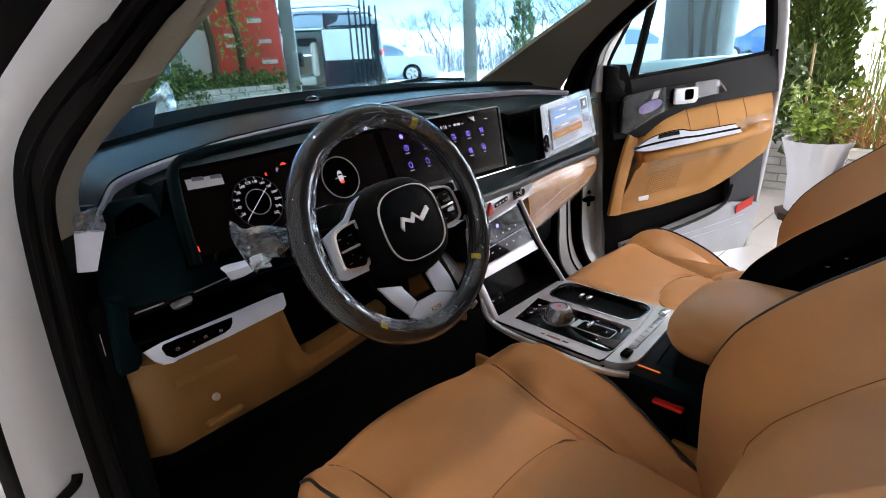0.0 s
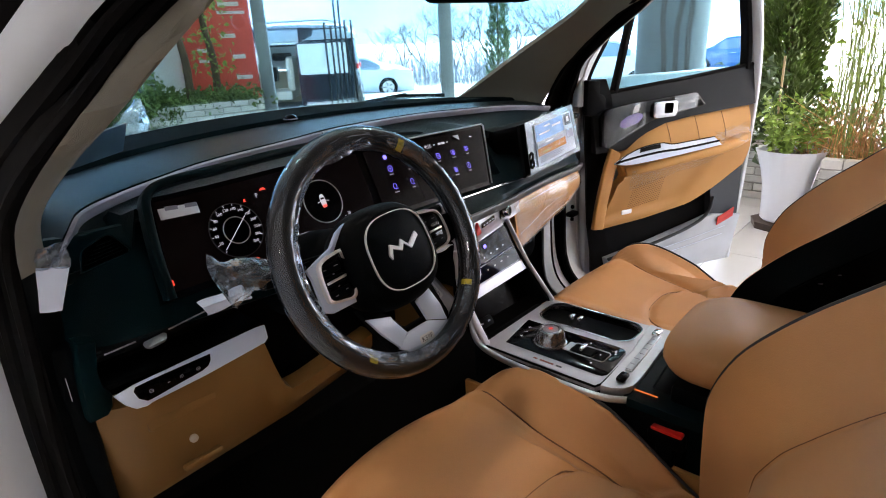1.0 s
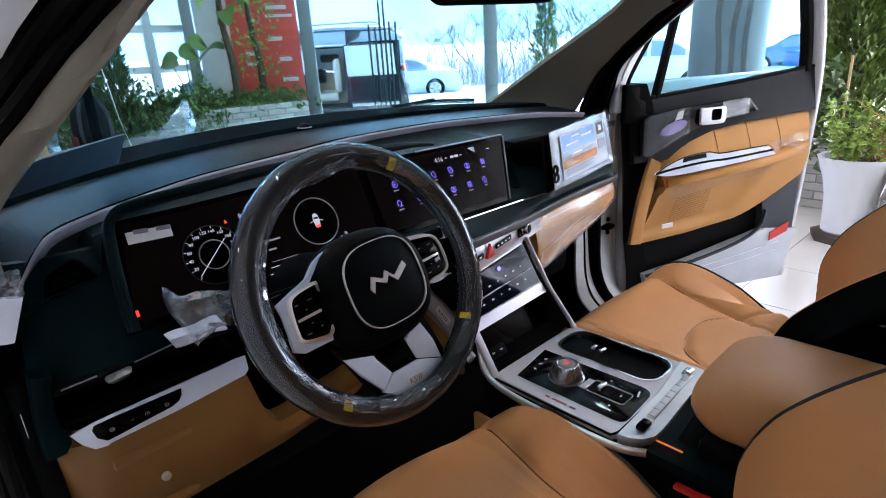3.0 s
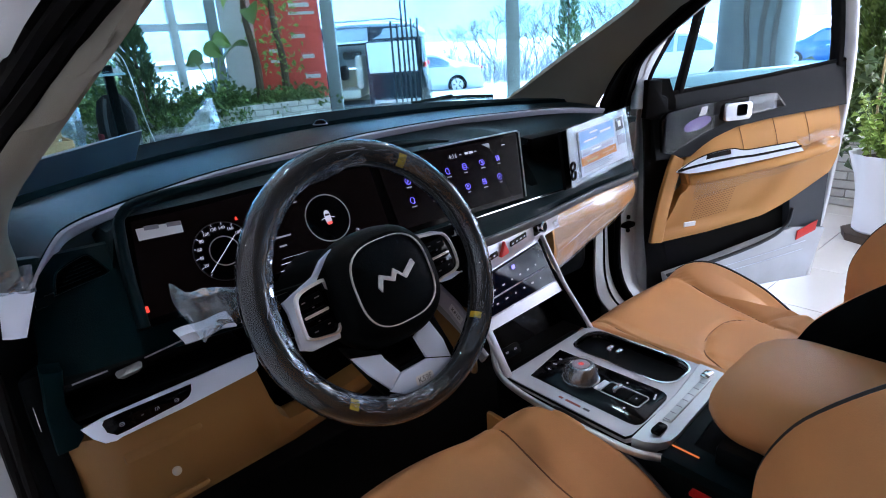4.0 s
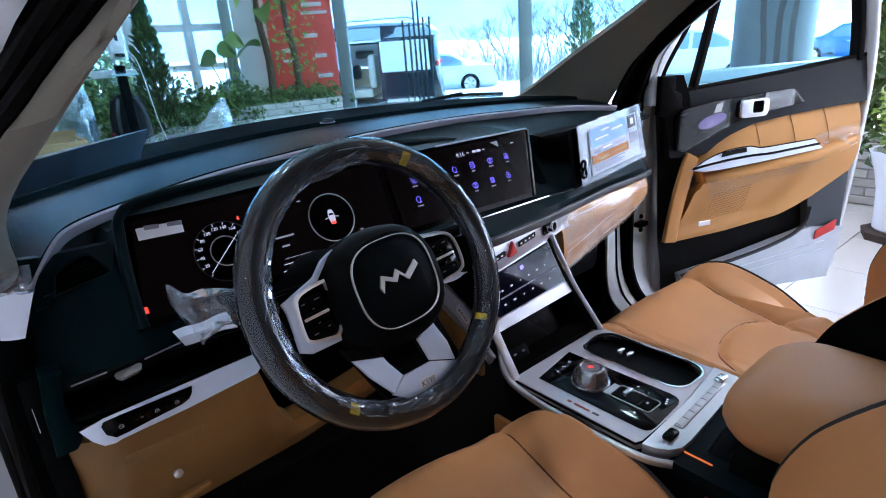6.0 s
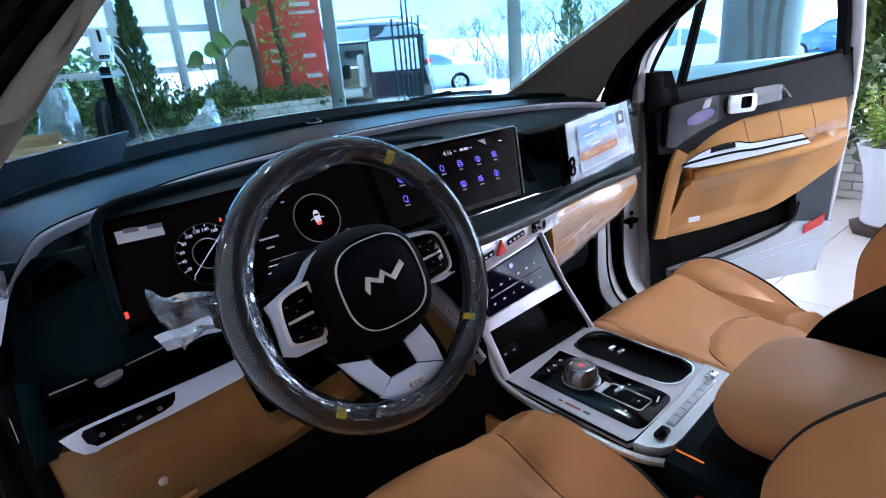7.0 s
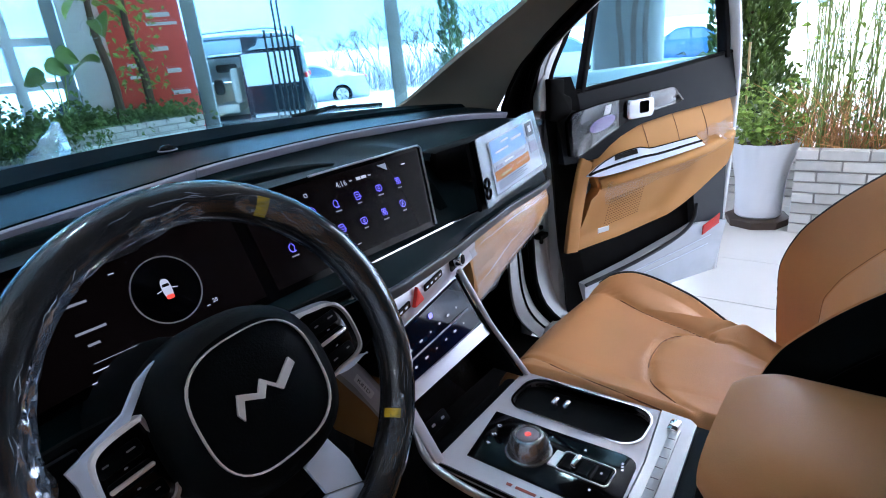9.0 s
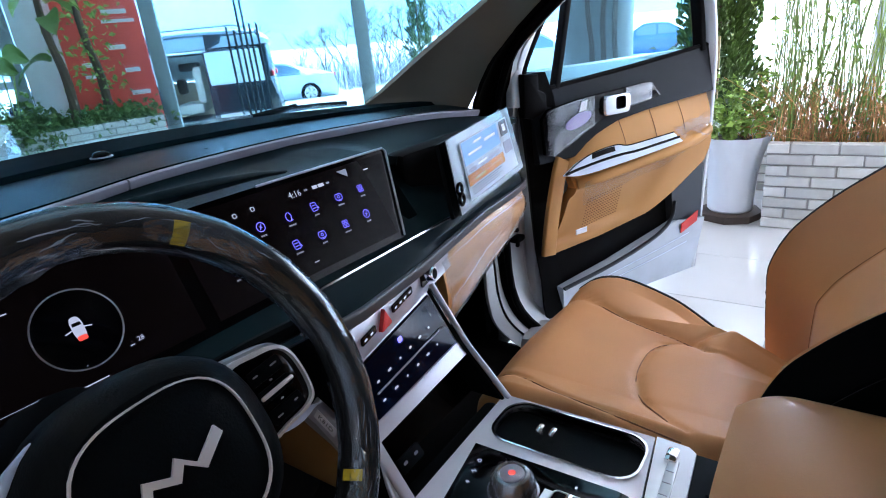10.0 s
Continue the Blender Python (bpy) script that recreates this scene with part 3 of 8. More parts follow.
# lower fascia: from hood line down to the light line and the lip
LIP = [(-0.80, 0.19, 0.985), (-0.60, 0.17, 0.985), (-0.35, 0.135, 0.985), (-0.12, 0.125, 0.984), (0.08, 0.165, 0.972), (0.19, 0.195, 0.965), (0.40, 0.245, 0.955), (0.58, 0.275, 0.945), (0.72, 0.31, 0.935), (0.78, 0.36, 0.93)]
LITE = [(-0.80, 0.25, 1.00), (-0.55, 0.21, 1.00), (-0.30, 0.19, 1.0), (-0.118, 0.195, 1.003), (0.09, 0.205, 1.0), (0.266, 0.222, 0.993), (0.45, 0.262, 0.985), (0.62, 0.305, 0.975), (0.78, 0.37, 0.965)]
rows = []
for x in np.linspace(-0.52, 0.775, 46):
    top = at_x(LITE, x) + (0, 0.10, 0.05 if x < DISP_R + 0.03 else 0.12)
    lite, lip = at_x(LITE, x), at_x(LIP, x)
    rows.append([top, lite + (0, 0.03, 0.02), lite, lite * 0.35 + lip * 0.65 + (0, 0, 0.004), lip + (0, 0.008, 0.002), lip + (0, 0.0, -0.006), lip + (0, 0.012, -0.02)])
part("shelf_panel", b_sheet(rows, 0.012, (0, 1, 0)), DARK, dash, "black ledge under the screens")
lp = [tuple(at_x(LITE, x) + (0, -0.004, 0.002)) for x in np.linspace(-0.16, 0.30, 24)]
part("chrome_line", b_tube(lp, 0.0028, 6), CHROME, dash, "thin chrome line under the screens")
lp = [tuple(at_x(LIP, x) + (0, -0.003, -0.003)) for x in np.linspace(-0.17, 0.76, 34)]
part("lip_trim", b_sweep(rrect(0.010, 0.018, 0.004, 3), lp, (0, 0, 1)), mat("dark_grey_trim", (0.045, 0.048, 0.055), 0.4, spec=0.3, var=0.1, scale=10), dash, "dark grey ledge edge")
# passenger glovebox, tan and wrapped in film
rows, frows = [], []
for x in np.linspace(0.155, 0.745, 24):
    l = at_x(LIP, x)
    k = (x - 0.155) / 0.59
    h = 0.135 - 0.075 * k**2
    row = []
    for v in np.linspace(0, 1, 9):
        row.append(np.array([x - 0.02 * v * k, l[1] + 0.012 - 0.020 * math.sin(v * 2.2) + 0.016 * v * v, l[2] - 0.022 - h * v]))
    rows.append(row)
    frows.append([q + (0, -0.006 - 0.0035 * noise.noise((30 * x, 0.9 * i, 2.0)) - 0.002 * noise.noise((9 * x + 0.8 * i, 0.5 * i, 7.0)), 0) for i, q in enumerate(row)])
gb = part("glovebox", b_sheet(rows, 0.02, (0, 1, 0)), TANPLASTIC, dash, "tan glovebox lid wrapped in clear film")
f = part("film", b_sheet(frows, 0.0006, (0, 1, 0)), GLOVEFILM, gb, "crumpled clear protective film")
f.visible_shadow = False
# white tubes paint the long highlights along the film's folds
for k0, k1, v0, v1 in ((0.05, 0.95, 0.08, 0.10), (0.0, 0.55, 0.60, 0.40), (0.25, 0.95, 0.80, 0.72)):
    fold = []
    for q in np.linspace(0, 1, 16):
        r0 = frows[int(round((k0 + (k1 - k0) * q) * 23))]
        vv = (v0 + (v1 - v0) * q) * 8
        n0 = min(7, int(vv))
        fold.append(tuple(r0[n0] * (1 - vv + n0) + r0[n0 + 1] * (vv - n0) + (0, -0.0006, 0.0004 * math.sin(13 * q + 9 * k0))))
    part("film_crease", b_tube(fold, [0.0001 + 0.0004 * math.sin(math.pi * q) for q in np.linspace(0, 1, 16)], 5), WHITEFILM, gb, "pale tube laid on as the glint of a film crease")
part("lower_panel", b_box((0.47, 0.66, 0.72), (0.62, 0.30, 0.34), 0.04), DARKER, dash)
# driver's side: end face, vent, pocket, switch strip, knee panel
rows = []
for x in np.linspace(-0.818, -0.50, 16):
    k = (x + 0.818) / 0.318
    b = 0.024 * max(0, 1 - k * 6) ** 2
    rows.append([(x, 0.300 - 0.03 * k + b, 1.100), (x, 0.276 - 0.03 * k + b, 1.082), (x, 0.262 - 0.04 * k + b, 1.05), (x, 0.246 - 0.05 * k + b, 1.015), (x, 0.232 - 0.05 * k + b, 0.985), (x, 0.215 - 0.04 * k + b, 0.968), (x, 0.206 - 0.035 * k + b, 0.962), (x, 0.214 - 0.03 * k + b, 0.955)])
part("end_panel", b_sheet(rows, 0.015, (0, 1, 0)), mat("teal_black_plastic", (0.0006, 0.0085, 0.0110), 0.42, spec=0.035, var=0.15, scale=5, bump=0.3, bscale=600), dash, "dark teal dashboard end panel")
VM = frame_at((-0.746, 0.252, 1.080), (1, -0.12, 0.05), (0, 0.35, 1))
vo = spline([(-0.030, -0.019), (0.000, -0.014), (0.030, -0.009), (0.029, -0.001), (0.016, 0.018), (0.006, 0.018), (-0.016, 0.010), (-0.024, 0.002), (-0.030, -0.019)], 33)[:-1]
vent = part("vent", b_ring([(x * 1.08, y * 1.10) for x, y in vo], vo, -0.002, 0.007, VM), MATS["teal_black_plastic"], dash, "slatted side air vent")
part("recess", b_plate(vo, -0.002, 0.001, 0, VM), mat("vent_black", (0.0006, 0.0006, 0.0007), 0.9, spec=0.0, var=0.1, scale=20), vent)
for i in range(5):
    part("slat", b_box((-0.001 + 0.002 * i, -0.0085 + 0.0045 * i, 0.0035), (0.050 - 0.0075 * i, 0.0009, 0.003), 0.0003, 1, VM @ pose(0, 0, 0, 0, 0, 8)), MATS["teal_black_plastic"], vent)
part("column_shroud", b_loft([[(-0.447 + r * math.cos(a), y, z + 0.9 * r * math.sin(a)) for a in np.linspace(0, 2 * math.pi, 20, endpoint=False)] for y, z, r in ((0.05, 1.02, 0.055), (0.10, 1.0, 0.07), (0.24, 0.95, 0.085))]), DARKER, dash, "black steering column shroud")
# open pocket
part("pocket_back", b_box((-0.69, 0.262, 0.945), (0.24, 0.012, 0.085), 0.004), RUBBER, dash)
part("pocket_floor", b_box((-0.69, 0.236, 0.912), (0.25, 0.09, 0.008), 0.003), DARKER, dash)
part("pocket_roof", b_box((-0.69, 0.225, 0.958), (0.25, 0.07, 0.012), 0.004), DARKER, dash)
part("end_post", b_plate([(-0.819, 0.990), (-0.827, 0.930), (-0.829, 0.876), (-0.806, 0.876), (-0.798, 0.886), (-0.795, 0.903), (-0.803, 0.920), (-0.804, 0.940), (-0.797, 0.985)], -0.030, 0.0, 0.005, frame_at((0, 0.185, 0), (1, 0, 0), (0, 0, 1))), MATS["teal_black_plastic"], dash, "dark post beside the open pocket")
part("lever", b_loft([[(-0.731 + 0.0165 * a, 0.176 + dy, 0.960 + 0.002 * a + dz) for a, dy, dz in ((-1, 0, 0.003), (-0.9, -0.004, -0.002), (-0.6, -0.007, -0.005 * d), (0.6, -0.007, -0.005 * d), (0.9, -0.004, -0.002), (1, 0, 0.003), (0.8, 0.004, 0.004), (-0.8, 0.004, 0.004))] for d in (1.0, 0.6, 0.3)]), mat("dull_metal", (0.085, 0.088, 0.095), 0.35, metal=0.5, var=0.1, scale=12), dash, "satin metal pocket handle")
for rim in ([(-0.793, 0.183, 0.964), (-0.753, 0.183, 0.966)], [(-0.710, 0.178, 0.968), (-0.66, 0.178, 0.974), (-0.60, 0.172, 0.981)]):
    part("pocket_rim", b_tube(rim, 0.0011, 6), GREYTRIM, dash, "thin metal pocket edge")
SWP = frame_at((-0.682, 0.165, 0.902), (1, 0.06, 0.0), (0, 0.45, 1))
sw = part("switch_strip", b_plate([(-0.118, 0.0115), (-0.109, -0.006), (-0.099, -0.0165), (-0.087, -0.0190), (-0.079, -0.0175), (0.0025, -0.0166), (0.104, -0.0115), (0.112, -0.0060), (0.1145, 0.0150), (0.101, 0.0165), (-0.090, 0.0150)], -0.004, 0.004, 0.0015, SWP), WHITEFILM, dash, "switch strip under white protective film")
part("switch_panel", b_plate([(-0.096, 0.0065), (-0.0936, -0.0049), (-0.0845, -0.0128), (-0.070, -0.0125), (-0.0435, -0.0105), (-0.003, -0.0082), (0.008, -0.0050), (0.0135, 0.0010), (0.0160, 0.0100), (-0.072, 0.0117), (-0.0925, 0.0112)], 0.004, 0.0055, 0.0006, SWP), GLOSSBLACK, sw, "glossy black switch panel")
for x, kind in ((-0.0759, 0), (-0.0513, 1), (-0.0329, 2), (-0.0078, 0)):
    at = SWP @ Matrix.Translation((x, -0.0025, 0))
    if kind == 0:
        part("mark", b_ring(rrect(0.0060, 0.0050, 0.002, 2), rrect(0.0044, 0.0034, 0.0014, 2), 0.0055, 0.0058, at), GREYTRIM, sw)
        part("mark", b_box((0.0004, 0, 0.0057), (0.0040, 0.0009, 0.0003), 0, 1, at), GREYTRIM, sw)
    elif kind == 1:
        part("mark", b_box((0, 0.0005, 0.0057), (0.0032, 0.0009, 0.0003), 0, 1, at), GREYTRIM, sw)
    else:
        for sx in (-1, 0, 1):
            part("mark", b_box((0.0022 * sx, 0, 0.0057), (0.0009, 0.0044, 0.0003), 0, 1, at @ pose(0, 0, 0, 0, 0, 20 * sx)), GREYTRIM, sw)
for x in (-0.062, -0.042, -0.020):
    part("switch_gap", b_box((x, -0.0005, 0.0056), (0.0005, 0.017, 0.0003), 0, 1, SWP), RUBBER, sw)
rows = []
for x in np.linspace(-0.832, -0.34, 40):
    k = (x + 0.822) / 0.422
    top = 0.876 + 0.012 * k if x < -0.565 else 0.876 - 0.10 * math.sin(min(1, (x + 0.565) / 0.035) * math.pi / 2) + 0.16 * max(0, x + 0.50)
    bot = 0.665 + 0.02 * k + 0.10 * max(0, x + 0.50)
    yo = 0.03 * max(0, 1 - k * 9)
    rows.append([(x, 0.205 + yo, top + 0.004), (x, 0.188 + yo, top - 0.004), (x, 0.190 + yo, top - 0.03), (x, 0.205 + yo, top * 0.5 + bot * 0.5), (x, 0.225 + yo, bot + 0.03), (x, 0.245 + yo, bot + 0.006), (x, 0.27 + yo, bot)])
# tan plastic darkened to carry the shade below the wheel
knee = part("knee_panel", b_sheet(rows, 0.015, (0, 1, 0)), mat("shaded_tan_plastic", (0.225, 0.115, 0.034), 0.42, spec=0.35, var=0.12, scale=6, bump=0.2, bscale=500), dash, "tan plastic knee panel, darkened for shade, with a screw cap")
KP = frame_at((-0.70, 0.196, 0.80), (1, 0.03, 0.02), (0, 0.22, 1))
part("fuse_cover", b_plate(rrect(0.104, 0.019, 0.004), 0.000, 0.0100, 0.002, KP @ Matrix.Translation((-0.010, 0.028, 0))), MATS["shaded_tan_plastic"], knee)
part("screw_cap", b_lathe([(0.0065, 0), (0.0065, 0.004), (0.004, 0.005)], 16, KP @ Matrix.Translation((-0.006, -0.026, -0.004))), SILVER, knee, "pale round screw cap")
part("finger_pull", b_plate(rrect(0.064, 0.010, 0.0045), 0.0, 0.0100, 0.004, KP @ Matrix.Translation((0.0, -0.066, -0.0135))), MATS["shaded_tan_plastic"], knee)
part("under_dash", b_box((-0.45, 0.42, 0.74), (0.74, 0.22, 0.32), 0.03), CARPET, dash)

# film-wrapped tags at the dashboard's end
tag = thing("film_tag", "white protective tab with crumpled clear film on the dash end", "tab", (-0.82, 0.255, 1.04))
tq = [Vector(q) for q in ((-0.847, 0.214, 1.096), (-0.797, 0.208, 1.085), (-0.819, 0.204, 1.033), (-0.847, 0.212, 1.038))]
tsheet = lambda a, b, c, d_, w=0.0: [[a.lerp(b, u).lerp(d_.lerp(c, u), v) + Vector((0, -w * math.sin(14 * u + 9 * v) - 0.004 * math.sin(3.1 * u), 0)) for u in np.linspace(0, 1, 9)] for v in np.linspace(0, 1, 7)]
part("tab", b_sheet(tsheet(*tq), 0.002, (0, 1, 0)), WHITEFILM, tag)
part("film", b_sheet(tsheet(Vector((-0.847, 0.216, 1.114)), Vector((-0.793, 0.208, 1.118)), Vector((-0.796, 0.205, 1.084)), Vector((-0.847, 0.212, 1.093)), 0.004), 0.0006, (0, 1, 0)), CRUMPLE, tag, "crumpled clear film")
solid("sticker_tag", b_sheet([[(-0.848 + 0.012 * u, 0.222 - 0.012 * u, 0.905 + 0.035 * v) for u in (0, 0.5, 1)] for v in (0, 0.5, 1)], 0.0012), PAPER, "small white paper label on the black door seal", "label")

# ---- panoramic display ----
ICON = mat("icon_blue_light", (0.02, 0.02, 0.05), 0.5, var=0, emit=(0.20, 0.17, 1.0), power=0.26)
ICOND = mat("icon_dim_light", (0.05, 0.05, 0.05), 0.5, var=0, emit=(0.8, 0.85, 1.0), power=0.03)
ICONW = mat("icon_white_light", (0.05, 0.05, 0.05), 0.5, var=0, emit=(0.8, 0.85, 1.0), power=0.075)
ICONR = mat("icon_red_light", (0.05, 0.01, 0.01), 0.5, var=0, emit=(1.0, 0.07, 0.04), power=0.14)
SCREEN = mat("dark_screen", (0.003, 0.002, 0.002), 0.20, spec=0.05, var=0, emit=(0.010, 0.006, 0.006), power=0.01)
display = thing("dashboard_display", "wide black instrument and media display with lit icons", "display", (-0.30, 0.232, 1.01))


def on_disp(x, v, out=0.0065):
    return frame_at(disp(x, v, out), (1, 0, 0), DU)



def disp_face(xl, xr, v0, v1, out, thick, nx=26, nv=6):
    """A panel of the display whose ends slant; xl and xr give the end at height v."""
    rows = []
    for s in np.linspace(0, 1, nx):
        rows.append([disp(xl(v) + (xr(v) - xl(v)) * s, v, out) for v in np.linspace(v0, v1, nv)])
    return b_sheet(rows, thick, tuple(-DN))


end_l = lambda v: -0.697 + 0.15 * v
end_r = lambda v: 0.106 + 0.33 * v
part("bezel", disp_face(end_l, end_r, -0.078, 0.068, 0.0, 0.03), GLOSSBLACK, display, "gloss black display bezel")
part("screen", disp_face(lambda v: end_l(v) + 0.010, lambda v: -0.278, -0.068, 0.060, 0.003, 0.002), SCREEN, display, "dark instrument cluster screen")
part("screen", disp_face(lambda v: -0.258, lambda v: end_r(v) - 0.012, -0.068, 0.060, 0.003, 0.002), SCREEN, display, "dark media screen with app icons")
part("rim_trim", b_tube([tuple(disp(x, 0.068, 0.002)) for x in np.linspace(-0.13, end_r(0.068) - 0.006, 14)] + [tuple(disp(end_r(v), v, 0.003)) for v in (0.062, 0.03, 0.0, -0.03, -0.06, -0.076)], 0.0018, 6), SILVER, display, "thin metal rim")
hood = [tuple(disp(x, v, o)) for x, v, o in ((-0.704, -0.075, 0.004), (-0.703, -0.02, 0.010), (-0.698, 0.04, 0.018), (-0.69, 0.066, 0.022), (-0.66, 0.078, 0.024), (-0.56, 0.082, 0.026), (-0.45, 0.085, 0.024), (-0.32, 0.085, 0.020), (-0.20, 0.084, 0.010), (-0.12, 0.083, -0.004), (-0.06, 0.080, -0.018))]
part("hood_lip", b_sweep(rrect(0.012, 0.030, 0.005, 3), spline(hood, 40), tuple(DN), scale=[min(1.0, 0.25 + (39 - i) * 0.09) for i in range(40)]), DARK, display, "soft black hood edge over the instruments")
DR = display.matrix_basis.inverted()


def gauge(x, v, r, car):
    m = on_disp(x, v)
    o = [(r * math.cos(a), r * math.sin(a)) for a in np.linspace(0, 2 * math.pi, 48, endpoint=False)]
    i = [(0.965 * a, 0.965 * b) for a, b in o]
    ring = part("gauge_ring", b_ring(o, i, 0, 0.0012, m), SILVER if car else mat("gauge_grey", (0.012, 0.013, 0.016), 0.4, spec=0.2, var=0.1, scale=20), display, "round gauge ring")
    part("dial_face", b_plate([(0.96 * a, 0.96 * b) for a, b in o], -0.001, 0.0002, 0, m), GLOSSBLACK, ring)
    if car:
        part("car_symbol", b_plate([(0.0055 * a, 0.012 * b + 0.001) for a, b in squircle(2, 2, 2.8, 20)], 0, 0.0006, 0, m @ pose(0, 0, 0, 0, 0, 0)), ICONW, ring)
        for sg in (-1, 1):
            part("car_door", b_box((sg * 0.0085, 0.002, 0.0006), (0.007, 0.0012, 0.0004), 0, 1, m @ Matrix.Rotation(radians(-14 * sg), 4, "Z")), ICONW, ring)
        part("car_windscreen", b_plate([(-0.0042, 0.0035), (0.0042, 0.0035), (0.0036, 0.0068), (-0.0036, 0.0068)], 0.0006, 0.001, 0, m), SCREEN, ring)
        part("car_tail", b_plate([(a, b - 0.009) for a, b in rrect(0.009, 0.005, 0.002)], 0.0006, 0.001, 0, m), ICONR, ring)
    else:
        for k in range(14):
            a = radians(225 - 20.77 * k)
            part("tick", b_box((0.93 * r, 0, 0.0006), (0.004, 0.0008, 0.0006), 0, 1, m @ Matrix.Rotation(a, 4, "Z")), ICONW, ring)
            if k > 0:
                writing("numeral", str(20 * k), 0.0066, DR @ m @ Matrix.Translation((0.78 * r * math.cos(a), 0.78 * r * math.sin(a), 0.0004)), ICONW, ring, 0.0001)
        part("inner_ring", b_ring([(0.5 * a, 0.5 * b) for a, b in o], [(0.470 * a, 0.470 * b) for a, b in o], 0, 0.0012, m), SILVER, ring)
        a = radians(222)
        part("needle", b_box((0.12 * r, 0, 0.0015), (1.5 * r, 0.0011, 0.0006), 0, 1, m @ Matrix.Rotation(a, 4, "Z")), ICONW, ring, "thin white speedometer needle")
    return ring


gauge(-0.575, -0.011, 0.043, False)
gauge(-0.392, -0.011, 0.040, True)
for i, (x, v) in enumerate([(-0.155, 0.016), (-0.107, 0.015), (-0.062, 0.016), (-0.013, 0.017), (0.034, 0.018), (-0.209, 0.015), (-0.162, -0.022), (-0.117, -0.023), (-0.071, -0.024), (-0.024, -0.023), (0.022, -0.021), (-0.212, -0.022)]):
    m = on_disp(x, v)
    kind = i % 5
    arc = lambda r, a0=0, a1=360, n=14, cx=0, cy=0: [(cx + r * math.cos(radians(a)), cy + r * math.sin(radians(a)), 0.0003) for a in np.linspace(a0, a1, n)]
    stroke = lambda pts: b_tube(pts, 0.00045, 4, up=(0, 0, 1))
    bar = lambda x0, y0, x1, y1: stroke([(x0, y0, 0.0003), (x1, y1, 0.0003)])
    if kind == 0:
        bms = [stroke(arc(0.0062)), bar(-0.002, -0.0035, 0.002, 0.0035), bar(0.002, -0.001, -0.002, 0.001)]
    elif kind == 1:
        bms = [stroke(arc(0.0062, 100, 260, 10)), bar(0.0005, 0.006, 0.0035, 0.002), bar(0.0035, 0.002, 0.0005, -0.006), bar(-0.001, -0.006, 0.004, -0.005)]
    elif kind == 2:
        bms = [stroke([(a, b, 0.0003) for a, b in rrect(0.010, 0.012, 0.002, 2)] + [(0.005, 0.004, 0.0003)]), bar(-0.003, 0.002, 0.003, 0.002), bar(-0.003, -0.002, 0.003, -0.002), bar(0.005, 0.0, 0.0075, -0.004)]
    elif kind == 3:
        bms = [stroke([(a, b, 0.0003) for a, b in rrect(0.013, 0.009, 0.003, 2)] + [(0.0065, 0.0015, 0.0003)]), stroke(arc(0.002)), bar(-0.003, -0.006, 0.003, -0.006)]
    else:
        bms = [stroke(arc(0.0024, cx=sx * 0.003, cy=sy * 0.003, n=9)) for sx in (-1, 1) for sy in (-1, 1)]
    bm = join(*bms)
    bm.transform(m)
    part("app_icon", bm, ICON, display, "lit blue outline app icon")
    for cx in range(3 + i % 2):
        part("caption", b_box((-0.0042 + 0.0032 * cx - 0.0016 * (i % 2), -0.0118, 0.0002), (0.0024, 0.0022, 0.0004), 0, 1, m), ICOND, display)
writing("clock_digits", "4:16", 0.013, DR @ on_disp(-0.082, 0.041), ICONW, display, 0.0001)
for k, (x, w) in enumerate(((-0.062, 0.006), (-0.045, 0.009), (-0.033, 0.011), (-0.020, 0.006))):
    part("date_bar", b_box((0, 0, 0.0002), (w, 0.0026 if k in (0, 3) else 0.0048, 0.0004), 0, 1, on_disp(x, 0.042)), ICOND if k in (0, 3) else ICONW, display)
part("status_dot", b_box((0, 0, 0.0002), (0.010, 0.002, 0.0004), 0, 1, on_disp(0.063, 0.043)), ICONW, display)
part("home_dot", b_plate([(0.005 * math.cos(a), 0.005 * math.sin(a)) for a in np.linspace(0, 6.283, 13)[:-1]], 0, 0.0005, 0, on_disp(-0.212, 0.040)), ICON, display, "lit blue dot")
writing("gear_letter", "P", 0.010, DR @ on_disp(-0.518, 0.031), ICONW, display, 0.0001)
for x, v, w, h in ((-0.503, 0.039, 0.012, 0.004), (-0.543, 0.029, 0.004, 0.005), (-0.560, -0.062, 0.009, 0.003), (-0.697, -0.055, 0.0095, 0.0085)):
    part("warning_light", b_plate([(-w / 2, -h / 2), (w / 2, -h / 2), (w / 2 if h > 0.006 else w / 5, h / 2), (-w / 2 if h > 0.006 else -w / 5, h / 2)], 0, 0.0006, 0, on_disp(x, v)), ICONR, display, "lit red warning symbol")
for x, v, w in ((-0.485, 0.012, 0.022), (-0.482, -0.018, 0.030), (-0.485, -0.032, 0.012)):
    part("text_bar", b_box((0, 0, 0.0003), (w, 0.0026, 0.0006), 0, 1, on_disp(x, v)), ICOND, display)
part("text_line", b_box((0, 0, 0.0003), (0.16, 0.0012, 0.0006), 0, 1, on_disp(-0.47, -0.060)), ICONW, display)
writing("temperature", "28", 0.007, DR @ on_disp(-0.345, -0.045), ICONW, display, 0.0001)
st = thing("screen_sticker", "white bar-coded paper sticker on the instrument screen", "sticker", disp(-0.648, 0.039, 0.007))
part("paper", b_box((0, 0, 0), (0.056, 0.016, 0.0006), 0, 1, on_disp(-0.648, 0.039, 0.0075) @ pose(0, 0, 0, 0, 0, -2)), PAPER, st)
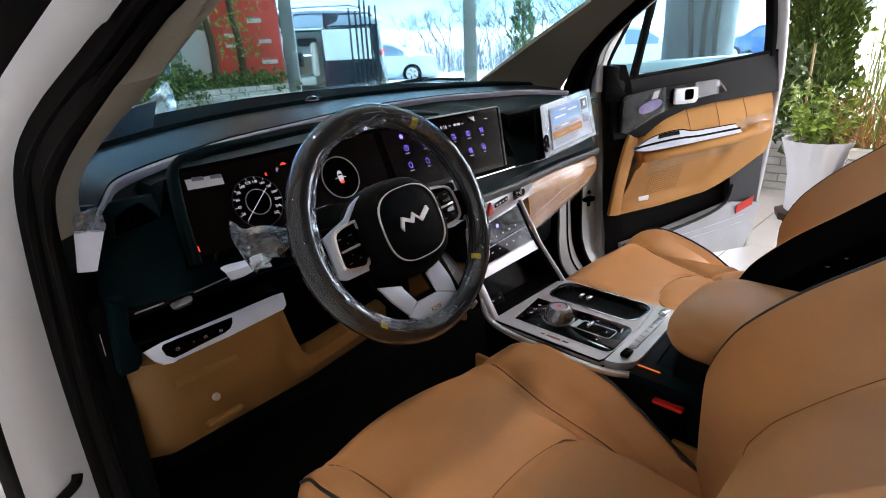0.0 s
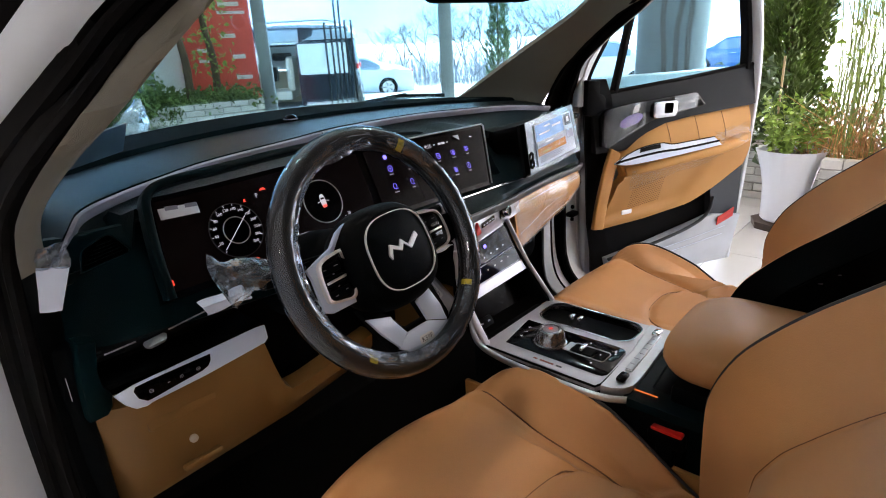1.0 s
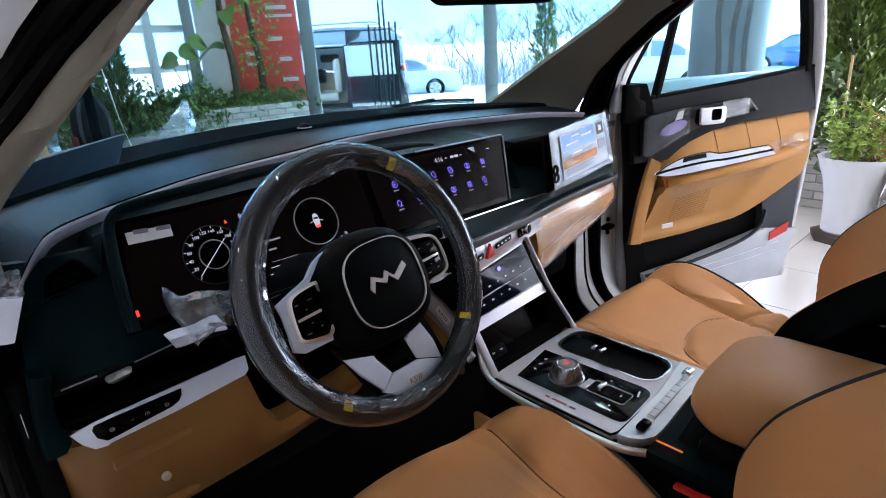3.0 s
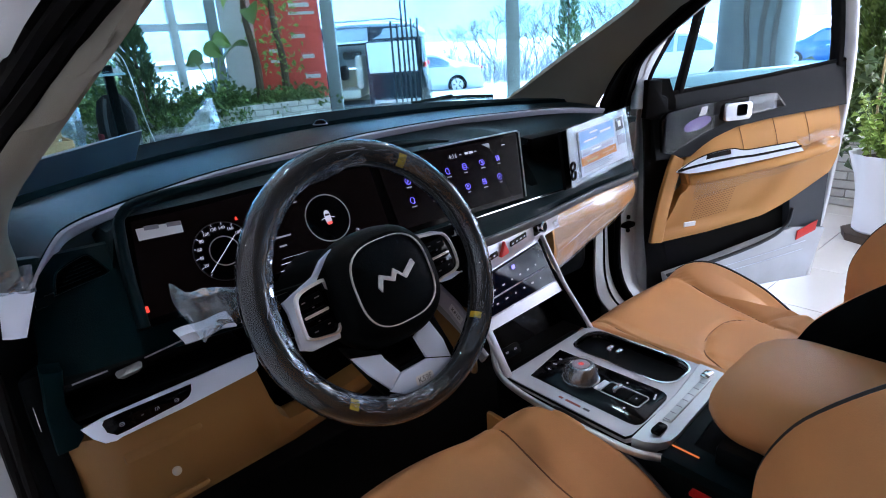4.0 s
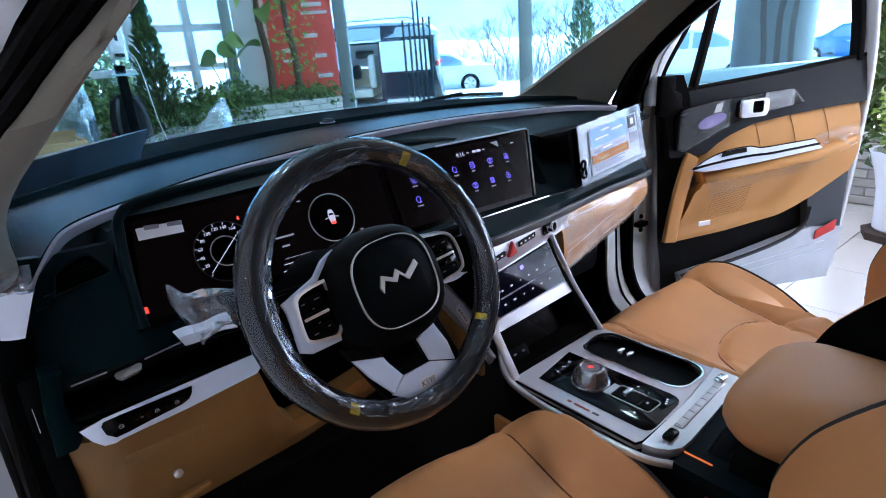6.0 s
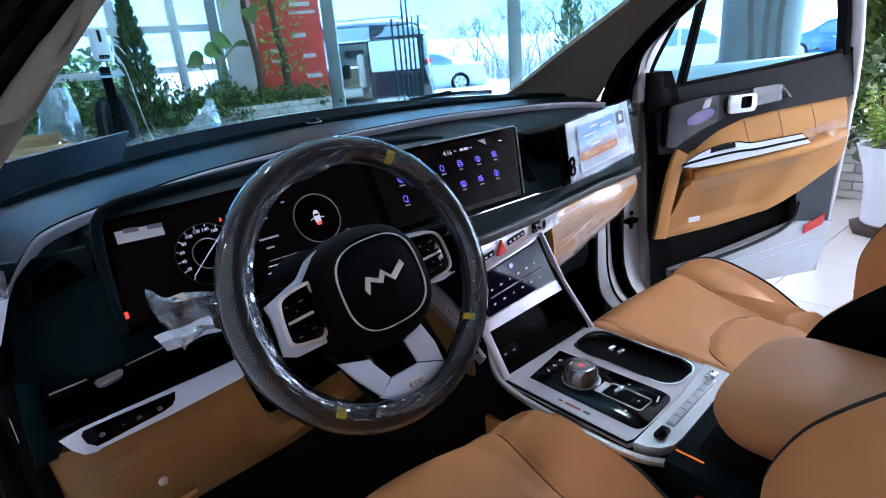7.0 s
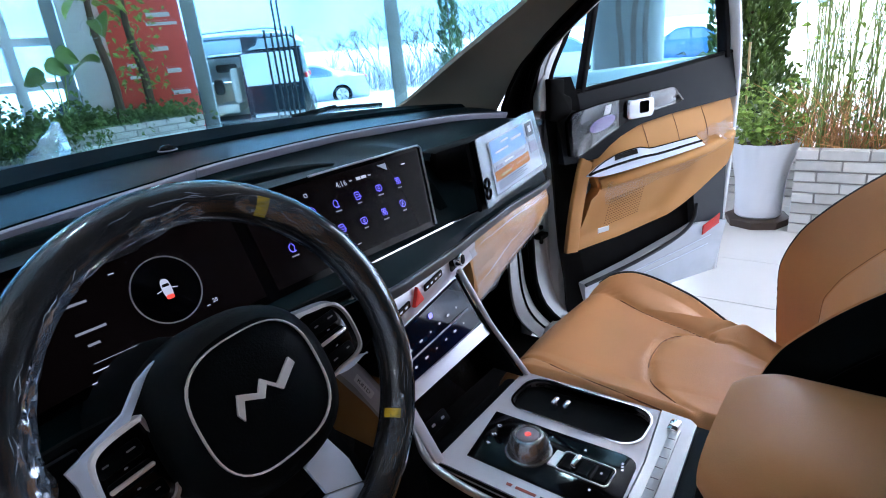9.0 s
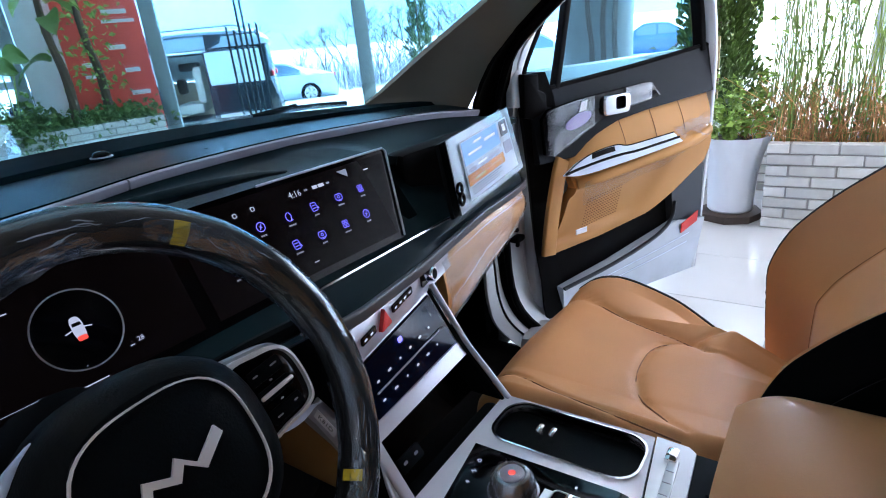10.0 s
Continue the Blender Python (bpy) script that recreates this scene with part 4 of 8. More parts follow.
for i in range(2):
    part("print_bar", b_box((-0.012 + 0.028 * i, 0, 0.0004), (0.018, 0.006, 0.0003), 0, 1, on_disp(-0.645, 0.045, 0.0075) @ pose(0, 0, 0, 0, 0, -4)), GREYTRIM, st)

part("cluster_line", b_box((0, 0, 0.0002), (0.045, 0.0004, 0.0004), 0, 1, on_disp(-0.47, -0.052)), ICONW, display)
for x, v, w in ((-0.355, -0.048, 0.004), (-0.500, -0.068, 0.006), (-0.44, 0.028, 0.006)):
    part("readout_bar", b_box((0, 0, 0.0002), (w, 0.0012, 0.0004), 0, 1, on_disp(x, v)), ICONW, display)
for x, v in ((-0.182, 0.040), (-0.154, 0.041)):
    part("menu_mark", b_ring(rrect(0.006, 0.006, 0.001, 1), rrect(0.004, 0.004, 0.0008, 1), 0, 0.0004, on_disp(x, v)), ICONW, display)
part("page_bar", b_box((0, 0, 0.0002), (0.008, 0.0016, 0.0004), 0, 1, on_disp(-0.099, -0.055)), ICONW, display)
part("film_corner", b_plate([(-0.010, 0.005), (0.010, 0.005), (0.008, -0.007)][::-1], 0, 0.0008, 0, on_disp(0.014, 0.048)), mat("grey_film", (0.30, 0.30, 0.32), 0.4, var=0.1, scale=30), display, "lifted corner of protective film")

# ---- steering wheel ----
WC = (-0.447, 0.0, 1.045)
WEL = radians(23)
WM = frame_at(WC, (1, 0, 0), (0, math.sin(WEL), math.cos(WEL)))
wheel = thing("steering_wheel", "black leather steering wheel still wrapped in clear plastic film", "steering wheel", WM)
RR = 0.171
prof = circle(0.0150, 12, 0.0165)
part("rim", b_loft([[Vector((math.cos(a), math.sin(a), 0)) * (RR + u) + Vector((0, 0, v)) for u, v in prof] for a in np.linspace(0, 2 * math.pi, 72, endpoint=False)], True, False, True), mat("black_rim_leather", (0.006, 0.0065, 0.007), 0.42, spec=0.3, var=0.15, scale=30, bump=0.3, bscale=500), wheel, "black leather rim", True)
random.seed(5)
rings = []
NF = 420
for k in range(NF):
    a = 2 * math.pi * k / NF
    ring = []
    for j in range(16):
        q = 2 * math.pi * j / 16
        inner = max(0, -math.cos(q)) ** 2
        n1 = noise.noise((7 * math.cos(a), 7 * math.sin(a), 1.2 * math.cos(q)))
        n2 = noise.noise((19 * math.cos(a), 19 * math.sin(a), 2 * math.sin(q) + 5))
        n3 = noise.noise((5.5 * math.cos(a) + 1.7 * math.cos(q), 5.5 * math.sin(a) + 1.7 * math.sin(q), 1.4 * math.cos(q + a) + 3.1))
        crease = 1 - abs(n3) * 3.0
        left = max(0, -math.cos(a - 0.15)) ** 2
        w = 0.0007 * n1 * (1 - 0.6 * inner) + 0.0006 * max(0, crease) ** 4 * (0.5 + 0.5 * n2) * (1 - 0.75 * inner)
        r = 0.0180 + (0.0012 + 0.003 * left) * inner + w
        ring.append(Vector((math.cos(a), math.sin(a), 0)) * (RR + r * math.cos(q)) + Vector((0, 0, 1.06 * r * math.sin(q))))
    rings.append(ring)
cov = part("film_cover", b_loft(rings, True, False, True), WHEELFILM, wheel, "crinkled clear plastic wrap", True, 25)
cov.visible_shadow = False
for a0, a1, seed in ((156, 206, 9), (88, 114, 3)):
    rows = []
    for a in np.linspace(radians(a0), radians(a1), int(a1 - a0)):
        e = max(0.0, math.sin(math.pi * (math.degrees(a) - a0) / (a1 - a0))) ** 0.4
        n1, n2 = noise.noise((9 * a, seed, 0)), noise.noise((31 * a, seed, 4))
        rows.append([Vector((math.cos(a), math.sin(a), 0)) * (RR - 0.015 - k * e * (0.010 + 0.006 * n1)) + Vector((0, 0, 0.006 + 0.006 * n1 * k + 0.001 * n2 * k)) for k in np.linspace(0, 1, 6)])
    part("film_flap", b_sheet(rows, 0.0004), FLAPFILM, wheel, "loose flap of clear film", True, 40).visible_shadow = False
# the wrap is gathered in crumpled patches on the inside of the rim; thin pale tubes paint the glints of its creases
CREASE = clear_mat("film_crease", (0.80, 0.84, 0.88), 0.10, 1.0, base=0.25, haze=0.40, milk=0.32)
GATHER = clear_mat("gathered_film", (0.88, 0.91, 0.94), 0.06, 1.0, base=0.05, haze=0.10, milk=0.02)


def on_rim(a, q, lift):
    r = 0.0184 + 0.0032 * max(0, -math.cos(q)) ** 2 * max(0, -math.cos(a)) ** 2 + lift
    return (math.cos(a) * (RR + r * math.cos(q)), math.sin(a) * (RR + r * math.cos(q)), 1.06 * r * math.sin(q))


for a0, a1, q0, q1, count, seed in ((120, 150, 2.0, 2.9, 7, 1), (148, 194, 1.9, 3.1, 20, 2), (190, 232, 1.7, 2.4, 9, 3), (226, 292, 1.5, 2.6, 17, 4), (292, 345, 1.5, 2.6, 9, 5), (35, 100, 1.4, 2.7, 14, 6)):
    rng = random.Random(seed)
    for _ in range(count):
        a, q = radians(rng.uniform(a0, a1)), rng.uniform(q0, q1)
        n, dq, up = rng.randint(4, 9), rng.uniform(-0.05, 0.05), rng.choice((-1, 1))
        line = []
        for k in range(n):
            line.append(on_rim(a, q, rng.uniform(0.0, 0.0007)))
            a += up * radians(rng.uniform(0.7, 1.5))
            q += dq + rng.uniform(-0.06, 0.06)
        wd = rng.uniform(0.0002, 0.0005)
        part("film_crease", b_tube(line, [wd * (0.15 + math.sin(math.pi * (k + 0.5) / n)) for k in range(n)], 4), CREASE, wheel, "pale tube laid on as the glint of a film crease", True, 20)
for a0, a1, q0, q1, lift, seed in ((122, 150, 2.2, 3.0, 0.0010, 1), (150, 196, 2.0, 3.2, 0.0020, 2), (197, 214, 1.7, 2.3, 0.0011, 3), (222, 246, 1.7, 2.5, 0.0012, 4), (248, 284, 1.6, 2.6, 0.0013, 5), (300, 330, 1.8, 2.6, 0.0011, 6), (38, 70, 1.5, 2.5, 0.0012, 7), (80, 104, 2.0, 2.8, 0.0010, 8)):
    rng = random.Random(40 + seed)
    nu, nv = int((a1 - a0) * 0.5), 8
    rows = []
    for i in range(nu + 1):
        e = max(0.0, math.sin(math.pi * i / nu)) ** 0.5
        qa, qb = q0 + 0.3 * (1 - e) + rng.uniform(-0.08, 0.08), q1 - 0.3 * (1 - e) + rng.uniform(-0.08, 0.08)
        rows.append([on_rim(radians(a0 + (a1 - a0) * (i + rng.uniform(-0.3, 0.3)) / nu), qa + (qb - qa) * k / nv, 0.0004 + rng.uniform(0, 1.1 * lift)) for k in range(nv + 1)])
    part("gathered_film", b_sheet(rows, 0.0002), GATHER, wheel, "crumpled patch of clear film", True, 12).visible_shadow = False
for a, wd, q0, q1 in ((61, 4.0, 1.5, 2.5), (-128, 4.2, 1.5, 2.55), (-38, 3.4, 2.1, 3.0)):
    rr = [[Vector((math.cos(b), math.sin(b), 0)) * (RR + 0.0190 * math.cos(q)) + Vector((0, 0, 0.0202 * math.sin(q))) for q in np.linspace(q0, q1, 9)] for b in np.linspace(radians(a - wd / 2), radians(a + wd / 2), 4)]
    part("tape", b_sheet(rr, 0.0004), YELLOWTAPE, wheel, "strip of yellow tape", True)
# hub, turned a little with the wheel
TW = Matrix.Rotation(radians(4), 4, "Z")


def wpart(name, bm, material, parent, label=""):
    bm.transform(TW)
    return part(name, bm, material, parent, label, True)


rings = []
for r, z in ((0.88, -0.06), (0.99, -0.035), (1.0, -0.012), (0.97, 0.006), (0.90, 0.018), (0.78, 0.027)):
    rings.append([(x, y - 0.010, z) for x, y in squircle(0.168 * r, 0.158 * r, 2.5, 44)])
for r, z in ((0.060, 0.0295), (0.036, 0.0338), (0.008, 0.0350)):
    rings.append([(x, y - 0.006, z) for x, y in squircle(2 * r, 2 * r, 2.6, 44)])
wpart("hub", b_loft(rings), DARKER, wheel, "black airbag cover")
so, si = squircle(0.1180, 0.1120, 2.9, 56), squircle(0.1156, 0.1096, 2.9, 56)
wpart("hub_ring", b_ring([(x - 0.001, y - 0.006) for x, y in so], [(x - 0.001, y - 0.006) for x, y in si], 0.022, 0.0330), mat("ring_chrome", (0.86, 0.83, 0.81), 0.34, metal=0.6, var=0.04, scale=8), wheel, "thin chrome ring")
zig = [(-0.028, -0.008), (-0.022, 0.008), (-0.008, -0.001), (-0.002, 0.009), (0.008, -0.004), (0.026, 0.011)]
zig = [(1.12 * x + 0.001, 0.9 * y) for x, y in zig]
zag = [(x + 0.003, y - 0.0072) for x, y in reversed(zig)]
wpart("emblem", b_plate((zig + zag)[::-1], 0.034, 0.0372), MATS["ring_chrome"], wheel, "plain silver zigzag emblem")


PODS = {
    -1: [(-0.080, 0.024), (-0.104, 0.020), (-0.119, 0.014), (-0.124, 0.002), (-0.125, -0.030), (-0.121, -0.042), (-0.100, -0.046), (-0.080, -0.045), (-0.074, -0.020)],
    1: [(0.070, 0.000), (0.078, -0.032), (0.098, -0.031), (0.122, -0.027), (0.132, -0.016), (0.130, 0.016), (0.119, 0.032), (0.095, 0.036), (0.068, 0.034)],
}


def pod(sx):
    """A control pod: film-covered flange, bright frame, gloss black face with buttons."""
    o = [(q[0], q[1]) for q in spline(PODS[sx] + [PODS[sx][0]], 44)[:-1]]
    c = np.mean(np.array(o), 0)
    i = [tuple(c + (np.array(q) - c) * 0.90) for q in o]
    fr = part("control_pod", b_loft([[(x, y, z) for x, y in s] for s, z in ((o, -0.016), (o, -0.002), (o, 0.002), (i, 0.004), (i, -0.002))], True, True), MATS["ring_chrome"], wheel, "bright switch pod frame", True)
    if sx < 0:
        f = [(-0.053, 0.056), (-0.071, 0.047), (-0.088, 0.030), (-0.136, 0.011), (-0.133, -0.002), (-0.132, -0.050), (-0.119, -0.056), (-0.079, -0.054), (-0.078, -0.047), (-0.112, -0.042), (-0.120, -0.030), (-0.118, 0.004), (-0.086, 0.023), (-0.064, 0.046)]
        part("pod_flange", b_plate(f, -0.014, -0.006, 0.001), WHITEFILM, fr, "white film round the switch pod", True)
    else:
        part("pod_flange", b_plate([tuple(c + (np.array(q) - c) * 1.10) for q in o], -0.022, -0.008, 0.003), SILVER, fr, "", True)
        part("film_tail", b_sheet([[(0.082 + 0.056 * u, -0.030 - 0.002 * u + 0.006 * v * math.sin(3 * u + 0.3), -0.006 + 0.002 * math.sin(9 * u) * v) for v in (-1, 0, 1)] for u in np.linspace(0, 1, 8)], 0.0008), WHITEFILM, fr, "torn white film under the pod", True)
    part("switch_face", b_plate(i, -0.006, -0.0005, 0.001), GLOSSBLACK, fr, "gloss black switch face", True)
    tilt = Matrix.Translation((c[0], c[1], 0)) @ Matrix.Rotation(radians(6), 4, "Z")
    part("button", b_plate(rrect(0.034, 0.013, 0.003), -0.0005, 0.0012, 0.0008, tilt @ Matrix.Translation((0, 0.017, 0))), DARKER, fr, "", True)
    part("button", b_plate(rrect(0.034, 0.013, 0.003), -0.0005, 0.0012, 0.0008, tilt @ Matrix.Translation((0, -0.019, 0))), DARKER, fr, "", True)
    part("rocker", b_plate(rrect(0.033, 0.0105, 0.003), -0.0005, 0.003, 0.001, tilt), DARKER, fr, "", True)
    part("rocker_bar", b_plate(rrect(0.034, 0.0036, 0.0015), 0.003, 0.005, 0.0008, tilt), MATS["ring_chrome"], fr, "bright rocker bar", True)
    for px, py, pw in ((-0.010, 0.018, 0.005), (0.009, 0.018, 0.007), (-0.009, -0.020, 0.006), (0.010, -0.018, 0.004), (0.0, 0.0085, 0.003), (0.0, -0.0095, 0.003)):
        part("mark", b_plate(rrect(pw, 0.0014, 0.0005, 1), 0.0012, 0.0015, 0, tilt @ Matrix.Translation((px, py, 0))), mat("grey_print", (0.16, 0.16, 0.17), 0.6, var=0.05, scale=30), fr, "", True)
    e = [(0.122, 0.022), (0.165, 0.020), (0.165, -0.022), (0.120, -0.036)]
    e = [(sx * x, y) for x, y in (e[::-1] if sx > 0 else e)]
    part("spoke", b_plate(e, -0.026, -0.012, 0.003), DARKER, wheel, "", True)


pod(-1)
pod(1)
# lower spoke: black core, three pieces of white film, an open notch between
part("spoke_core", b_plate([(-0.082, -0.066), (-0.052, -0.130), (-0.034, -0.160), (0.060, -0.162), (0.082, -0.130), (0.062, -0.056), (0.018, -0.080), (0.030, -0.118), (-0.012, -0.120), (-0.036, -0.088)], -0.020, -0.009, 0.002), DARKER, wheel, "", True)
for o in (
    [(-0.076, -0.083), (-0.034, -0.094), (-0.032, -0.100), (-0.0155, -0.1255), (-0.036, -0.1420), (-0.060, -0.111)],
    [(-0.038, -0.1435), (-0.0145, -0.1270), (0.031, -0.1255), (0.069, -0.1390), (0.072, -0.152), (0.054, -0.161), (0.010, -0.163), (-0.003, -0.166)],
    [(0.022, -0.091), (0.0305, -0.1240), (0.069, -0.1375), (0.066, -0.110), (0.052, -0.076)],
):
    part("spoke_film", b_plate(o if np.cross(np.array(o[1]) - o[0], np.array(o[2]) - o[1]) > 0 else o[::-1], -0.009, -0.004, 0.0015), WHITEFILM, wheel, "cut piece of white protective film", True)
part("label", b_plate([(x + 0.017, y - 0.148) for x, y in rrect(0.030, 0.014, 0.004, 2)], -0.004, -0.0036), PAPER, wheel, "printed paper label", True)
writing("label_text", "K59F", 0.011, Matrix.Translation((0.017, -0.148, -0.0033)), INK, wheel, 0.0001)
# stalks
stalk = thing("column_stalk", "black stalk wrapped in crumpled clear film", "stalk", (-0.53, 0.06, 1.03))
part("stalk_arm", b_tube(spline([(-0.50, 0.075, 1.03), (-0.56, 0.07, 1.035), (-0.625, 0.055, 1.035)], 10), [0.010, 0.0098, 0.0095, 0.009, 0.009, 0.009, 0.0095, 0.010, 0.0105, 0.008], 10), DARKER, stalk)
random.seed(8)
rings = []
for k in range(15):
    u = k / 14
    c = Vector((-0.600 - 0.078 * u, 0.062, 1.050 + 0.004 * u))
    h, d = 0.010 + 0.026 * u**0.8, 0.010 + 0.010 * math.sin(3 * u)
    ring = []
    for q in np.linspace(0, 2 * math.pi, 22, endpoint=False):
        n_ = noise.noise((3 * u, 1.6 * math.cos(q), 1.6 * math.sin(q) + 3)) + 0.35 * noise.noise((9 * u, 5 * math.cos(q), 5 * math.sin(q)))
        ring.append(c + Vector((0.006 * n_ * u - 0.012 * math.sin(q) * u, d * math.cos(q) * (1 + 0.5 * n_), h * math.sin(q) * (1 + 0.35 * n_))))
    rings.append(ring)
part("film", b_loft(rings, True, False), CRUMPLE, stalk, "bag of crumpled clear film", angle=50).visible_shadow = False
part("foil", b_sheet([[(-0.675 + 0.070 * u + 0.010 * v, 0.152 - 0.010 * math.sin(2.6 * v) + 0.003 * math.sin(9 * u) + 0.002 * math.sin(14 * v), 1.003 + 0.002 * u - 0.022 * v - 0.003 * math.sin(8 * u) * v) for u in np.linspace(0, 1, 14)] for v in np.linspace(0, 1, 7)], 0.001), WHITEFILM, stalk, "folded white film strip")
st2 = thing("column_stalk", "black column stalk with a silver tip", "stalk", (-0.33, 0.06, 1.05))
part("stalk_arm", b_tube(spline([(-0.40, 0.08, 1.04), (-0.33, 0.07, 1.05), (-0.27, 0.055, 1.055)], 8), 0.009, 10), DARKER, st2)
part("stalk_tip", b_tube([(-0.27, 0.055, 1.055), (-0.245, 0.05, 1.056)], 0.011, 12), SILVER, st2)

# ---- centre stack ----
stack = thing("centre_stack", "silver-framed climate control stack with a gloss black touch panel", "control panel", (-0.02, 0.12, 0.76))


def stack_pt(x, s):
    """A point of the stack's face: x across, s = 0 at the ledge, 1 at the console."""
    y = np.interp(s, [0, 0.28, 0.62, 1.0], [0.152, 0.150, 0.110, 0.045]) + (x + 0.02) * np.interp(s, [0, 0.25, 0.6, 1.0], [0.27, 0.25, 0.08, 0.0])
    z = np.interp(s, [0, 0.28, 0.62, 1.0], [0.972, 0.925, 0.830, 0.745])
    return Vector((x, y, z))


rows = []
for x in np.linspace(-0.160, 0.190, 17):
    rows.append([stack_pt(x, s) + Vector((0, -0.006 * math.sin(min(1, s / 0.28) * 3.14), 0)) for s in np.linspace(0.0, 0.30, 7)])
strip = part("button_strip", b_sheet(rows, 0.02, (0, 1, 0)), SILVERPAINT, stack, "satin silver button strip")


def on_stack(x, s, out=0.0):
    a, b = stack_pt(x, s - 0.05), stack_pt(x, s + 0.05)
    c, d = stack_pt(x - 0.02, s), stack_pt(x + 0.02, s)
    m = frame_at(stack_pt(x, s), d - c, a - b)
    return m @ Matrix.Translation((0, 0, out))


hz = [tuple(q) for q in spline([(0, 0.016), (-0.008, 0.003), (-0.016, -0.011), (0, -0.0125), (0.016, -0.011), (0.008, 0.003), (0, 0.016)], 25)[:-1]]
part("hazard_button", b_plate(hz, 0, 0.006, 0.002, on_stack(-0.074, 0.13, 0.006)), mat("hazard_red", (0.80, 0.045, 0.04), 0.35, var=0.05, scale=10), strip, "red triangular hazard button")
for x, w in ((-0.118, 0.040), (-0.012, 0.07)):
    part("button_bar", b_plate(rrect(w, 0.011, 0.002), 0, 0.003, 0.001, on_stack(x, 0.13, 0.006)), GLOSSBLACK, strip, "row of black buttons")
    for k in range(2 if w < 0.05 else 4):
        part("mark", b_plate(rrect(0.008, 0.003, 0.001, 1), 0.003, 0.0033, 0, on_stack(x - w / 2 + 0.009 + k * 0.0165, 0.13, 0.006)), ICONW, strip)
part("knob_base", b_plate(rrect(0.034, 0.036, 0.004), 0, 0.002, 0, on_stack(0.075, 0.12, 0.006)), GLOSSBLACK, strip)
part("knob", b_lathe([(0.0125, 0), (0.0125, 0.014), (0.0115, 0.016), (0.009, 0.016), (0.008, 0.0145)], 24, on_stack(0.079, 0.13, 0.008)), CHROME, strip, "chrome tuning knob")
part("knob_cap", b_lathe([(0.009, 0.014), (0.0085, 0.0165), (0.002, 0.017)], 20, on_stack(0.079, 0.13, 0.008)), DARKER, strip)
rows = [[stack_pt(x, s) + Vector((0, 0.004, 0)) for s in np.linspace(0.315, 0.585, 8)] for x in np.linspace(-0.140, 0.076, 9)]
rows = [[q + Vector((0, -0.007, 0)) for q in r] for r in rows]
part("face_plate", b_sheet([[stack_pt(x, s) + Vector((0, 0.003, 0)) for s in np.linspace(0.28, 0.66, 10)] for x in np.linspace(-0.160, 0.094, 9)], 0.01, (0, 1, 0)), SILVERPAINT, stack, "satin silver panel surround")
scr = part("climate_panel", b_sheet(rows, 0.01, (0, 1, 0)), mat("climate_glass", (0.0012, 0.004, 0.014), 0.06, spec=0.07, var=0.1, scale=4), stack, "gloss black climate touch panel")
part("chrome_bar", b_tube([tuple(stack_pt(x, 0.47) + Vector((0, -0.006, 0))) for x in np.linspace(-0.128, 0.060, 8)], 0.0014, 6), GREYTRIM, scr, "thin chrome bar")
for k in range(6):
    for s in (0.43, 0.525):
        part("touch_mark", b_plate(rrect(0.0045 + 0.002 * ((k * 7 + int(s * 100)) % 3), 0.0032, 0.001, 1), 0, 0.0004, 0, on_stack(-0.120 + 0.030 * k, s, 0.005)), ICONW, scr)
part("seat_mark", b_plate(rrect(0.012, 0.008, 0.002, 1), 0, 0.0004, 0, on_stack(-0.045, 0.36, 0.005)), ICON, scr)
film_ = part("film_patch", b_sheet([[stack_pt(0.044 + 0.020 * u, 0.29 + 0.10 * v) + Vector((0, -0.009 - 0.003 * math.sin(7 * u + 9 * v), 0)) for u in np.linspace(0, 1, 7)] for v in np.linspace(0, 1, 9)], 0.0005), SLEEVE, scr, "lifting clear film")
film_.visible_shadow = False
for sx, xt, xb in ((1, 0.096, 0.096), (-1, -0.165, -0.165)):
    pts = [tuple(stack_pt(xt + (xb - xt) * k, (0.27 if sx > 0 else 0.22) + (0.73 if sx > 0 else 0.78) * k) + Vector((0, -0.006, 0))) for k in np.linspace(0, 1, 12)]
    part("side_rail", b_sweep(rrect(0.008 if sx > 0 else 0.016, 0.010, 0.0035, 3), pts, (0, -0.7, 0.7)), SILVERPAINT, stack, "bright metal side rail")
rows = [[stack_pt(x, s) + Vector((0, 0.0, 0)) for s in (0.60, 0.64, 0.68)] for x in np.linspace(-0.160, 0.092, 9)]
part("crossbar", b_sheet(rows, 0.012, (0, 1, 0)), SILVERPAINT, stack, "satin silver crossbar")
part("tray_back", b_sheet([[stack_pt(x, s) + Vector((0, 0.03 + 0.03 * s, 0)) for s in (0.64, 0.82, 1.0)] for x in np.linspace(-0.160, 0.092, 5)], 0.01, (0, 1, 0)), mat("black_tray", (0.0012, 0.0013, 0.0016), 0.22, spec=0.03, var=0.1, scale=6), stack, "glossy black tray lid")
soc = part("socket_cover", b_plate(rrect(0.05, 0.022, 0.004), 0, 0.004, 0.001, on_stack(-0.10, 0.88, -0.036)), DARKER, stack)
for x in (-0.112, -0.088):
    part("socket_mark", b_plate(rrect(0.008, 0.004, 0.001, 1), 0.004, 0.0043, 0, on_stack(x, 0.88, -0.036)), GREYTRIM, soc)
# same tan as the knee panel, its shade already in the colour
part("side_panel", b_box((-0.160, 0.225, 0.78), (0.012, 0.19, 0.14), 0.005), mat("shaded_tan_plastic", (0.40, 0.195, 0.052)), stack)
part("side_cheek", b_box((-0.158, 0.20, 0.90), (0.010, 0.16, 0.10), 0.004), DARKER, stack)
part("tray_side", b_sheet([[stack_pt(0.088 + 0.004 * s, s) + Vector((0, d, 0)) for s in (0.25, 0.5, 0.8, 1.0)] for d in (0.0, 0.03, 0.06)], 0.006, (-1, 0, 0)), DARKER, stack)
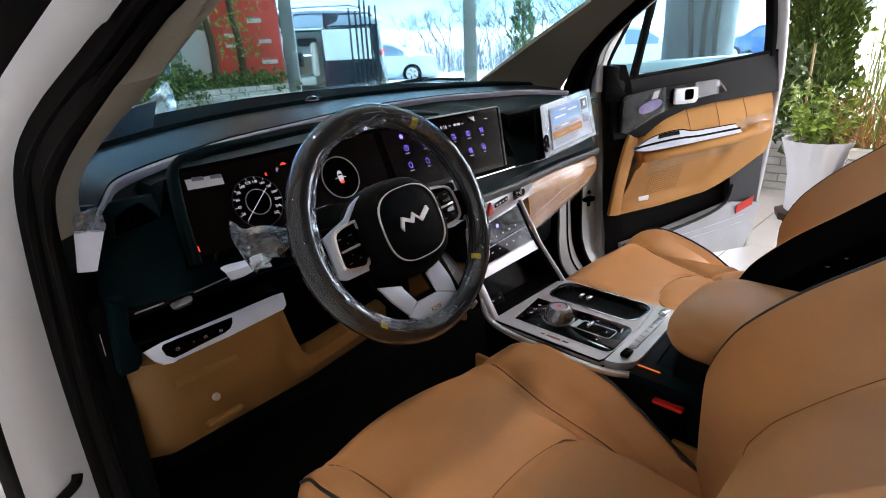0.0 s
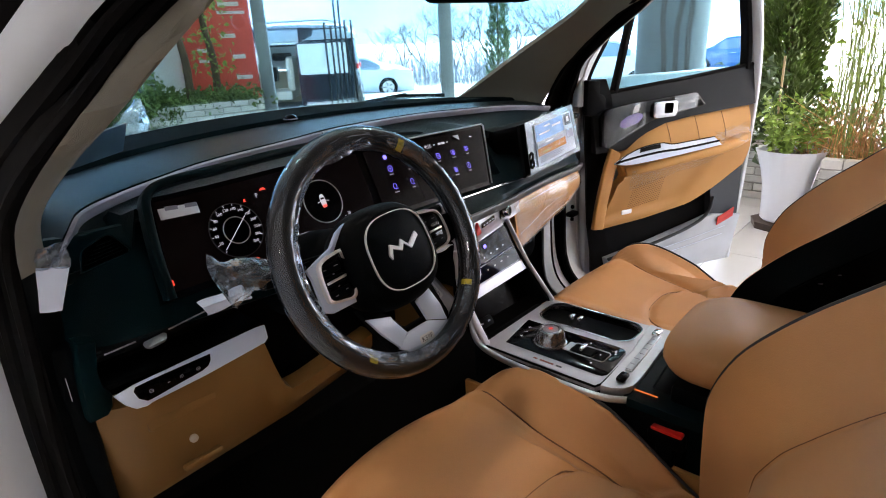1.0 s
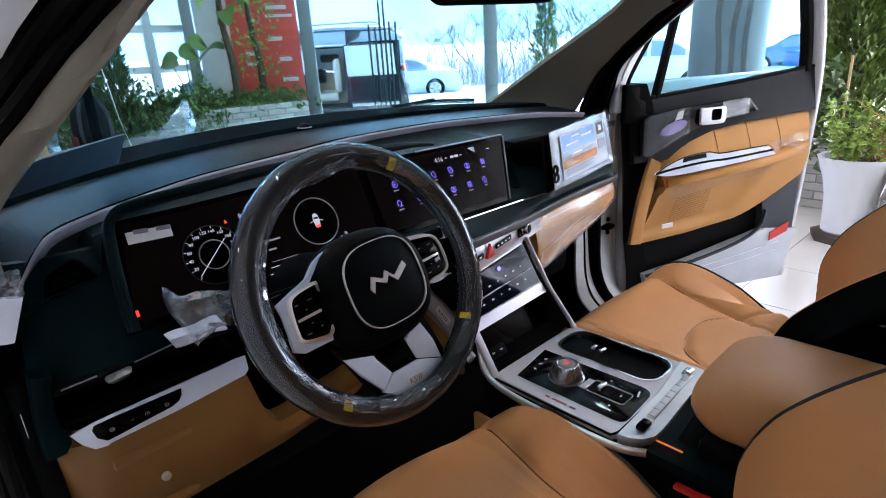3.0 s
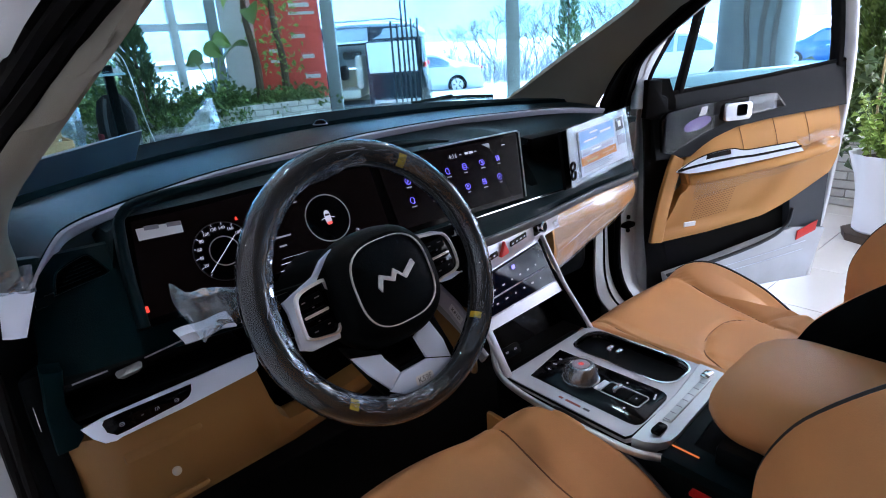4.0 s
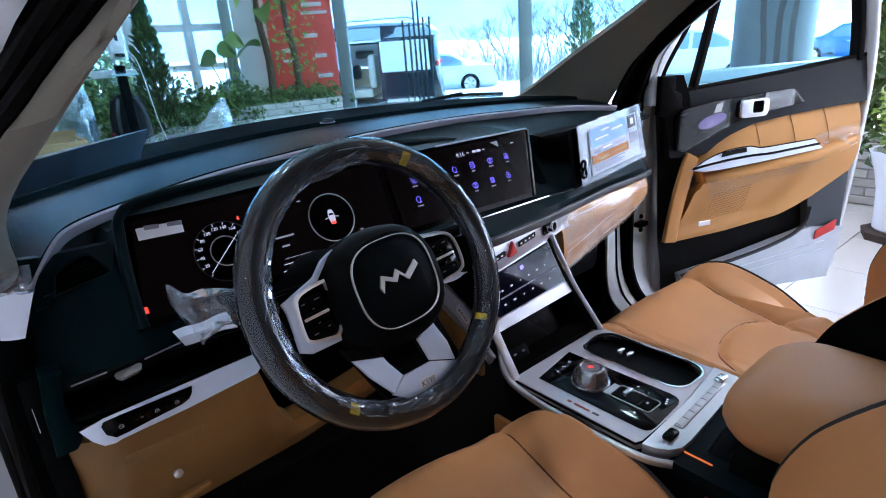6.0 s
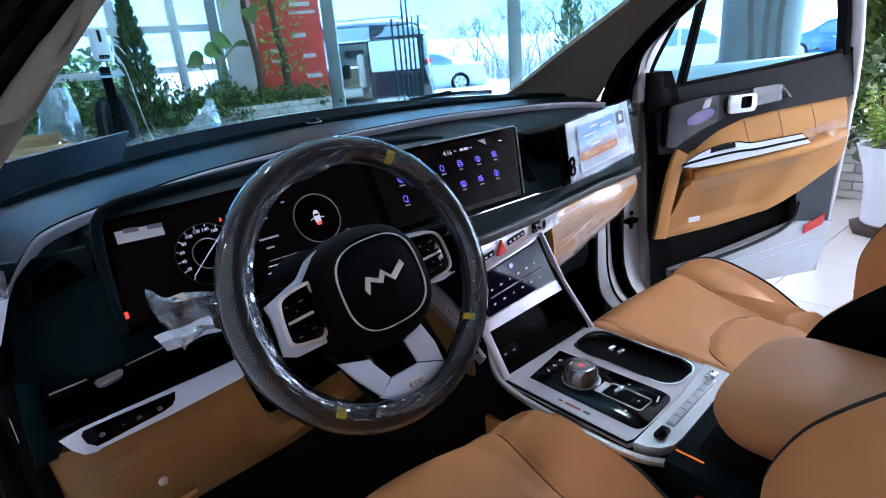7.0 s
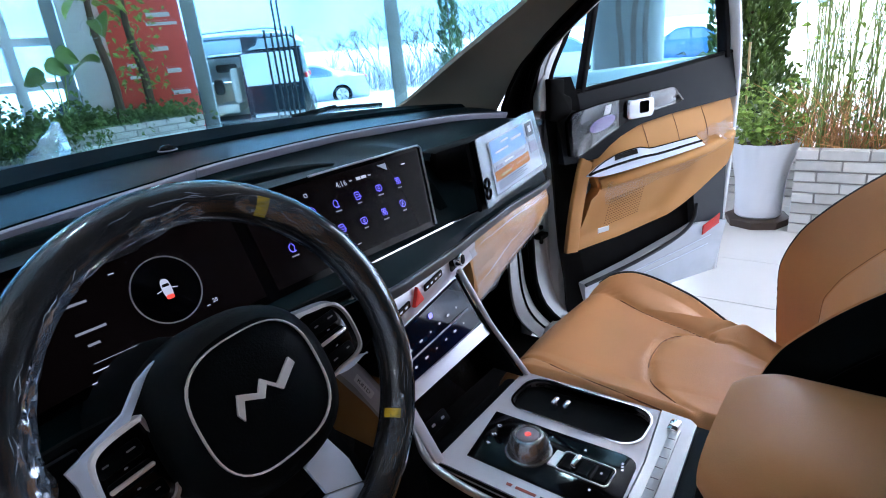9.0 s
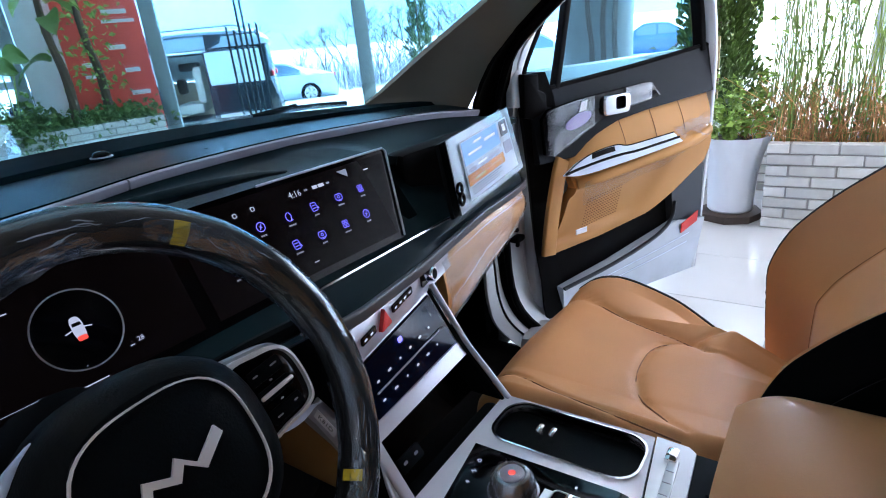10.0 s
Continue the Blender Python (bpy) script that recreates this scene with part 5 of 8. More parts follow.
STRIP = [(-0.170, 0.262, 0.884), (-0.171, 0.176, 0.8455), (-0.172, 0.112, 0.800)]
part("side_strip", b_sweep(rrect(0.010, 0.040, 0.003, 2), STRIP, (0, 0.46, -0.89)), SILVERPAINT, stack, "satin silver side strip with a printed label")
part("strip_gap", b_sweep(rrect(0.012, 0.006, 0.002, 2), [(x + 0.002, y - 0.0105, z - 0.0225) for x, y, z in STRIP], (0, 0.46, -0.89)), RUBBER, stack)
part("strip_line", b_tube([(x - 0.004, y - 0.0095, z - 0.0200) for x, y, z in STRIP], 0.0011, 5), CHROME, stack, "thin chrome line")
# darker copy of the silver; the strip's shade is in its colour
part("lower_strip", b_sweep(rrect(0.010, 0.024, 0.003, 2), [(x + 0.003, y - 0.017, z - 0.0370) for x, y, z in STRIP], (0, 0.46, -0.89)), mat("shaded_silver", (0.30, 0.29, 0.30), 0.4, metal=0.2, var=0.08, scale=10), stack, "silver lower strip, darkened for shade")
LM = frame_at((-0.1762, 0.163, 0.8385), (0, -0.81, -0.58), (0, -0.58, 0.81))
part("label", b_plate(rrect(0.040, 0.018, 0.001, 1), 0, 0.0006, 0, LM), PAPER, stack)
writing("label_text", "K81D", 0.012, stack.matrix_basis.inverted() @ LM @ Matrix.Translation((0, 0, 0.0008)), INK, stack, 0.0001)

# ---- centre console ----
ZC = 0.745
con = thing("centre_console", "centre console with satin silver top and gloss black shift panel", "console", (-0.03, -0.3, 0.36))
outer = [(0.102, 0.05), (0.102, -0.20), (0.098, -0.235), (0.085, -0.25), (-0.13, -0.262), (-0.155, -0.255), (-0.170, -0.235), (-0.172, -0.15), (-0.165, 0.05)]
outer = outer[::-1]


def hole_plate(outline, holes_, z0, z1):
    """A flat plate with real holes, skinned between its loops."""
    bm = bmesh.new()
    loops = [outline] + holes_
    edges = []
    for lp in loops:
        vs = [bm.verts.new((x, y, z1)) for x, y in lp]
        edges += [bm.edges.new((vs[i], vs[(i + 1) % len(vs)])) for i in range(len(vs))]
    bmesh.ops.triangle_fill(bm, use_beauty=True, use_dissolve=False, edges=edges)
    ext = bmesh.ops.extrude_face_region(bm, geom=bm.faces[:])
    for v in [g for g in ext["geom"] if isinstance(g, bmesh.types.BMVert)]:
        v.co.z = z0
    bmesh.ops.recalc_face_normals(bm, faces=bm.faces[:])
    return bm


CUP = [(x + 0.046, y - 0.081) for x, y in rrect(0.093, 0.214, 0.032, 6)]
SHIFT = [(-0.134, 0.012), (-0.024, 0.030), (-0.020, -0.178), (-0.022, -0.190), (-0.028, -0.198), (-0.038, -0.202), (-0.114, -0.207), (-0.126, -0.206), (-0.134, -0.200), (-0.136, -0.190)]
top = [(0.102, 0.05), (0.104, -0.19), (-0.02, -0.206), (-0.158, -0.212), (-0.168, -0.205), (-0.165, 0.046)]
tp = part("silver_top", hole_plate(top, [CUP, SHIFT], ZC - 0.012, ZC), SILVERPAINT, con, "satin silver console top")
part("cup_rim", b_ring([(0.048 + (x - 0.048) * 1.06, -0.082 + (y + 0.082) * 1.03) for x, y in CUP], CUP, ZC - 0.004, ZC + 0.003), CHROME, con, "chrome cup holder rim")
part("cup_well", b_loft([[(x, y, z) for x, y in CUP] for z in (ZC - 0.004, ZC - 0.075)] + [[(0.048 + (x - 0.048) * 0.9, -0.082 + (y + 0.082) * 0.95, ZC - 0.08) for x, y in CUP]], True, False), RUBBER, con, "deep black cup holders")
part("cup_floor", b_box((0.048, -0.082, ZC - 0.082), (0.085, 0.21, 0.006)), RUBBER, con)
part("cup_divider", b_box((0.048, -0.085, ZC - 0.035), (0.07, 0.012, 0.05), 0.004), DARKER, con)
for y in (-0.040, -0.060):
    part("cup_spring", b_box((0.046, y, ZC - 0.012), (0.020, 0.010, 0.036), 0.004), CHROME, con, "bright cup holder spring tab")
sh = part("shift_panel", b_plate(SHIFT[::-1], ZC - 0.010, ZC + 0.002, 0.0015), GLOSSBLACK, con, "gloss black shift panel")
DC = Matrix.Translation((-0.083, -0.062, ZC + 0.002))
dial = part("rotary_dial", b_lathe([(0.034, 0), (0.034, 0.003), (0.031, 0.004), (0.0275, 0.022), (0.0225, 0.0295), (0.0185, 0.0305), (0.017, 0.029), (0.002, 0.0285)], 40, DC), mat("smoked_metal", (0.30, 0.30, 0.31), 0.22, metal=0.8, var=0.05, scale=20), con, "chrome rotary gear dial")
part("dial_film", b_lathe([(0.0315, 0.002), (0.0288, 0.024), (0.0245, 0.033), (0.015, 0.0352), (0.001, 0.0356)], 32, DC), FILM, dial, "clear film over the dial")
part("dial_cap", b_lathe([(0.0165, 0.0288), (0.0155, 0.0305), (0.001, 0.0308)], 28, DC), GREYTRIM, dial)
part("dial_light", b_lathe([(0.005, 0.0308), (0.0045, 0.0313), (0.001, 0.0314)], 16, DC), ICONR, dial, "small red lit button")
CR = con.matrix_basis.inverted()
for i, c in enumerate("RND"):
    writing("gear_letter", c, 0.009, CR @ pose(-0.096 + 0.021 * i, -0.001 + 0.003 * i, ZC + 0.0024, 0, 0, -36), ICONW, sh, 0.0001)
part("switch_frame", b_ring([(x - 0.075, y - 0.145) for x, y in rrect(0.040, 0.076, 0.007)], [(x - 0.075, y - 0.145) for x, y in rrect(0.0376, 0.0736, 0.006)], ZC + 0.002, ZC + 0.004), SILVER, sh)
for i in range(3):
    part("switch", b_box((-0.075, -0.121 - 0.024 * i, ZC + 0.003), (0.030, 0.019, 0.004), 0.0012, 1), DARKER, sh)
    part("mark", b_box(((-0.075, -0.040, -0.108)[i], (-0.168, -0.130, -0.165)[i], ZC + (0.0052, 0.0022, 0.0022)[i]), (0.004, 0.003, 0.0004)), ICONW, sh)
part("toggle", b_box((-0.075, -0.132, ZC + 0.008), (0.024, 0.009, 0.012), 0.003), CHROME, sh, "small chrome toggle")
for i in range(3):
    part("chip_light", b_box((-0.052 + 0.006 * i, -0.188 + 0.002 * i, ZC + 0.0022), (0.004, 0.003, 0.0004)), ICONW, sh)
for i, w in enumerate((0.008, 0.03, 0.012)):
    part("print_bar", b_box((-0.152, -0.07 - (0.0, 0.025, 0.052)[i], ZC + 0.0004), (0.0045, w, 0.0006)), mat("red_brown_print", (0.30, 0.06, 0.04), 0.6, var=0.2, scale=60) if i < 2 else INK, tp)
# strip across the rear with two clamps
part("cross_strip", hole_plate([(0.102, -0.193), (0.099, -0.236), (0.090, -0.247), (-0.110, -0.261), (-0.135, -0.260), (-0.153, -0.250), (-0.164, -0.234), (-0.168, -0.215), (-0.02, -0.209)][::-1], [], ZC - 0.012, ZC + 0.004), SILVER, con, "bright metal strip across the console")
part("cross_groove", b_box((-0.03, -0.228, ZC + 0.005), (0.16, 0.014, 0.005), 0.002, 2, pose(0, 0, 0, 0, 0, 3)), mat("clear_tube", (0.62, 0.65, 0.70), 0.12, var=0.2, scale=40, coat=0.6), con, "pale clear tube in the strip")
for k in range(7):
    part("tube_mark", b_box((-0.095 + 0.022 * k, -0.2325 + 0.00115 * k, ZC + 0.0078), (0.0012, 0.010, 0.0006)), GREYTRIM, con)
for x, y in ((0.068, -0.221), (-0.125, -0.236)):
    part("clamp", b_box((x, y, ZC + 0.007), (0.028, 0.016, 0.010), 0.004), CHROME if x > 0 else GLOSSBLACK, con, "small strip clamp")
part("side_rail", b_sweep(rrect(0.009, 0.013, 0.004, 3), spline([(-0.160, 0.085, 0.80), (-0.172, 0.06, 0.752), (-0.178, 0.0, 0.735), (-0.182, -0.12, 0.733), (-0.178, -0.22, 0.733), (-0.160, -0.262, 0.733)], 24), (0, 0, 1)), SILVER, con, "satin metal side rail")
part("rail_gap", b_tube([(-0.1685, 0.045, ZC - 0.001), (-0.171, -0.10, ZC - 0.001), (-0.1705, -0.205, ZC - 0.001), (-0.160, -0.212, ZC + 0.001), (-0.09, -0.2115, ZC + 0.001)], 0.0022, 6), RUBBER, con)
part("dial_neck", b_box((-0.077, -0.102, ZC + 0.0028), (0.034, 0.012, 0.003), 0.001, 1), SILVER, con, "satin metal bridge beside the dial")
part("body", b_box((-0.035, -0.14, 0.55), (0.255, 0.44, 0.37), 0.012), DARKER, con, "black console body")
part("rear_body", b_box((-0.025, -0.50, 0.545), (0.22, 0.36, 0.37), 0.014), DARK, con)
part("rear_top", hole_plate([(0.098, -0.245), (0.095, -0.62), (-0.165, -0.62), (-0.165, -0.262)][::-1], [[(-0.11, -0.285), (0.03, -0.270), (0.03, -0.315), (-0.115, -0.325)]], ZC - 0.02, ZC - 0.004), DARK, con, "black console rear deck with a phone slot")
part("slot_well", b_box((-0.042, -0.30, ZC - 0.07), (0.16, 0.07, 0.06), 0.004), RUBBER, con)
part("lower_skirt", b_box((-0.168, -0.18, 0.62), (0.012, 0.55, 0.05), 0.004), TANPLASTIC, con, "tan console side trim")
part("ambient_strip", b_box((-0.134, -0.283, ZC - 0.003), (0.002, 0.042, 0.004), 0.001, 1, None), mat("orange_light", (0.1, 0.03, 0.01), 0.4, var=0, emit=(1.0, 0.25, 0.05), power=0.07), con, "thin lit orange strip")
# armrest
rings = []
for k in range(27):
    s = k / 26
    y = -0.286 - 0.392 * s
    e = min(1, (s * 13 + 0.35) / 2.6) if s < 0.2 else 1
    e = math.sin(e * math.pi / 2) ** 0.5
    w, h = 0.141 * (0.50 + 0.50 * e), 0.049 * (0.35 + 0.65 * e)
    rings.append([(0.026 + x, y, 0.799 + z) for x, z in squircle(2 * w, 2 * h, 3.0, 44)])
arm = thing("armrest", "tan leather centre armrest lid with stitched edge", "armrest", (-0.03, -0.4, 0.745))
part("cushion", b_loft(rings), LEATHER, arm, "padded tan leather lid")
part("base", b_box((-0.02, -0.50, 0.752), (0.22, 0.36, 0.04), 0.01), DARKER, arm)
# belt buckles
for x, y, z in ((-0.166, -0.335, 0.698), (0.135, -0.27, 0.685)):
    bk = thing("belt_buckle", "black seat belt buckle with a red button", "buckle", (x, y, z - 0.05), "belt buckles")
    part("stalk", b_box((x, y, z - 0.06), (0.02, 0.03, 0.10), 0.005), DARKER, bk)
    part("case", b_box((x, y, z - 0.005), (0.022, 0.062, 0.026), 0.006), DARKER, bk)
    part("release_button", b_box((x, y, z + 0.009), (0.016, 0.052, 0.008), 0.003), REDPLASTIC, bk, "red release button")

# ---- seats ----


def seat(name, cx, fy, z0, label, hw=0.282, low_left=0.0, fall=0.0, nose=0.03, e_left=0.70, rise=0.088, seam_l=(), seam_r=(), smile=()):
    """A leather front seat; cx its middle, fy its front edge, z0 the height of the cushion's middle."""
    s = thing(name, label, "car seat", (cx, fy - 0.28, 0.36), "front seats")

    sl, sr, sm = np.array(seam_l), np.array(seam_r), np.array(smile)

    def top(u, v):
        """Height of the cushion over its middle: u across -1..1, v from the front 0..1."""
        b = max(0, (abs(u) - 0.58) / 0.32)
        if low_left and u > 0:
            edge = np.interp(v, sr[:, 1], sr[:, 0])
            b = max(0, (u - edge) / (0.92 - edge))
        h = (0.03 if low_left and u < 0 else rise) * min(1, b) ** (0.75 if low_left and u > 0 else 1.3) * (0.25 + 0.75 * min(1, v * 2.0)) - 0.035 * v - 0.012 * (1 - u * u)
        if u > 0.5:
            h -= fall * max(0, v - 0.22) ** 1.4 * min(1, (u - 0.5) / 0.3)
        if low_left and u > 0:
            h -= 0.30 * max(0, v - 0.76) * min(1, u / 0.45)
        side = sr if u > 0 else sl
        us = np.interp(v, side[:, 1], side[:, 0])
        h -= 0.006 * math.exp(-(((u - us) / 0.024) ** 2)) * min(1, max(0, (side[-1, 1] + 0.04 - v) / 0.06))
        dv = v - np.interp(u, sm[:, 0], sm[:, 1])
        h -= 0.005 * math.exp(-((dv / 0.018) ** 2))
        h += 0.013 * min(1, max(0, dv) / 0.20) ** 0.6
        if abs(u) > 0.90:
            h -= (0.035 if low_left and u < 0 else 0.10) * ((abs(u) - 0.90) / 0.10) ** 2.2
        if v < 0.22:
            h -= 0.075 * ((0.22 - v) / 0.22) ** 3.0
        return z0 + h

    def P(u, v):
        w = hw * (0.92 + 0.08 * min(1, v * 5)) * (1 - 0.05 * v - (fall * 0.3 * v * v if u > 0.5 else 0))
        fr = nose * (1 - u * u) - (nose - 0.03) * 0.6
        return (cx + w * u, fy + fr - 0.56 * v, top(u, v))

    us = list(np.linspace(-1, 1, 161))
    rows = []
    for v in [0, 0.01, 0.03, 0.06, 0.10, 0.14, 0.18, 0.22] + list(np.linspace(0.24, 1.0, 54)):
        ring = [P(u, v) for u in us]
        w = hw - 0.02
        lo = z0 - 0.20 + (0.05 if v < 0.02 else 0)
        ring += [(cx + w, ring[-1][1], lo), (cx - w, ring[0][1], lo)]
        rows.append(ring)
    part("cushion", b_loft(rows), LEATHER, s, "tan leather seat cushion with raised bolsters", angle=60)

    def line(pts, r, m, nm, lab=""):
        part(nm, b_tube(spline(pts, 40), r, 6), m, s, lab)

    def Q(u, v, dz=0.0004):
        p = P(u, v)
        return (p[0], p[1], p[2] + dz)

    for side in (seam_l, seam_r):
        line([Q(u, v) for u, v in side], 0.0015, SEAM, "seam")
    for sg in (-1, 1):
        if sg > 0 or not low_left:
            line([Q(sg * 0.925, v, 0.004) for v in np.linspace(0.05, 1.0, 14)], 0.0028, PIPING, "piping", "black piping")
    line([Q(u, v) for u, v in smile], 0.0015, SEAM, "seam")
    part("seat_base", b_box((cx, fy - 0.30, z0 - 0.24), (0.44, 0.46, 0.12), 0.02), DARKER, s, "black seat base")
    # backrest: its bolster edge runs upright, then leans back
    EDGE = spline([(fy - 0.46, z0 - 0.10), (fy - 0.450, z0 + 0.02), (fy - 0.448, z0 + 0.10), (fy - 0.475, z0 + 0.174), (fy - 0.512, z0 + 0.225), (fy - 0.565, z0 + 0.28), (fy - 0.632, z0 + 0.338), (fy - 0.72, z0 + 0.42), (fy - 0.79, z0 + 0.50), (fy - 0.83, z0 + 0.555), (fy - 0.85, z0 + 0.585)], 36)
    E_ = [Vector((0, a, b)) for a, b in EDGE]
    NE = len(E_)

    def axes(i):
        t = (E_[min(i + 1, NE - 1)] - E_[max(i - 1, 0)]).normalized()
        return t, Vector((0, t.z, -t.y))

    def B(u, i):
        s_ = i / (NE - 1)
        w = hw * (1 - 0.18 * max(0, (s_ - 0.72) / 0.28) ** 2) * (0.92 + 0.08 * min(1, s_ * 6))
        t, o = axes(i)
        a = abs(u)
        d = -0.105 * (1 - min(1, max(0, (a - 0.50) / 0.40)) ** 1.3) * (0.35 + 0.65 * math.sin(math.pi * min(1, 0.22 + s_ * 0.75)))
        if a > 0.9:
            d -= 0.055 * ((a - 0.9) / 0.1) ** 2
        if u < -0.5:
            d -= low_left * (a - 0.5) / 0.4
        return Vector((cx + w * u, 0, 0)) + E_[i] + o * d

    rows = []
    for i in range(NE):
        t, o = axes(i)
        k = 1 if i < NE - 5 else 1 - ((i - NE + 5) / 5) ** 2 * 0.3
        ring = [B(u, i) for u in us]
        ring += [Vector((cx + hw * 0.97, 0, 0)) + E_[i] - o * 0.10, Vector((cx + hw * 0.8, 0, 0)) + E_[i] - o * 0.21 * k, Vector((cx - hw * 0.8, 0, 0)) + E_[i] - o * 0.21 * k, Vector((cx - hw * 0.97, 0, 0)) + E_[i] - o * 0.10]
        rows.append(ring)
    part("backrest", b_loft(rows), LEATHER, s, "tan leather backrest with deep bolsters", angle=60)
    for sg in (-1, 1):
        line([B(sg * (0.93 if sg > 0 else e_left), i) + axes(i)[1] * 0.003 for i in range(1, NE - 2, 2)], 0.0045, PIPING, "piping", "black piping")
        line([B(sg * 0.52, i) + axes(i)[1] * 0.0004 for i in range(0, NE - 2, 2)], 0.0006, SEAM, "seam")
        rows = []
        e0 = e_left if sg < 0 else 0.955
        for i in range(NE - 1):
            t, o = axes(i)
            f = Vector((cx + sg * (hw + 0.012), 0, 0)) + E_[i] - o * 0.10
            g_ = Vector((cx + sg * (hw * 0.82), 0, 0)) + E_[i] - o * 0.225
            rows.append([B(sg * (e0 + (1 - e0) * k), i) + o * 0.0035 + Vector((sg * 0.006 * k, 0, 0)) for k in (0, 0.3, 0.6, 0.85, 1.0)] + [f, g_])
        part("side_shell", b_sheet(rows, 0.006), DARKER, s, "black leather outer side")
    t, out = axes(NE - 3)
    up = t
    by, bz = E_[-1].y - 0.6 * up.y - out.y * 0.06, E_[-1].z - 0.6 * up.z - out.z * 0.06
    hd = []
    for k in np.linspace(0, 1, 9):
        h = 0.63 + 0.20 * k
        e = math.sin(math.pi * min(max(k, 0.04), 0.96)) ** 0.4
        hd.append([Vector((cx + x * e, by, bz)) + up * h + out * (y * e - 0.01) for x, y in squircle(0.26, 0.12, 2.6, 24)])
    part("headrest", b_loft(hd), LEATHER, s, "tan leather headrest", angle=60)
    for sg in (-1, 1):
        part("headrest_post", b_tube([Vector((cx + sg * 0.06, by, bz)) + up * h - out * 0.01 for h in (0.6, 0.74)], 0.006, 8), CHROME, s)
    return s


seat("driver_seat", -0.432, 0.055, 0.70, "tan leather driver's seat with black piping", nose=0.085, fall=0.30,
     seam_l=((-0.75, 0.03), (-0.70, 0.10), (-0.62, 0.20), (-0.60, 0.35), (-0.63, 0.48), (-0.68, 0.58), (-0.70, 0.66)),
     seam_r=((0.78, 0.03), (0.71, 0.13), (0.66, 0.25), (0.64, 0.38), (0.65, 0.48), (0.68, 0.58), (0.70, 0.65)),
     smile=((-0.98, 0.77), (-0.71, 0.645), (-0.45, 0.58), (-0.20, 0.566), (0.12, 0.563), (0.37, 0.563), (0.47, 0.582), (0.71, 0.645), (0.98, 0.77)))
seat("passenger_seat", 0.470, 0.185, 0.675, "tan leather passenger seat with black piping", low_left=0.040, rise=0.060, fall=0.33, e_left=0.80,
     seam_l=((-0.70, 0.06), (-0.71, 0.10), (-0.74, 0.19), (-0.83, 0.30), (-0.90, 0.40), (-0.94, 0.55), (-0.96, 0.70)),
     seam_r=((0.82, 0.03), (0.74, 0.09), (0.61, 0.22), (0.50, 0.35), (0.43, 0.47), (0.38, 0.58), (0.30, 0.66), (0.24, 0.70)),
     smile=((-0.98, 0.76), (-0.78, 0.66), (-0.52, 0.56), (-0.24, 0.52), (0.10, 0.52), (0.26, 0.56), (0.29, 0.62), (0.60, 0.80), (0.95, 0.95)))
bt = thing("seat_switches", "small seat adjusting switches on the black backrest side", "switch", (0.18, -0.49, 0.9))
part("switch", b_box((0.186, -0.49, 0.905), (0.010, 0.012, 0.004), 0.0015, 1), GREYTRIM, bt)
part("switch", b_box((0.186, -0.465, 0.882), (0.010, 0.012, 0.004), 0.0015, 1), GREYTRIM, bt)
DOORBLACK = mat("black_door_plastic", (0.011, 0.013, 0.016), 0.45, spec=0.09, var=0.15, scale=5, bump=0.3, bscale=600)

# ---- open passenger door ----
DM = frame_at((1.0, 0.385, 0.0), (math.cos(radians(24)), -math.sin(radians(24)), 0), (math.sin(radians(24)), math.cos(radians(24)), 0))
door = thing("passenger_door", "open passenger door with tan leather panel and white painted edge", "car door", DM)


def door_sheet(top, bot, depth, thick, nu=20, nv=8):
    """A panel between two curves of (u, z); depth(u, k) bulges it inwards."""
    t, b = np.array(top), np.array(bot)
    rows = []
    for s in np.linspace(0, 1, nu):
        ut = t[0, 0] + (t[-1, 0] - t[0, 0]) * s
        ub = b[0, 0] + (b[-1, 0] - b[0, 0]) * s
        zt, zb = np.interp(ut, t[:, 0], t[:, 1]), np.interp(ub, b[:, 0], b[:, 1])
        rows.append([(ut + (ub - ut) * k, -depth(s, k), zt + (zb - zt) * k) for k in np.linspace(0, 1, nv)])
    return b_sheet(rows, thick, (0, 1, 0))


SILL = [(-0.06, 1.125), (0.05, 1.138), (0.40, 1.163), (0.79, 1.194), (0.835, 1.196)]
TANT = [(0.055, 0.90), (0.085, 0.925), (0.16, 0.975), (0.27, 1.010), (0.42, 1.026), (0.60, 1.035), (0.805, 1.043)]
TANB = [(-0.018, 0.630), (0.20, 0.640), (0.434, 0.665), (0.60, 0.715), (0.806, 0.795)]
ARM = [(0.065, 0.835), (0.10, 0.862), (0.30, 0.885), (0.50, 0.90), (0.70, 0.92), (0.780, 0.938)]
part("outer_skin", b_box((0.40, 0.10, 0.76), (0.90, 0.05, 0.86), 0.02), WHITEPAINT, door, "white painted outer skin", True)
part("inner_frame", b_box((0.395, 0.055, 0.75), (0.865, 0.07, 0.80), 0.015), WHITEPAINT, door, "white painted door shell", True)
part("upper_band", door_sheet(SILL, [(-0.05, 0.93)] + TANT[1:] + [(0.835, 1.045)], lambda s, k: 0.012 + 0.030 * k, 0.03), DOORBLACK, door, "black padded upper band", True)
part("belt_seal", b_tube([(u, -0.006, z + 0.004) for u, z in SILL], 0.008, 8), RUBBER, door, "", True)
part("tan_upper", door_sheet(TANT, ARM, lambda s, k: 0.03 + 0.035 * math.sin(k * 1.6), 0.03), DOORTAN, door, "tan stitched leather insert", True)
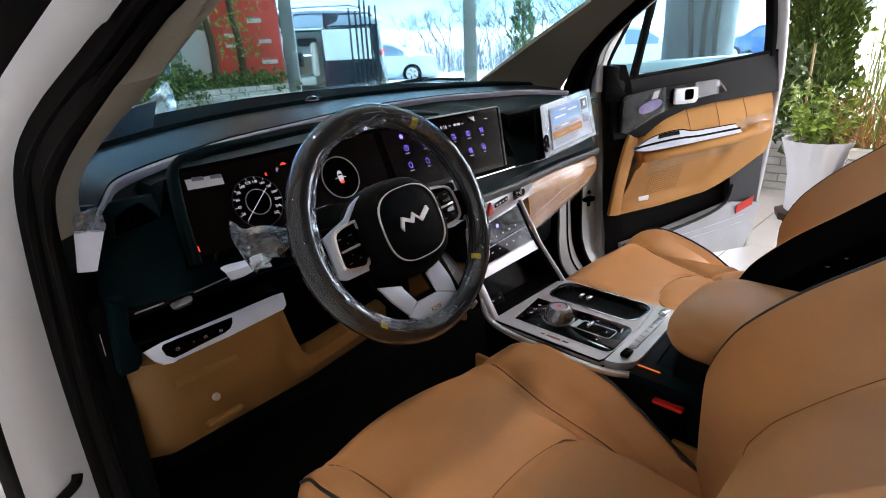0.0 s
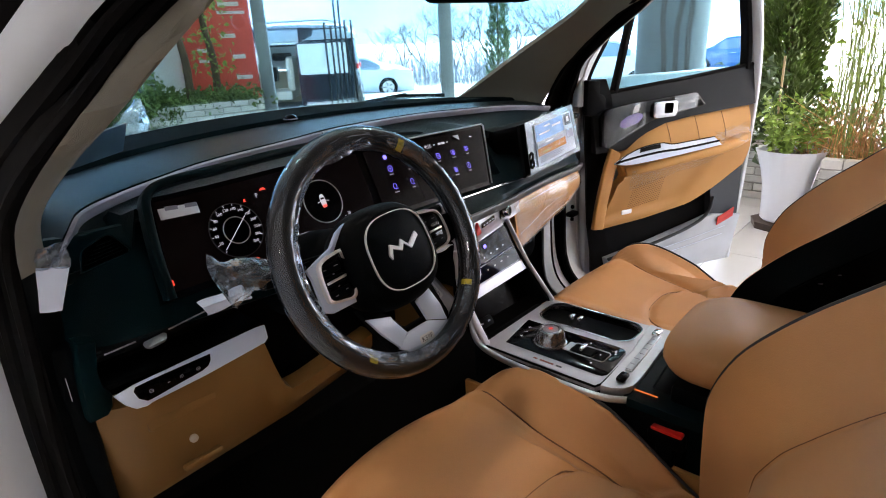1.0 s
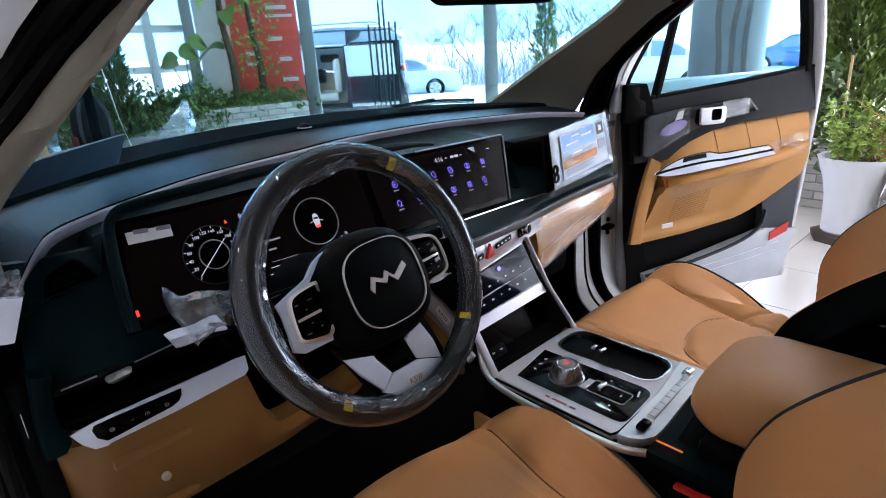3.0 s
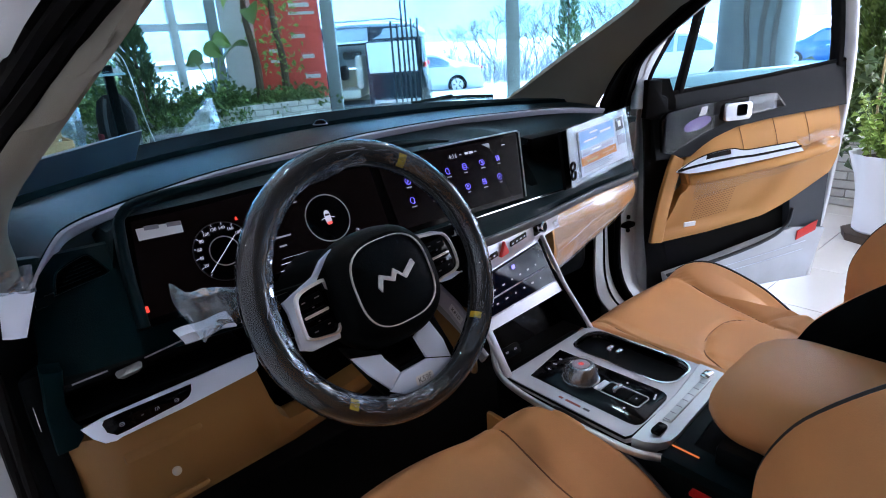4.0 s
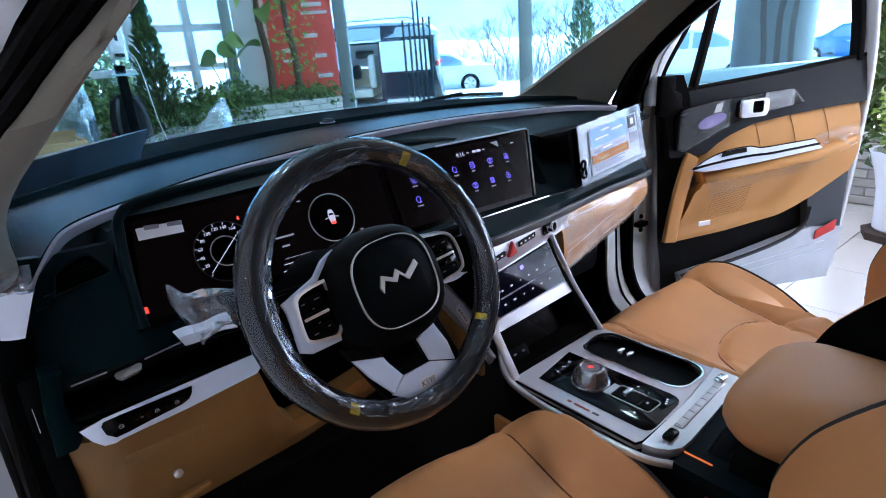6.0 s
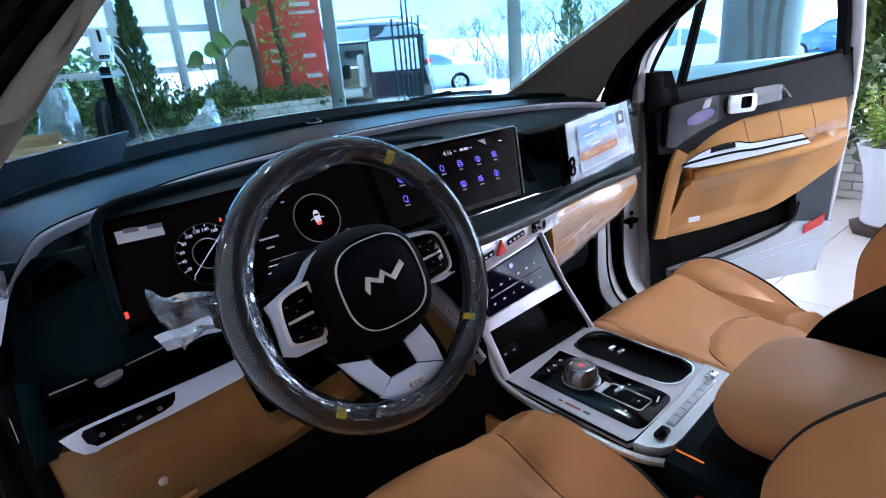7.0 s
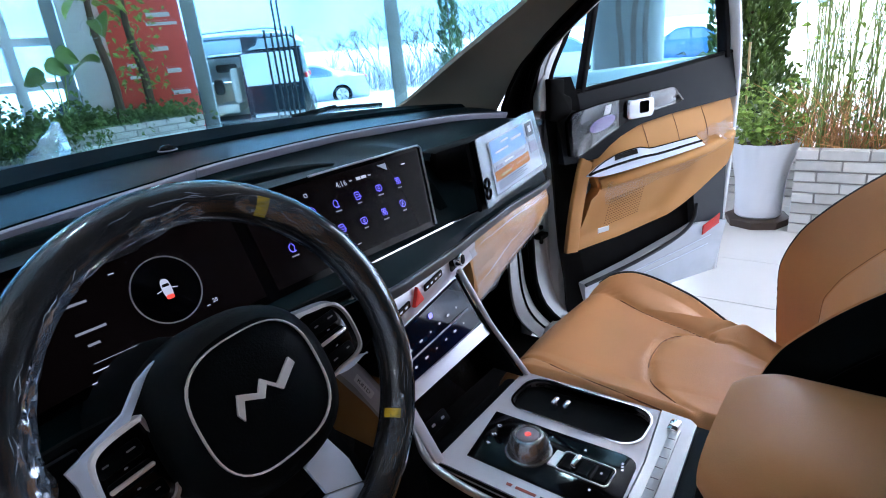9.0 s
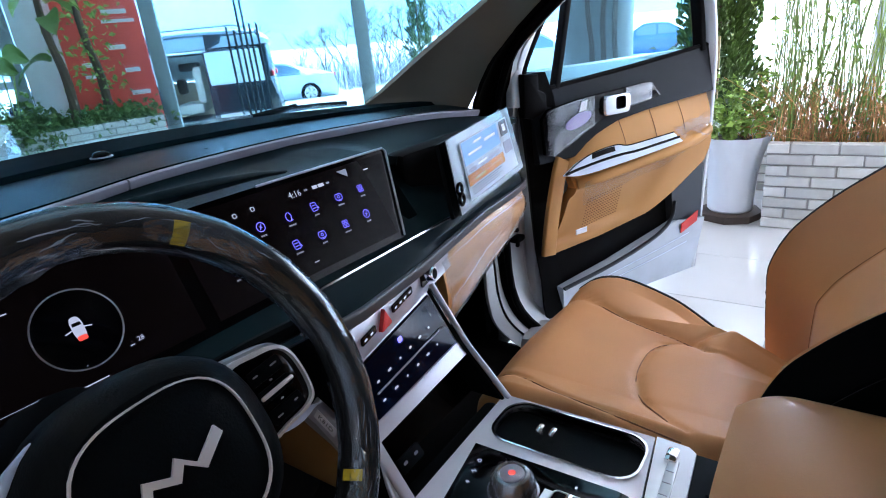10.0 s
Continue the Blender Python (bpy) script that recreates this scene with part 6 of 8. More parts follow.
for u in (0.29, 0.435, 0.60):
    zt, zb = np.interp(u, *np.array(TANT).T), np.interp(u, *np.array(ARM).T)
    part("seam", b_tube([(u + 0.008 * k, -0.032 - 0.035 * math.sin(k * 1.6), zt + (zb - zt) * k) for k in np.linspace(0.02, 0.85, 8)], 0.0011, 6), SEAM, door, "", True)
part("tan_lower", door_sheet(ARM, TANB, lambda s, k: 0.072 - 0.035 * k + 0.012 * math.sin(3.14 * k) - 0.021 * (1 / (1 + math.exp((s - 0.42 - 0.25 * (1 - k)) * 40))) * (1 / (1 + math.exp((0.12 - k) * 50))) * (1 / (1 + math.exp((k - 0.86) * 40))), 0.04, 40, 24), TANPLASTIC, door, "tan moulded lower panel", True)
part("tan_edge", b_sweep(rrect(0.052, 0.018, 0.006, 3), spline([(0.034, -0.045, 0.930), (0.010, -0.052, 0.88), (-0.020, -0.052, 0.76), (-0.034, -0.045, 0.638)], 14), (0, 1, 0)), TANPLASTIC, door, "", True)
AR = part("armrest", b_sweep([(a, b) for a, b in rrect(0.062, 0.036, 0.014, 4)], spline([(0.075, -0.055, 0.850), (0.15, -0.080, 0.862), (0.35, -0.092, 0.880), (0.58, -0.092, 0.900), (0.735, -0.070, 0.922)], 20), (0, 0, 1)), DOORTAN, door, "tan padded door armrest", True)
PF = spline([(-0.010, -0.108, 0.896), (0.05, -0.122, 0.890), (0.20, -0.128, 0.897), (0.35, -0.128, 0.906), (0.50, -0.122, 0.914)], 24)
PB = spline([(-0.008, -0.104, 0.899), (0.06, -0.090, 0.922), (0.14, -0.080, 0.938), (0.23, -0.078, 0.943), (0.28, -0.084, 0.934), (0.38, -0.084, 0.936), (0.50, -0.084, 0.940)], 24)
pull = lambda k, o=0.0: [np.array(a) * (1 - k) + np.array(b) * k + (0, -o * 0.5, o) for a, b in zip(PF, PB)]
part("pull_trim", b_sheet([[p * (1 - k) + q * k for k in np.linspace(0, 1, 5)] for p, q in zip(pull(0), pull(1))], 0.012, (0, 1, -0.3)), WHITEFILM, AR, "white film over the window switch trim", True)
part("pull_groove", b_sweep(rrect(0.006, 0.008, 0.002, 2), [tuple(q) for q in pull(0.42, 0.002)], (0, -0.5, 1)), GLOSSBLACK, AR, "", True)
part("pull_rim", b_sweep(rrect(0.003, 0.004, 0.001, 1), [tuple(q) for q in pull(1.0, 0.001)], (0, -0.5, 1)), GLOSSBLACK, AR, "", True)
part("window_switch", b_sheet([[p * (1 - k) + q * k for k in (0, 0.5, 1)] for p, q in zip(pull(0.66, 0.003)[7:12], pull(0.93, 0.003)[7:12])], 0.005, (0, 1, -0.3)), GLOSSBLACK, AR, "black window switch", True)
part("arm_film", b_sheet([[(0.53 + 0.24 * u, -0.116 - 0.006 * math.sin(15 * u + 6 * v) + 0.05 * v, 0.895 + 0.03 * u + 0.055 * v + 0.006 * math.sin(13 * u + 2)) for u in np.linspace(0, 1, 14)] for v in np.linspace(0, 1, 8)], 0.0006), FILM, AR, "crumpled clear film", True)
part("panel_film", b_sheet([[(0.075 + 0.50 * u, -0.098 + 0.012 * v - 0.003 * math.sin(17 * u + 8 * v), 0.858 + 0.045 * u - (0.075 - 0.03 * u) * v - 0.004 * math.sin(11 * u) * v) for u in np.linspace(0, 1, 18)] for v in np.linspace(0, 1, 7)], 0.0005), SLEEVE, door, "clear protective film sheet", True)
dots = []
for i in range(15):
    for j in range(11):
        u, z = 0.090 + 0.0105 * i + 0.004 * j * 0.5, 0.706 + 0.0086 * j + 0.0012 * i
        dots.append(b_box((u, -0.062 - 0.02 * (z - 0.64) / 0.2, z), (0.0030, 0.003, 0.0030)))
part("speaker_grille", join(*dots), mat("grille_hole", (0.30, 0.14, 0.045), 0.8, var=0.1, scale=30), door, "perforated speaker grille", True)
part("speaker_badge", b_box((0.085, -0.070, 0.694), (0.05, 0.004, 0.018), 0.002, 1), SILVER, door, "", True)
# release handle in a black film-wrapped bezel
BZ = [(-0.035, 0.955), (0.0, 0.945), (0.06, 0.972), (0.13, 1.003), (0.22, 1.033), (0.33, 1.052), (0.455, 1.062), (0.47, 1.068), (0.425, 1.112), (0.40, 1.116), (0.10, 1.100), (-0.02, 1.085), (-0.045, 1.06)]
HM = frame_at((0, -0.040, 0), (1, 0, 0), (0, 0, 1))
part("handle_bezel", b_plate(BZ, 0, 0.012, 0.003, HM), GLOSSBLACK, door, "gloss black handle bezel", True)
BEZELFILM = clear_mat("bezel_film", (0.95, 0.95, 0.95), 0.14, 0.18, wrinkle=0.12, wscale=14, base=0.004)
bf = []
for u in np.linspace(-0.03, 0.42, 34):
    lo_, hi_ = np.interp(u, [-0.035, 0.0, 0.06, 0.13, 0.22, 0.33, 0.455], [0.952, 0.948, 0.972, 1.003, 1.033, 1.052, 1.062]), np.interp(u, [-0.045, -0.02, 0.10, 0.40, 0.46], [1.06, 1.085, 1.100, 1.116, 1.10])
    bf.append([(u, -0.057 - 0.0016 * noise.noise((22 * u, 3 * k, 1)) - 0.0005 * noise.noise((40 * u, 7 * k, 5)), lo_ + (hi_ - lo_) * k) for k in np.linspace(0, 1, 12)])
part("bezel_film", b_sheet(bf[:15], 0.0004), BEZELFILM, door, "crumpled clear film", True)
part("bezel_film", b_sheet(bf[24:], 0.0004), BEZELFILM, door, "crumpled clear film", True)
part("purple_label", b_plate([(0.097 + a, 1.038 + b + 0.22 * a) for a, b in squircle(0.105, 0.040, 2.2, 24)], 0.013, 0.0138, 0, HM), mat("purple_print", (0.24, 0.17, 0.48), 0.5, var=0.25, scale=90), door, "purple printed film label", True)
part("paper_tab", b_plate([(0.10, 1.062), (0.128, 1.066), (0.134, 1.094), (0.110, 1.090)], 0.013, 0.0138, 0, HM), PAPER, door, "", True)
hr = part("release_handle", b_loft([[HM @ Vector((x * k + 0.251 + 0.010 * (1 - k), y * k + 1.066 + 0.004 * (1 - k), z)) for x, y in rrect(0.116, 0.062, 0.016, 5)] for k, z in ((1.0, 0.010), (1.0, 0.022), (0.94, 0.027), (0.80, 0.029))] + [[HM @ Vector((x + 0.262, y + 1.070, z)) for x, y in rrect(0.044, 0.038, 0.008, 5)] for z in (0.029, 0.014)], True, False), mat("satin_chrome", (0.52, 0.54, 0.58), 0.22, metal=1.0, var=0.05, scale=12), door, "chrome door release handle", True)
part("handle_recess", b_plate([(x + 0.262, y + 1.070) for x, y in rrect(0.048, 0.042, 0.008, 5)], 0.012, 0.0135, 0, HM), RUBBER, hr, "", True)
# lower door: black pocket, grey kick panel, red reflector
part("pocket_wall", door_sheet([(0.02, 0.630), (0.30, 0.648), (0.60, 0.710), (0.80, 0.79)], [(0.05, 0.47), (0.30, 0.475), (0.60, 0.56), (0.805, 0.62)], lambda s, k: 0.004 + 0.004 * k, 0.02), RUBBER, door, "deep black door pocket", True)
part("rear_panel", door_sheet([(0.58, 0.708), (0.80, 0.792)], [(0.60, 0.592), (0.805, 0.570)], lambda s, k: 0.038, 0.03, 8), mat("slate_door_plastic", (0.038, 0.046, 0.058), 0.45, spec=0.25, var=0.1, scale=6, bump=0.2, bscale=500), door, "", True)
part("pocket_lip", b_sweep(rrect(0.010, 0.014, 0.004, 3), spline([(0.02, -0.055, 0.505), (0.24, -0.065, 0.535), (0.44, -0.060, 0.570), (0.565, -0.050, 0.615), (0.60, -0.042, 0.675)], 18), (0, 1, 0.2)), MATS["slate_door_plastic"], door, "", True)
part("kick_panel", door_sheet([(0.02, 0.505), (0.24, 0.535), (0.44, 0.572), (0.60, 0.600), (0.815, 0.575)], [(0.06, 0.36), (0.40, 0.365), (0.815, 0.355)], lambda s, k: 0.05 - 0.04 * k, 0.03), mat("grey_kick_film", (0.50, 0.55, 0.62), 0.22, var=0.2, scale=8, coat=0.5), door, "grey kick panel under shiny film", True)
# white tubes paint the highlights on two folds of the kick film
for k in (0.30, 0.52):
    part("film_fold", b_tube([(0.10 + 0.68 * q, -0.054 + 0.035 * k, 0.510 + 0.080 * q - (0.125 + 0.05 * q) * k) for q in np.linspace(0.02 + 0.25 * k, 0.90, 14)], 0.0011, 6), WHITEFILM, door, "white line laid on as the highlight of a film fold", True)
part("reflector", b_plate([(0.635, 0.546), (0.75, 0.573), (0.755, 0.613), (0.637, 0.581)], 0, 0.004, 0.001, frame_at((0, -0.0505, 0), (1, 0, 0), (0, 0, 1))), REDPLASTIC, door, "red door reflector", True)
part("front_edge", b_loft([[(a, -0.012, z), (b, -0.02, z), (b, 0.06, z), (a + 0.045, 0.06, z)] for z, a, b in ((0.38, -0.025, 0.06), (0.52, -0.034, 0.05), (0.64, -0.054, 0.02), (0.76, -0.063, 0.03), (0.90, -0.070, 0.045), (1.0, -0.078, 0.05), (1.12, -0.090, 0.03), (1.19, -0.092, 0.0))]), RUBBER, door, "black rubber door leading edge", True, 50)
part("rear_edge", b_sweep(rrect(0.03, 0.075, 0.01, 3), spline([(0.815, 0.02, 0.36), (0.832, 0.01, 0.60), (0.848, 0.0, 0.95), (0.853, 0.0, 1.15), (0.848, 0.015, 1.34), (0.83, 0.04, 1.52), (0.805, 0.06, 1.62)], 24), (0, 1, 0)), WHITEPAINT, door, "white painted trailing edge", True)
# window frame and glass
part("quarter_bar", b_sweep(rrect(0.022, 0.03, 0.006, 3), [(0.052, 0.0, 1.135), (0.09, 0.015, 1.24), (0.135, 0.035, 1.36), (0.19, 0.06, 1.50)], (0, 1, 0)), RUBBER, door, "black quarter window bar", True)
part("front_frame", b_sweep(rrect(0.035, 0.04, 0.01, 3), spline([(-0.100, 0.005, 1.10), (-0.086, 0.012, 1.20), (-0.008, 0.025, 1.32), (0.10, 0.05, 1.46), (0.22, 0.08, 1.58), (0.45, 0.10, 1.65), (0.79, 0.10, 1.64)], 24), (0, 1, 0)), WHITEPAINT, door, "white painted window frame", True)
part("front_frame_seal", b_sweep(rrect(0.016, 0.03, 0.005, 3), spline([(-0.074, -0.002, 1.13), (-0.062, 0.008, 1.20), (0.012, 0.020, 1.31), (0.12, 0.045, 1.445), (0.235, 0.075, 1.56), (0.45, 0.095, 1.625), (0.77, 0.095, 1.615)], 24), (0, 1, 0)), RUBBER, door, "", True)
part("rear_frame", b_sweep(rrect(0.035, 0.04, 0.008, 3), spline([(0.795, 0.0, 1.18), (0.80, 0.015, 1.30), (0.785, 0.04, 1.48), (0.765, 0.07, 1.62)], 12), (0, 1, 0)), RUBBER, door, "", True)
gl = part("window", b_sheet([[(u, 0.02 + 0.13 * (z - 1.13) * 1.2, z) for z in np.linspace(1.12, 1.62, 6)] for u in np.linspace(-0.03, 0.79, 8)], 0.004), clear_mat("door_glass", (0.74, 0.95, 1.0), 0.0, 0.06), door, "tinted door glass", True)
gl.visible_shadow = False
part("mirror_base", b_plate([(-0.095, 1.072), (-0.061, 1.063), (-0.018, 1.078), (-0.008, 1.090), (-0.008, 1.126), (-0.014, 1.133), (-0.036, 1.143), (-0.036, 1.186), (-0.090, 1.192)], 0, 0.022, 0.006, frame_at((0, -0.012, 0), (1, 0, 0), (0, 0, 1))), RUBBER, door, "black mirror corner cover", True)
for z in (0.52, 0.84):
    part("hinge", b_box((-0.07, 0.085, z), (0.05, 0.03, 0.05), 0.008), DARKER, door, "black door hinge", True)
part("check_strap", b_box((-0.08, 0.07, 0.70), (0.08, 0.02, 0.03), 0.005), DARKER, door, "", True)

# the panel past the handle is shorter than its front half
for ob in door.children_recursive:
    for v in ob.data.vertices:
        if v.co.x > 0.5:
            v.co.x = 0.5 + (v.co.x - 0.5) * 0.79

# ---- price card in a clear case on the passenger vent ----
C_TL, C_TR, C_BR, C_BL = map(Vector, ((0.238, 0.212, 1.135), (0.607, 0.288, 1.143), (0.548, 0.222, 1.018), (0.209, 0.172, 1.010)))
CMX = frame_at((C_TL + C_TR + C_BR + C_BL) / 4, (C_TR + C_BR - C_TL - C_BL), (C_TL + C_TR - C_BL - C_BR))
card = thing("display_card", "colour-printed card sealed in a clear plastic sleeve at the passenger vent", "card", CMX)


def card_uv(u, v, out=0.0):
    p = C_BL * (1 - u) * (1 - v) + C_BR * u * (1 - v) + C_TL * (1 - u) * v + C_TR * u * v
    return p + CMX.to_3x3() @ Vector((0, 0, out))


def card_sheet(u0, u1, v0, v1, out, thick=0.0006, n=4):
    return b_sheet([[card_uv(u, v, out) for u in np.linspace(u0, u1, n)] for v in np.linspace(v0, v1, n)], thick)


part("holder", card_sheet(-0.02, 1.0, 0.0, 1.0, -0.014, 0.008), DARKER, card, "black card holder")
part("sleeve_back", card_sheet(0.0, 1.0, 0.0, 1.0, -0.002, 0.002), mat("frosted_sleeve", (0.08, 0.095, 0.11), 0.2, var=0.08, scale=20), card, "frosted sleeve")
part("print", card_sheet(0.13, 0.90, 0.09, 0.88, 0.0012), mat("print_paper", (0.50, 0.53, 0.58), 0.6, spec=0.06, var=0.05, scale=20), card, "white printed card")
part("print_sky", card_sheet(0.14, 0.70, 0.55, 0.87, 0.0024), mat("print_blue", (0.22, 0.42, 0.76), 0.5, spec=0.06, var=0.35, scale=12), card)
part("print_band", card_sheet(0.14, 0.70, 0.40, 0.55, 0.0024), mat("print_pale", (0.36, 0.40, 0.46), 0.5, spec=0.06, var=0.5, scale=30), card)
part("print_sand", card_sheet(0.14, 0.70, 0.27, 0.42, 0.0028), mat("print_orange", (0.52, 0.17, 0.012), 0.5, spec=0.06, var=0.3, scale=25), card)
for u0, u1, v0, v1, m_ in ((0.74, 0.87, 0.63, 0.86, INK), (0.74, 0.88, 0.36, 0.54, GREYTRIM)):
    part("print_block", card_sheet(u0, u1, v0, v1, 0.0024), m_, card)
for k, (u, v, w, h) in enumerate(((0.17, 0.44, 0.10, 0.05), (0.30, 0.47, 0.14, 0.03), (0.47, 0.45, 0.18, 0.05), (0.20, 0.66, 0.20, 0.03), (0.46, 0.72, 0.18, 0.04), (0.30, 0.78, 0.12, 0.03), (0.22, 0.31, 0.16, 0.03), (0.46, 0.33, 0.20, 0.03))):
    part("print_shape", card_sheet(u, u + w, v, v + h, 0.0034), (GREYTRIM, PAPER, GREYTRIM, PAPER, PAPER, PAPER, MATS["yellow_tape"], MATS["tan_plastic"])[k], card)
for k in range(4):
    part("print_line", card_sheet(0.16, 0.62 - 0.06 * (k % 2), 0.235 - 0.03 * k, 0.247 - 0.03 * k, 0.0034), INK, card)
part("print_note", card_sheet(0.78, 0.83, 0.69, 0.80, 0.0034), PAPER, card)
part("sleeve", b_sheet([[card_uv(u, v, 0.006 + 0.002 * math.sin(9 * u + 4 * v) + 0.0015 * math.sin(17 * v)) for u in np.linspace(-0.01, 1.02, 22)] for v in np.linspace(-0.03, 1.03, 14)], 0.0005), SLEEVE, card, "clear plastic sleeve")
for v in (0.36, 0.22):
    part("ring_clip", b_tube([tuple(card_uv(-0.005, v, 0.0) + Vector((0.012 * math.cos(a) * 0.6, -0.006, 0.010 * math.sin(a)))) for a in np.linspace(0, 6.283, 15)[:-1]], 0.003, 6, True, (0, 1, 0.1)), GLOSSBLACK, card, "black ring clip")
part("vent_housing", b_box((0.40, 0.30, 1.07), (0.42, 0.05, 0.10), 0.015, 2, None), RUBBER, card)

sensor = thing("light_sensor", "small glossy black light sensor dome on the dashboard top", "sensor", (-0.10, 0.73, 1.164))
part("dome", b_lathe([(0.016, 0.0), (0.0155, 0.004), (0.012, 0.009), (0.006, 0.0115), (0.001, 0.012)], 20, Matrix.Translation((-0.10, 0.73, 1.164))), GLOSSBLACK, sensor)
part("ring", b_ring([(0.019 * math.cos(a), 0.019 * math.sin(a)) for a in np.linspace(0, 6.283, 25)[:-1]], [(0.0155 * math.cos(a), 0.0155 * math.sin(a)) for a in np.linspace(0, 6.283, 25)[:-1]], 0, 0.002, Matrix.Translation((-0.10, 0.73, 1.164))), GREYTRIM, sensor, "thin grey ring")
tag2 = thing("pillar_tag", "small yellow and green printed tag on the windscreen edge", "tag", (0.755, 0.715, 1.19))
TM = frame_at((0.755, 0.712, 1.192), (0.55, -0.83, 0.05), (-0.05, 0.05, 1))
part("paper", b_plate(rrect(0.026, 0.030, 0.003, 2), 0, 0.0008, 0, TM), mat("green_print", (0.30, 0.45, 0.22), 0.5, var=0.2, scale=60), tag2)
part("print_block", b_plate([(x, y + 0.005) for x, y in rrect(0.016, 0.010, 0.002, 2)], 0.0008, 0.0012, 0, TM), mat("yellow_print", (0.62, 0.56, 0.16), 0.5, var=0.1, scale=60), tag2)

# interior mirror, board lying on the dashboard
MM = pose(-0.015, 0.145, 1.442, 0, 0, -20)
mir = thing("rear_view_mirror", "dark interior mirror under the headliner", "mirror", MM)
part("housing", b_plate(rrect(0.262, 0.078, 0.030, 6), 0, 0.030, 0.008, frame_at((0, 0.016, 0), (1, 0, 0), (0, 0, 1))), DARKER, mir, "", True)
part("mirror_glass", b_plate(rrect(0.250, 0.066, 0.026, 6), 0.0302, 0.0322, 0, frame_at((0, 0.016, 0), (1, 0, 0), (0, 0, 1))), CHROME, mir, "", True)
part("stem", b_tube([(0, 0.03, 0.02), (0, 0.06, 0.05), (0.02, 0.10, 0.055)], 0.010, 8), DARKER, mir, "", True)
brd = [Vector(p) for p in ((-0.76, 0.24, 1.232), (-0.54, 0.646, 1.213), (-0.575, 0.60, 1.165), (-0.80, 0.26, 1.190))]
solid("board", b_sheet([[brd[0].lerp(brd[1], u).lerp(brd[3].lerp(brd[2], u), v) for u in np.linspace(0, 1, 6)] for v in np.linspace(0, 1, 4)], 0.004), mat("blue_board", (0.010, 0.030, 0.050), 0.45, spec=0.4, var=0.1, scale=6), "dark blue board leaning on the dashboard top", "board")

# ---- showroom and outdoor things ----
BRICK = mat("white_brick", (0.58, 0.57, 0.54), 0.75, var=0.32, scale=9, bump=0.6, bscale=60, island="object", spread=0.20)
MORTAR = mat("mortar", (0.36, 0.35, 0.33), 0.9, var=0.15, scale=30)
LEAF = mat("leaf_green", (0.10, 0.17, 0.035), 0.5, var=0.4, scale=3, island="island")
LEAFD = mat("leaf_dark_green", (0.065, 0.115, 0.035), 0.6, var=0.4, scale=3, island="island")
LEAFY = mat("leaf_bright_green", (0.26, 0.40, 0.07), 0.5, var=0.35, scale=3, island="island")
STRAW = mat("dry_straw", (0.56, 0.29, 0.11), 0.8, var=0.35, scale=6, island="island")
REED = mat("reed_green", (0.24, 0.32, 0.08), 0.6, var=0.4, scale=4, island="island")
BARK = mat("bark", (0.12, 0.08, 0.05), 0.85, var=0.3, scale=12, bump=0.6, bscale=50)
SOIL = mat("soil", (0.05, 0.035, 0.025), 0.95, var=0.3, scale=20, bump=0.6, bscale=60)
brick_mesh = {}


def brick_wall(name, label, a, b, h, course, length, depth=0.09, joint=0.012):
    """A planter wall of single bricks from a to b; its core carries the mortar."""
    m, L = wall_frame(a, b)
    w = thing(name, label, "planter wall", m)
    part("mortar_core", b_box((L / 2, h / 2, -0.006), (L - 0.01, h - 0.01, depth - 0.014)), MORTAR, w, local=True)
    key = (length, course)
    if key not in brick_mesh:
        brick_mesh[key] = to_mesh("brick", b_box((0, 0, 0), (length - joint, course - joint, depth), 0.004, 1), BRICK)
        brick_mesh[key, 1] = to_mesh("brick", b_box((0, 0, 0), (length / 2 - joint, course - joint, depth), 0.004, 1), BRICK)
    random.seed(len(name))
    for r in range(int(round(h / course))):
        x = 0.0
        half = r % 2 == 1
        while x < L - 0.02:
            l = length / 2 if half else length
            if x + l > L + 0.02:
                l = length / 2
            ob = new("brick", brick_mesh[(key, 1) if l < length else key])
            ob.parent = w
            ob.location = (x + l / 2, (r + 0.5) * course, random.uniform(-0.002, 0.002))
            x += l
            half = False
    return w


def leaves(n, place, size, bm=None, flat=0.5, seed=1, slim=0.45):
    """n bent leaves; place(rng) gives each one's middle and the way it grows."""
    rng = random.Random(seed)
    vs, fs = [], []
    for _ in range(n):
        c, d = place(rng)
        c, d = Vector(c), Vector(d).normalized()
        s = size * rng.uniform(0.6, 1.3)
        side = d.cross(Vector((rng.uniform(-1, 1), rng.uniform(-1, 1), rng.uniform(0.2, 1)))).normalized() * s * slim
        up = side.cross(d).normalized() * s * 0.18
        i = len(vs)
        vs += [c, c + d * s * 0.5 + side + up, c + d * s - up, c + d * s * 0.5 - side + up, c + d * s * 0.5]
        fs += [(i, i + 1, i + 4), (i + 1, i + 2, i + 4), (i + 2, i + 3, i + 4), (i + 3, i, i + 4)]
    me = bpy.data.meshes.new("leaves")
    me.from_pydata([tuple(v) for v in vs], [], fs)
    return me


def leaf_part(name, me, material, parent, label=""):
    """Leaves in world coordinates, laid under a thing."""
    me.transform(root_of(parent).matrix_basis.inverted())
    me.materials.append(material)
    ob = new(name, me)
    ob.parent = parent
    return tagged(ob, label)


def leaf_stuff(name, me, material, label, category):
    me.materials.append(material)
    return tagged(new(name, me), label, category, kind="stuff")


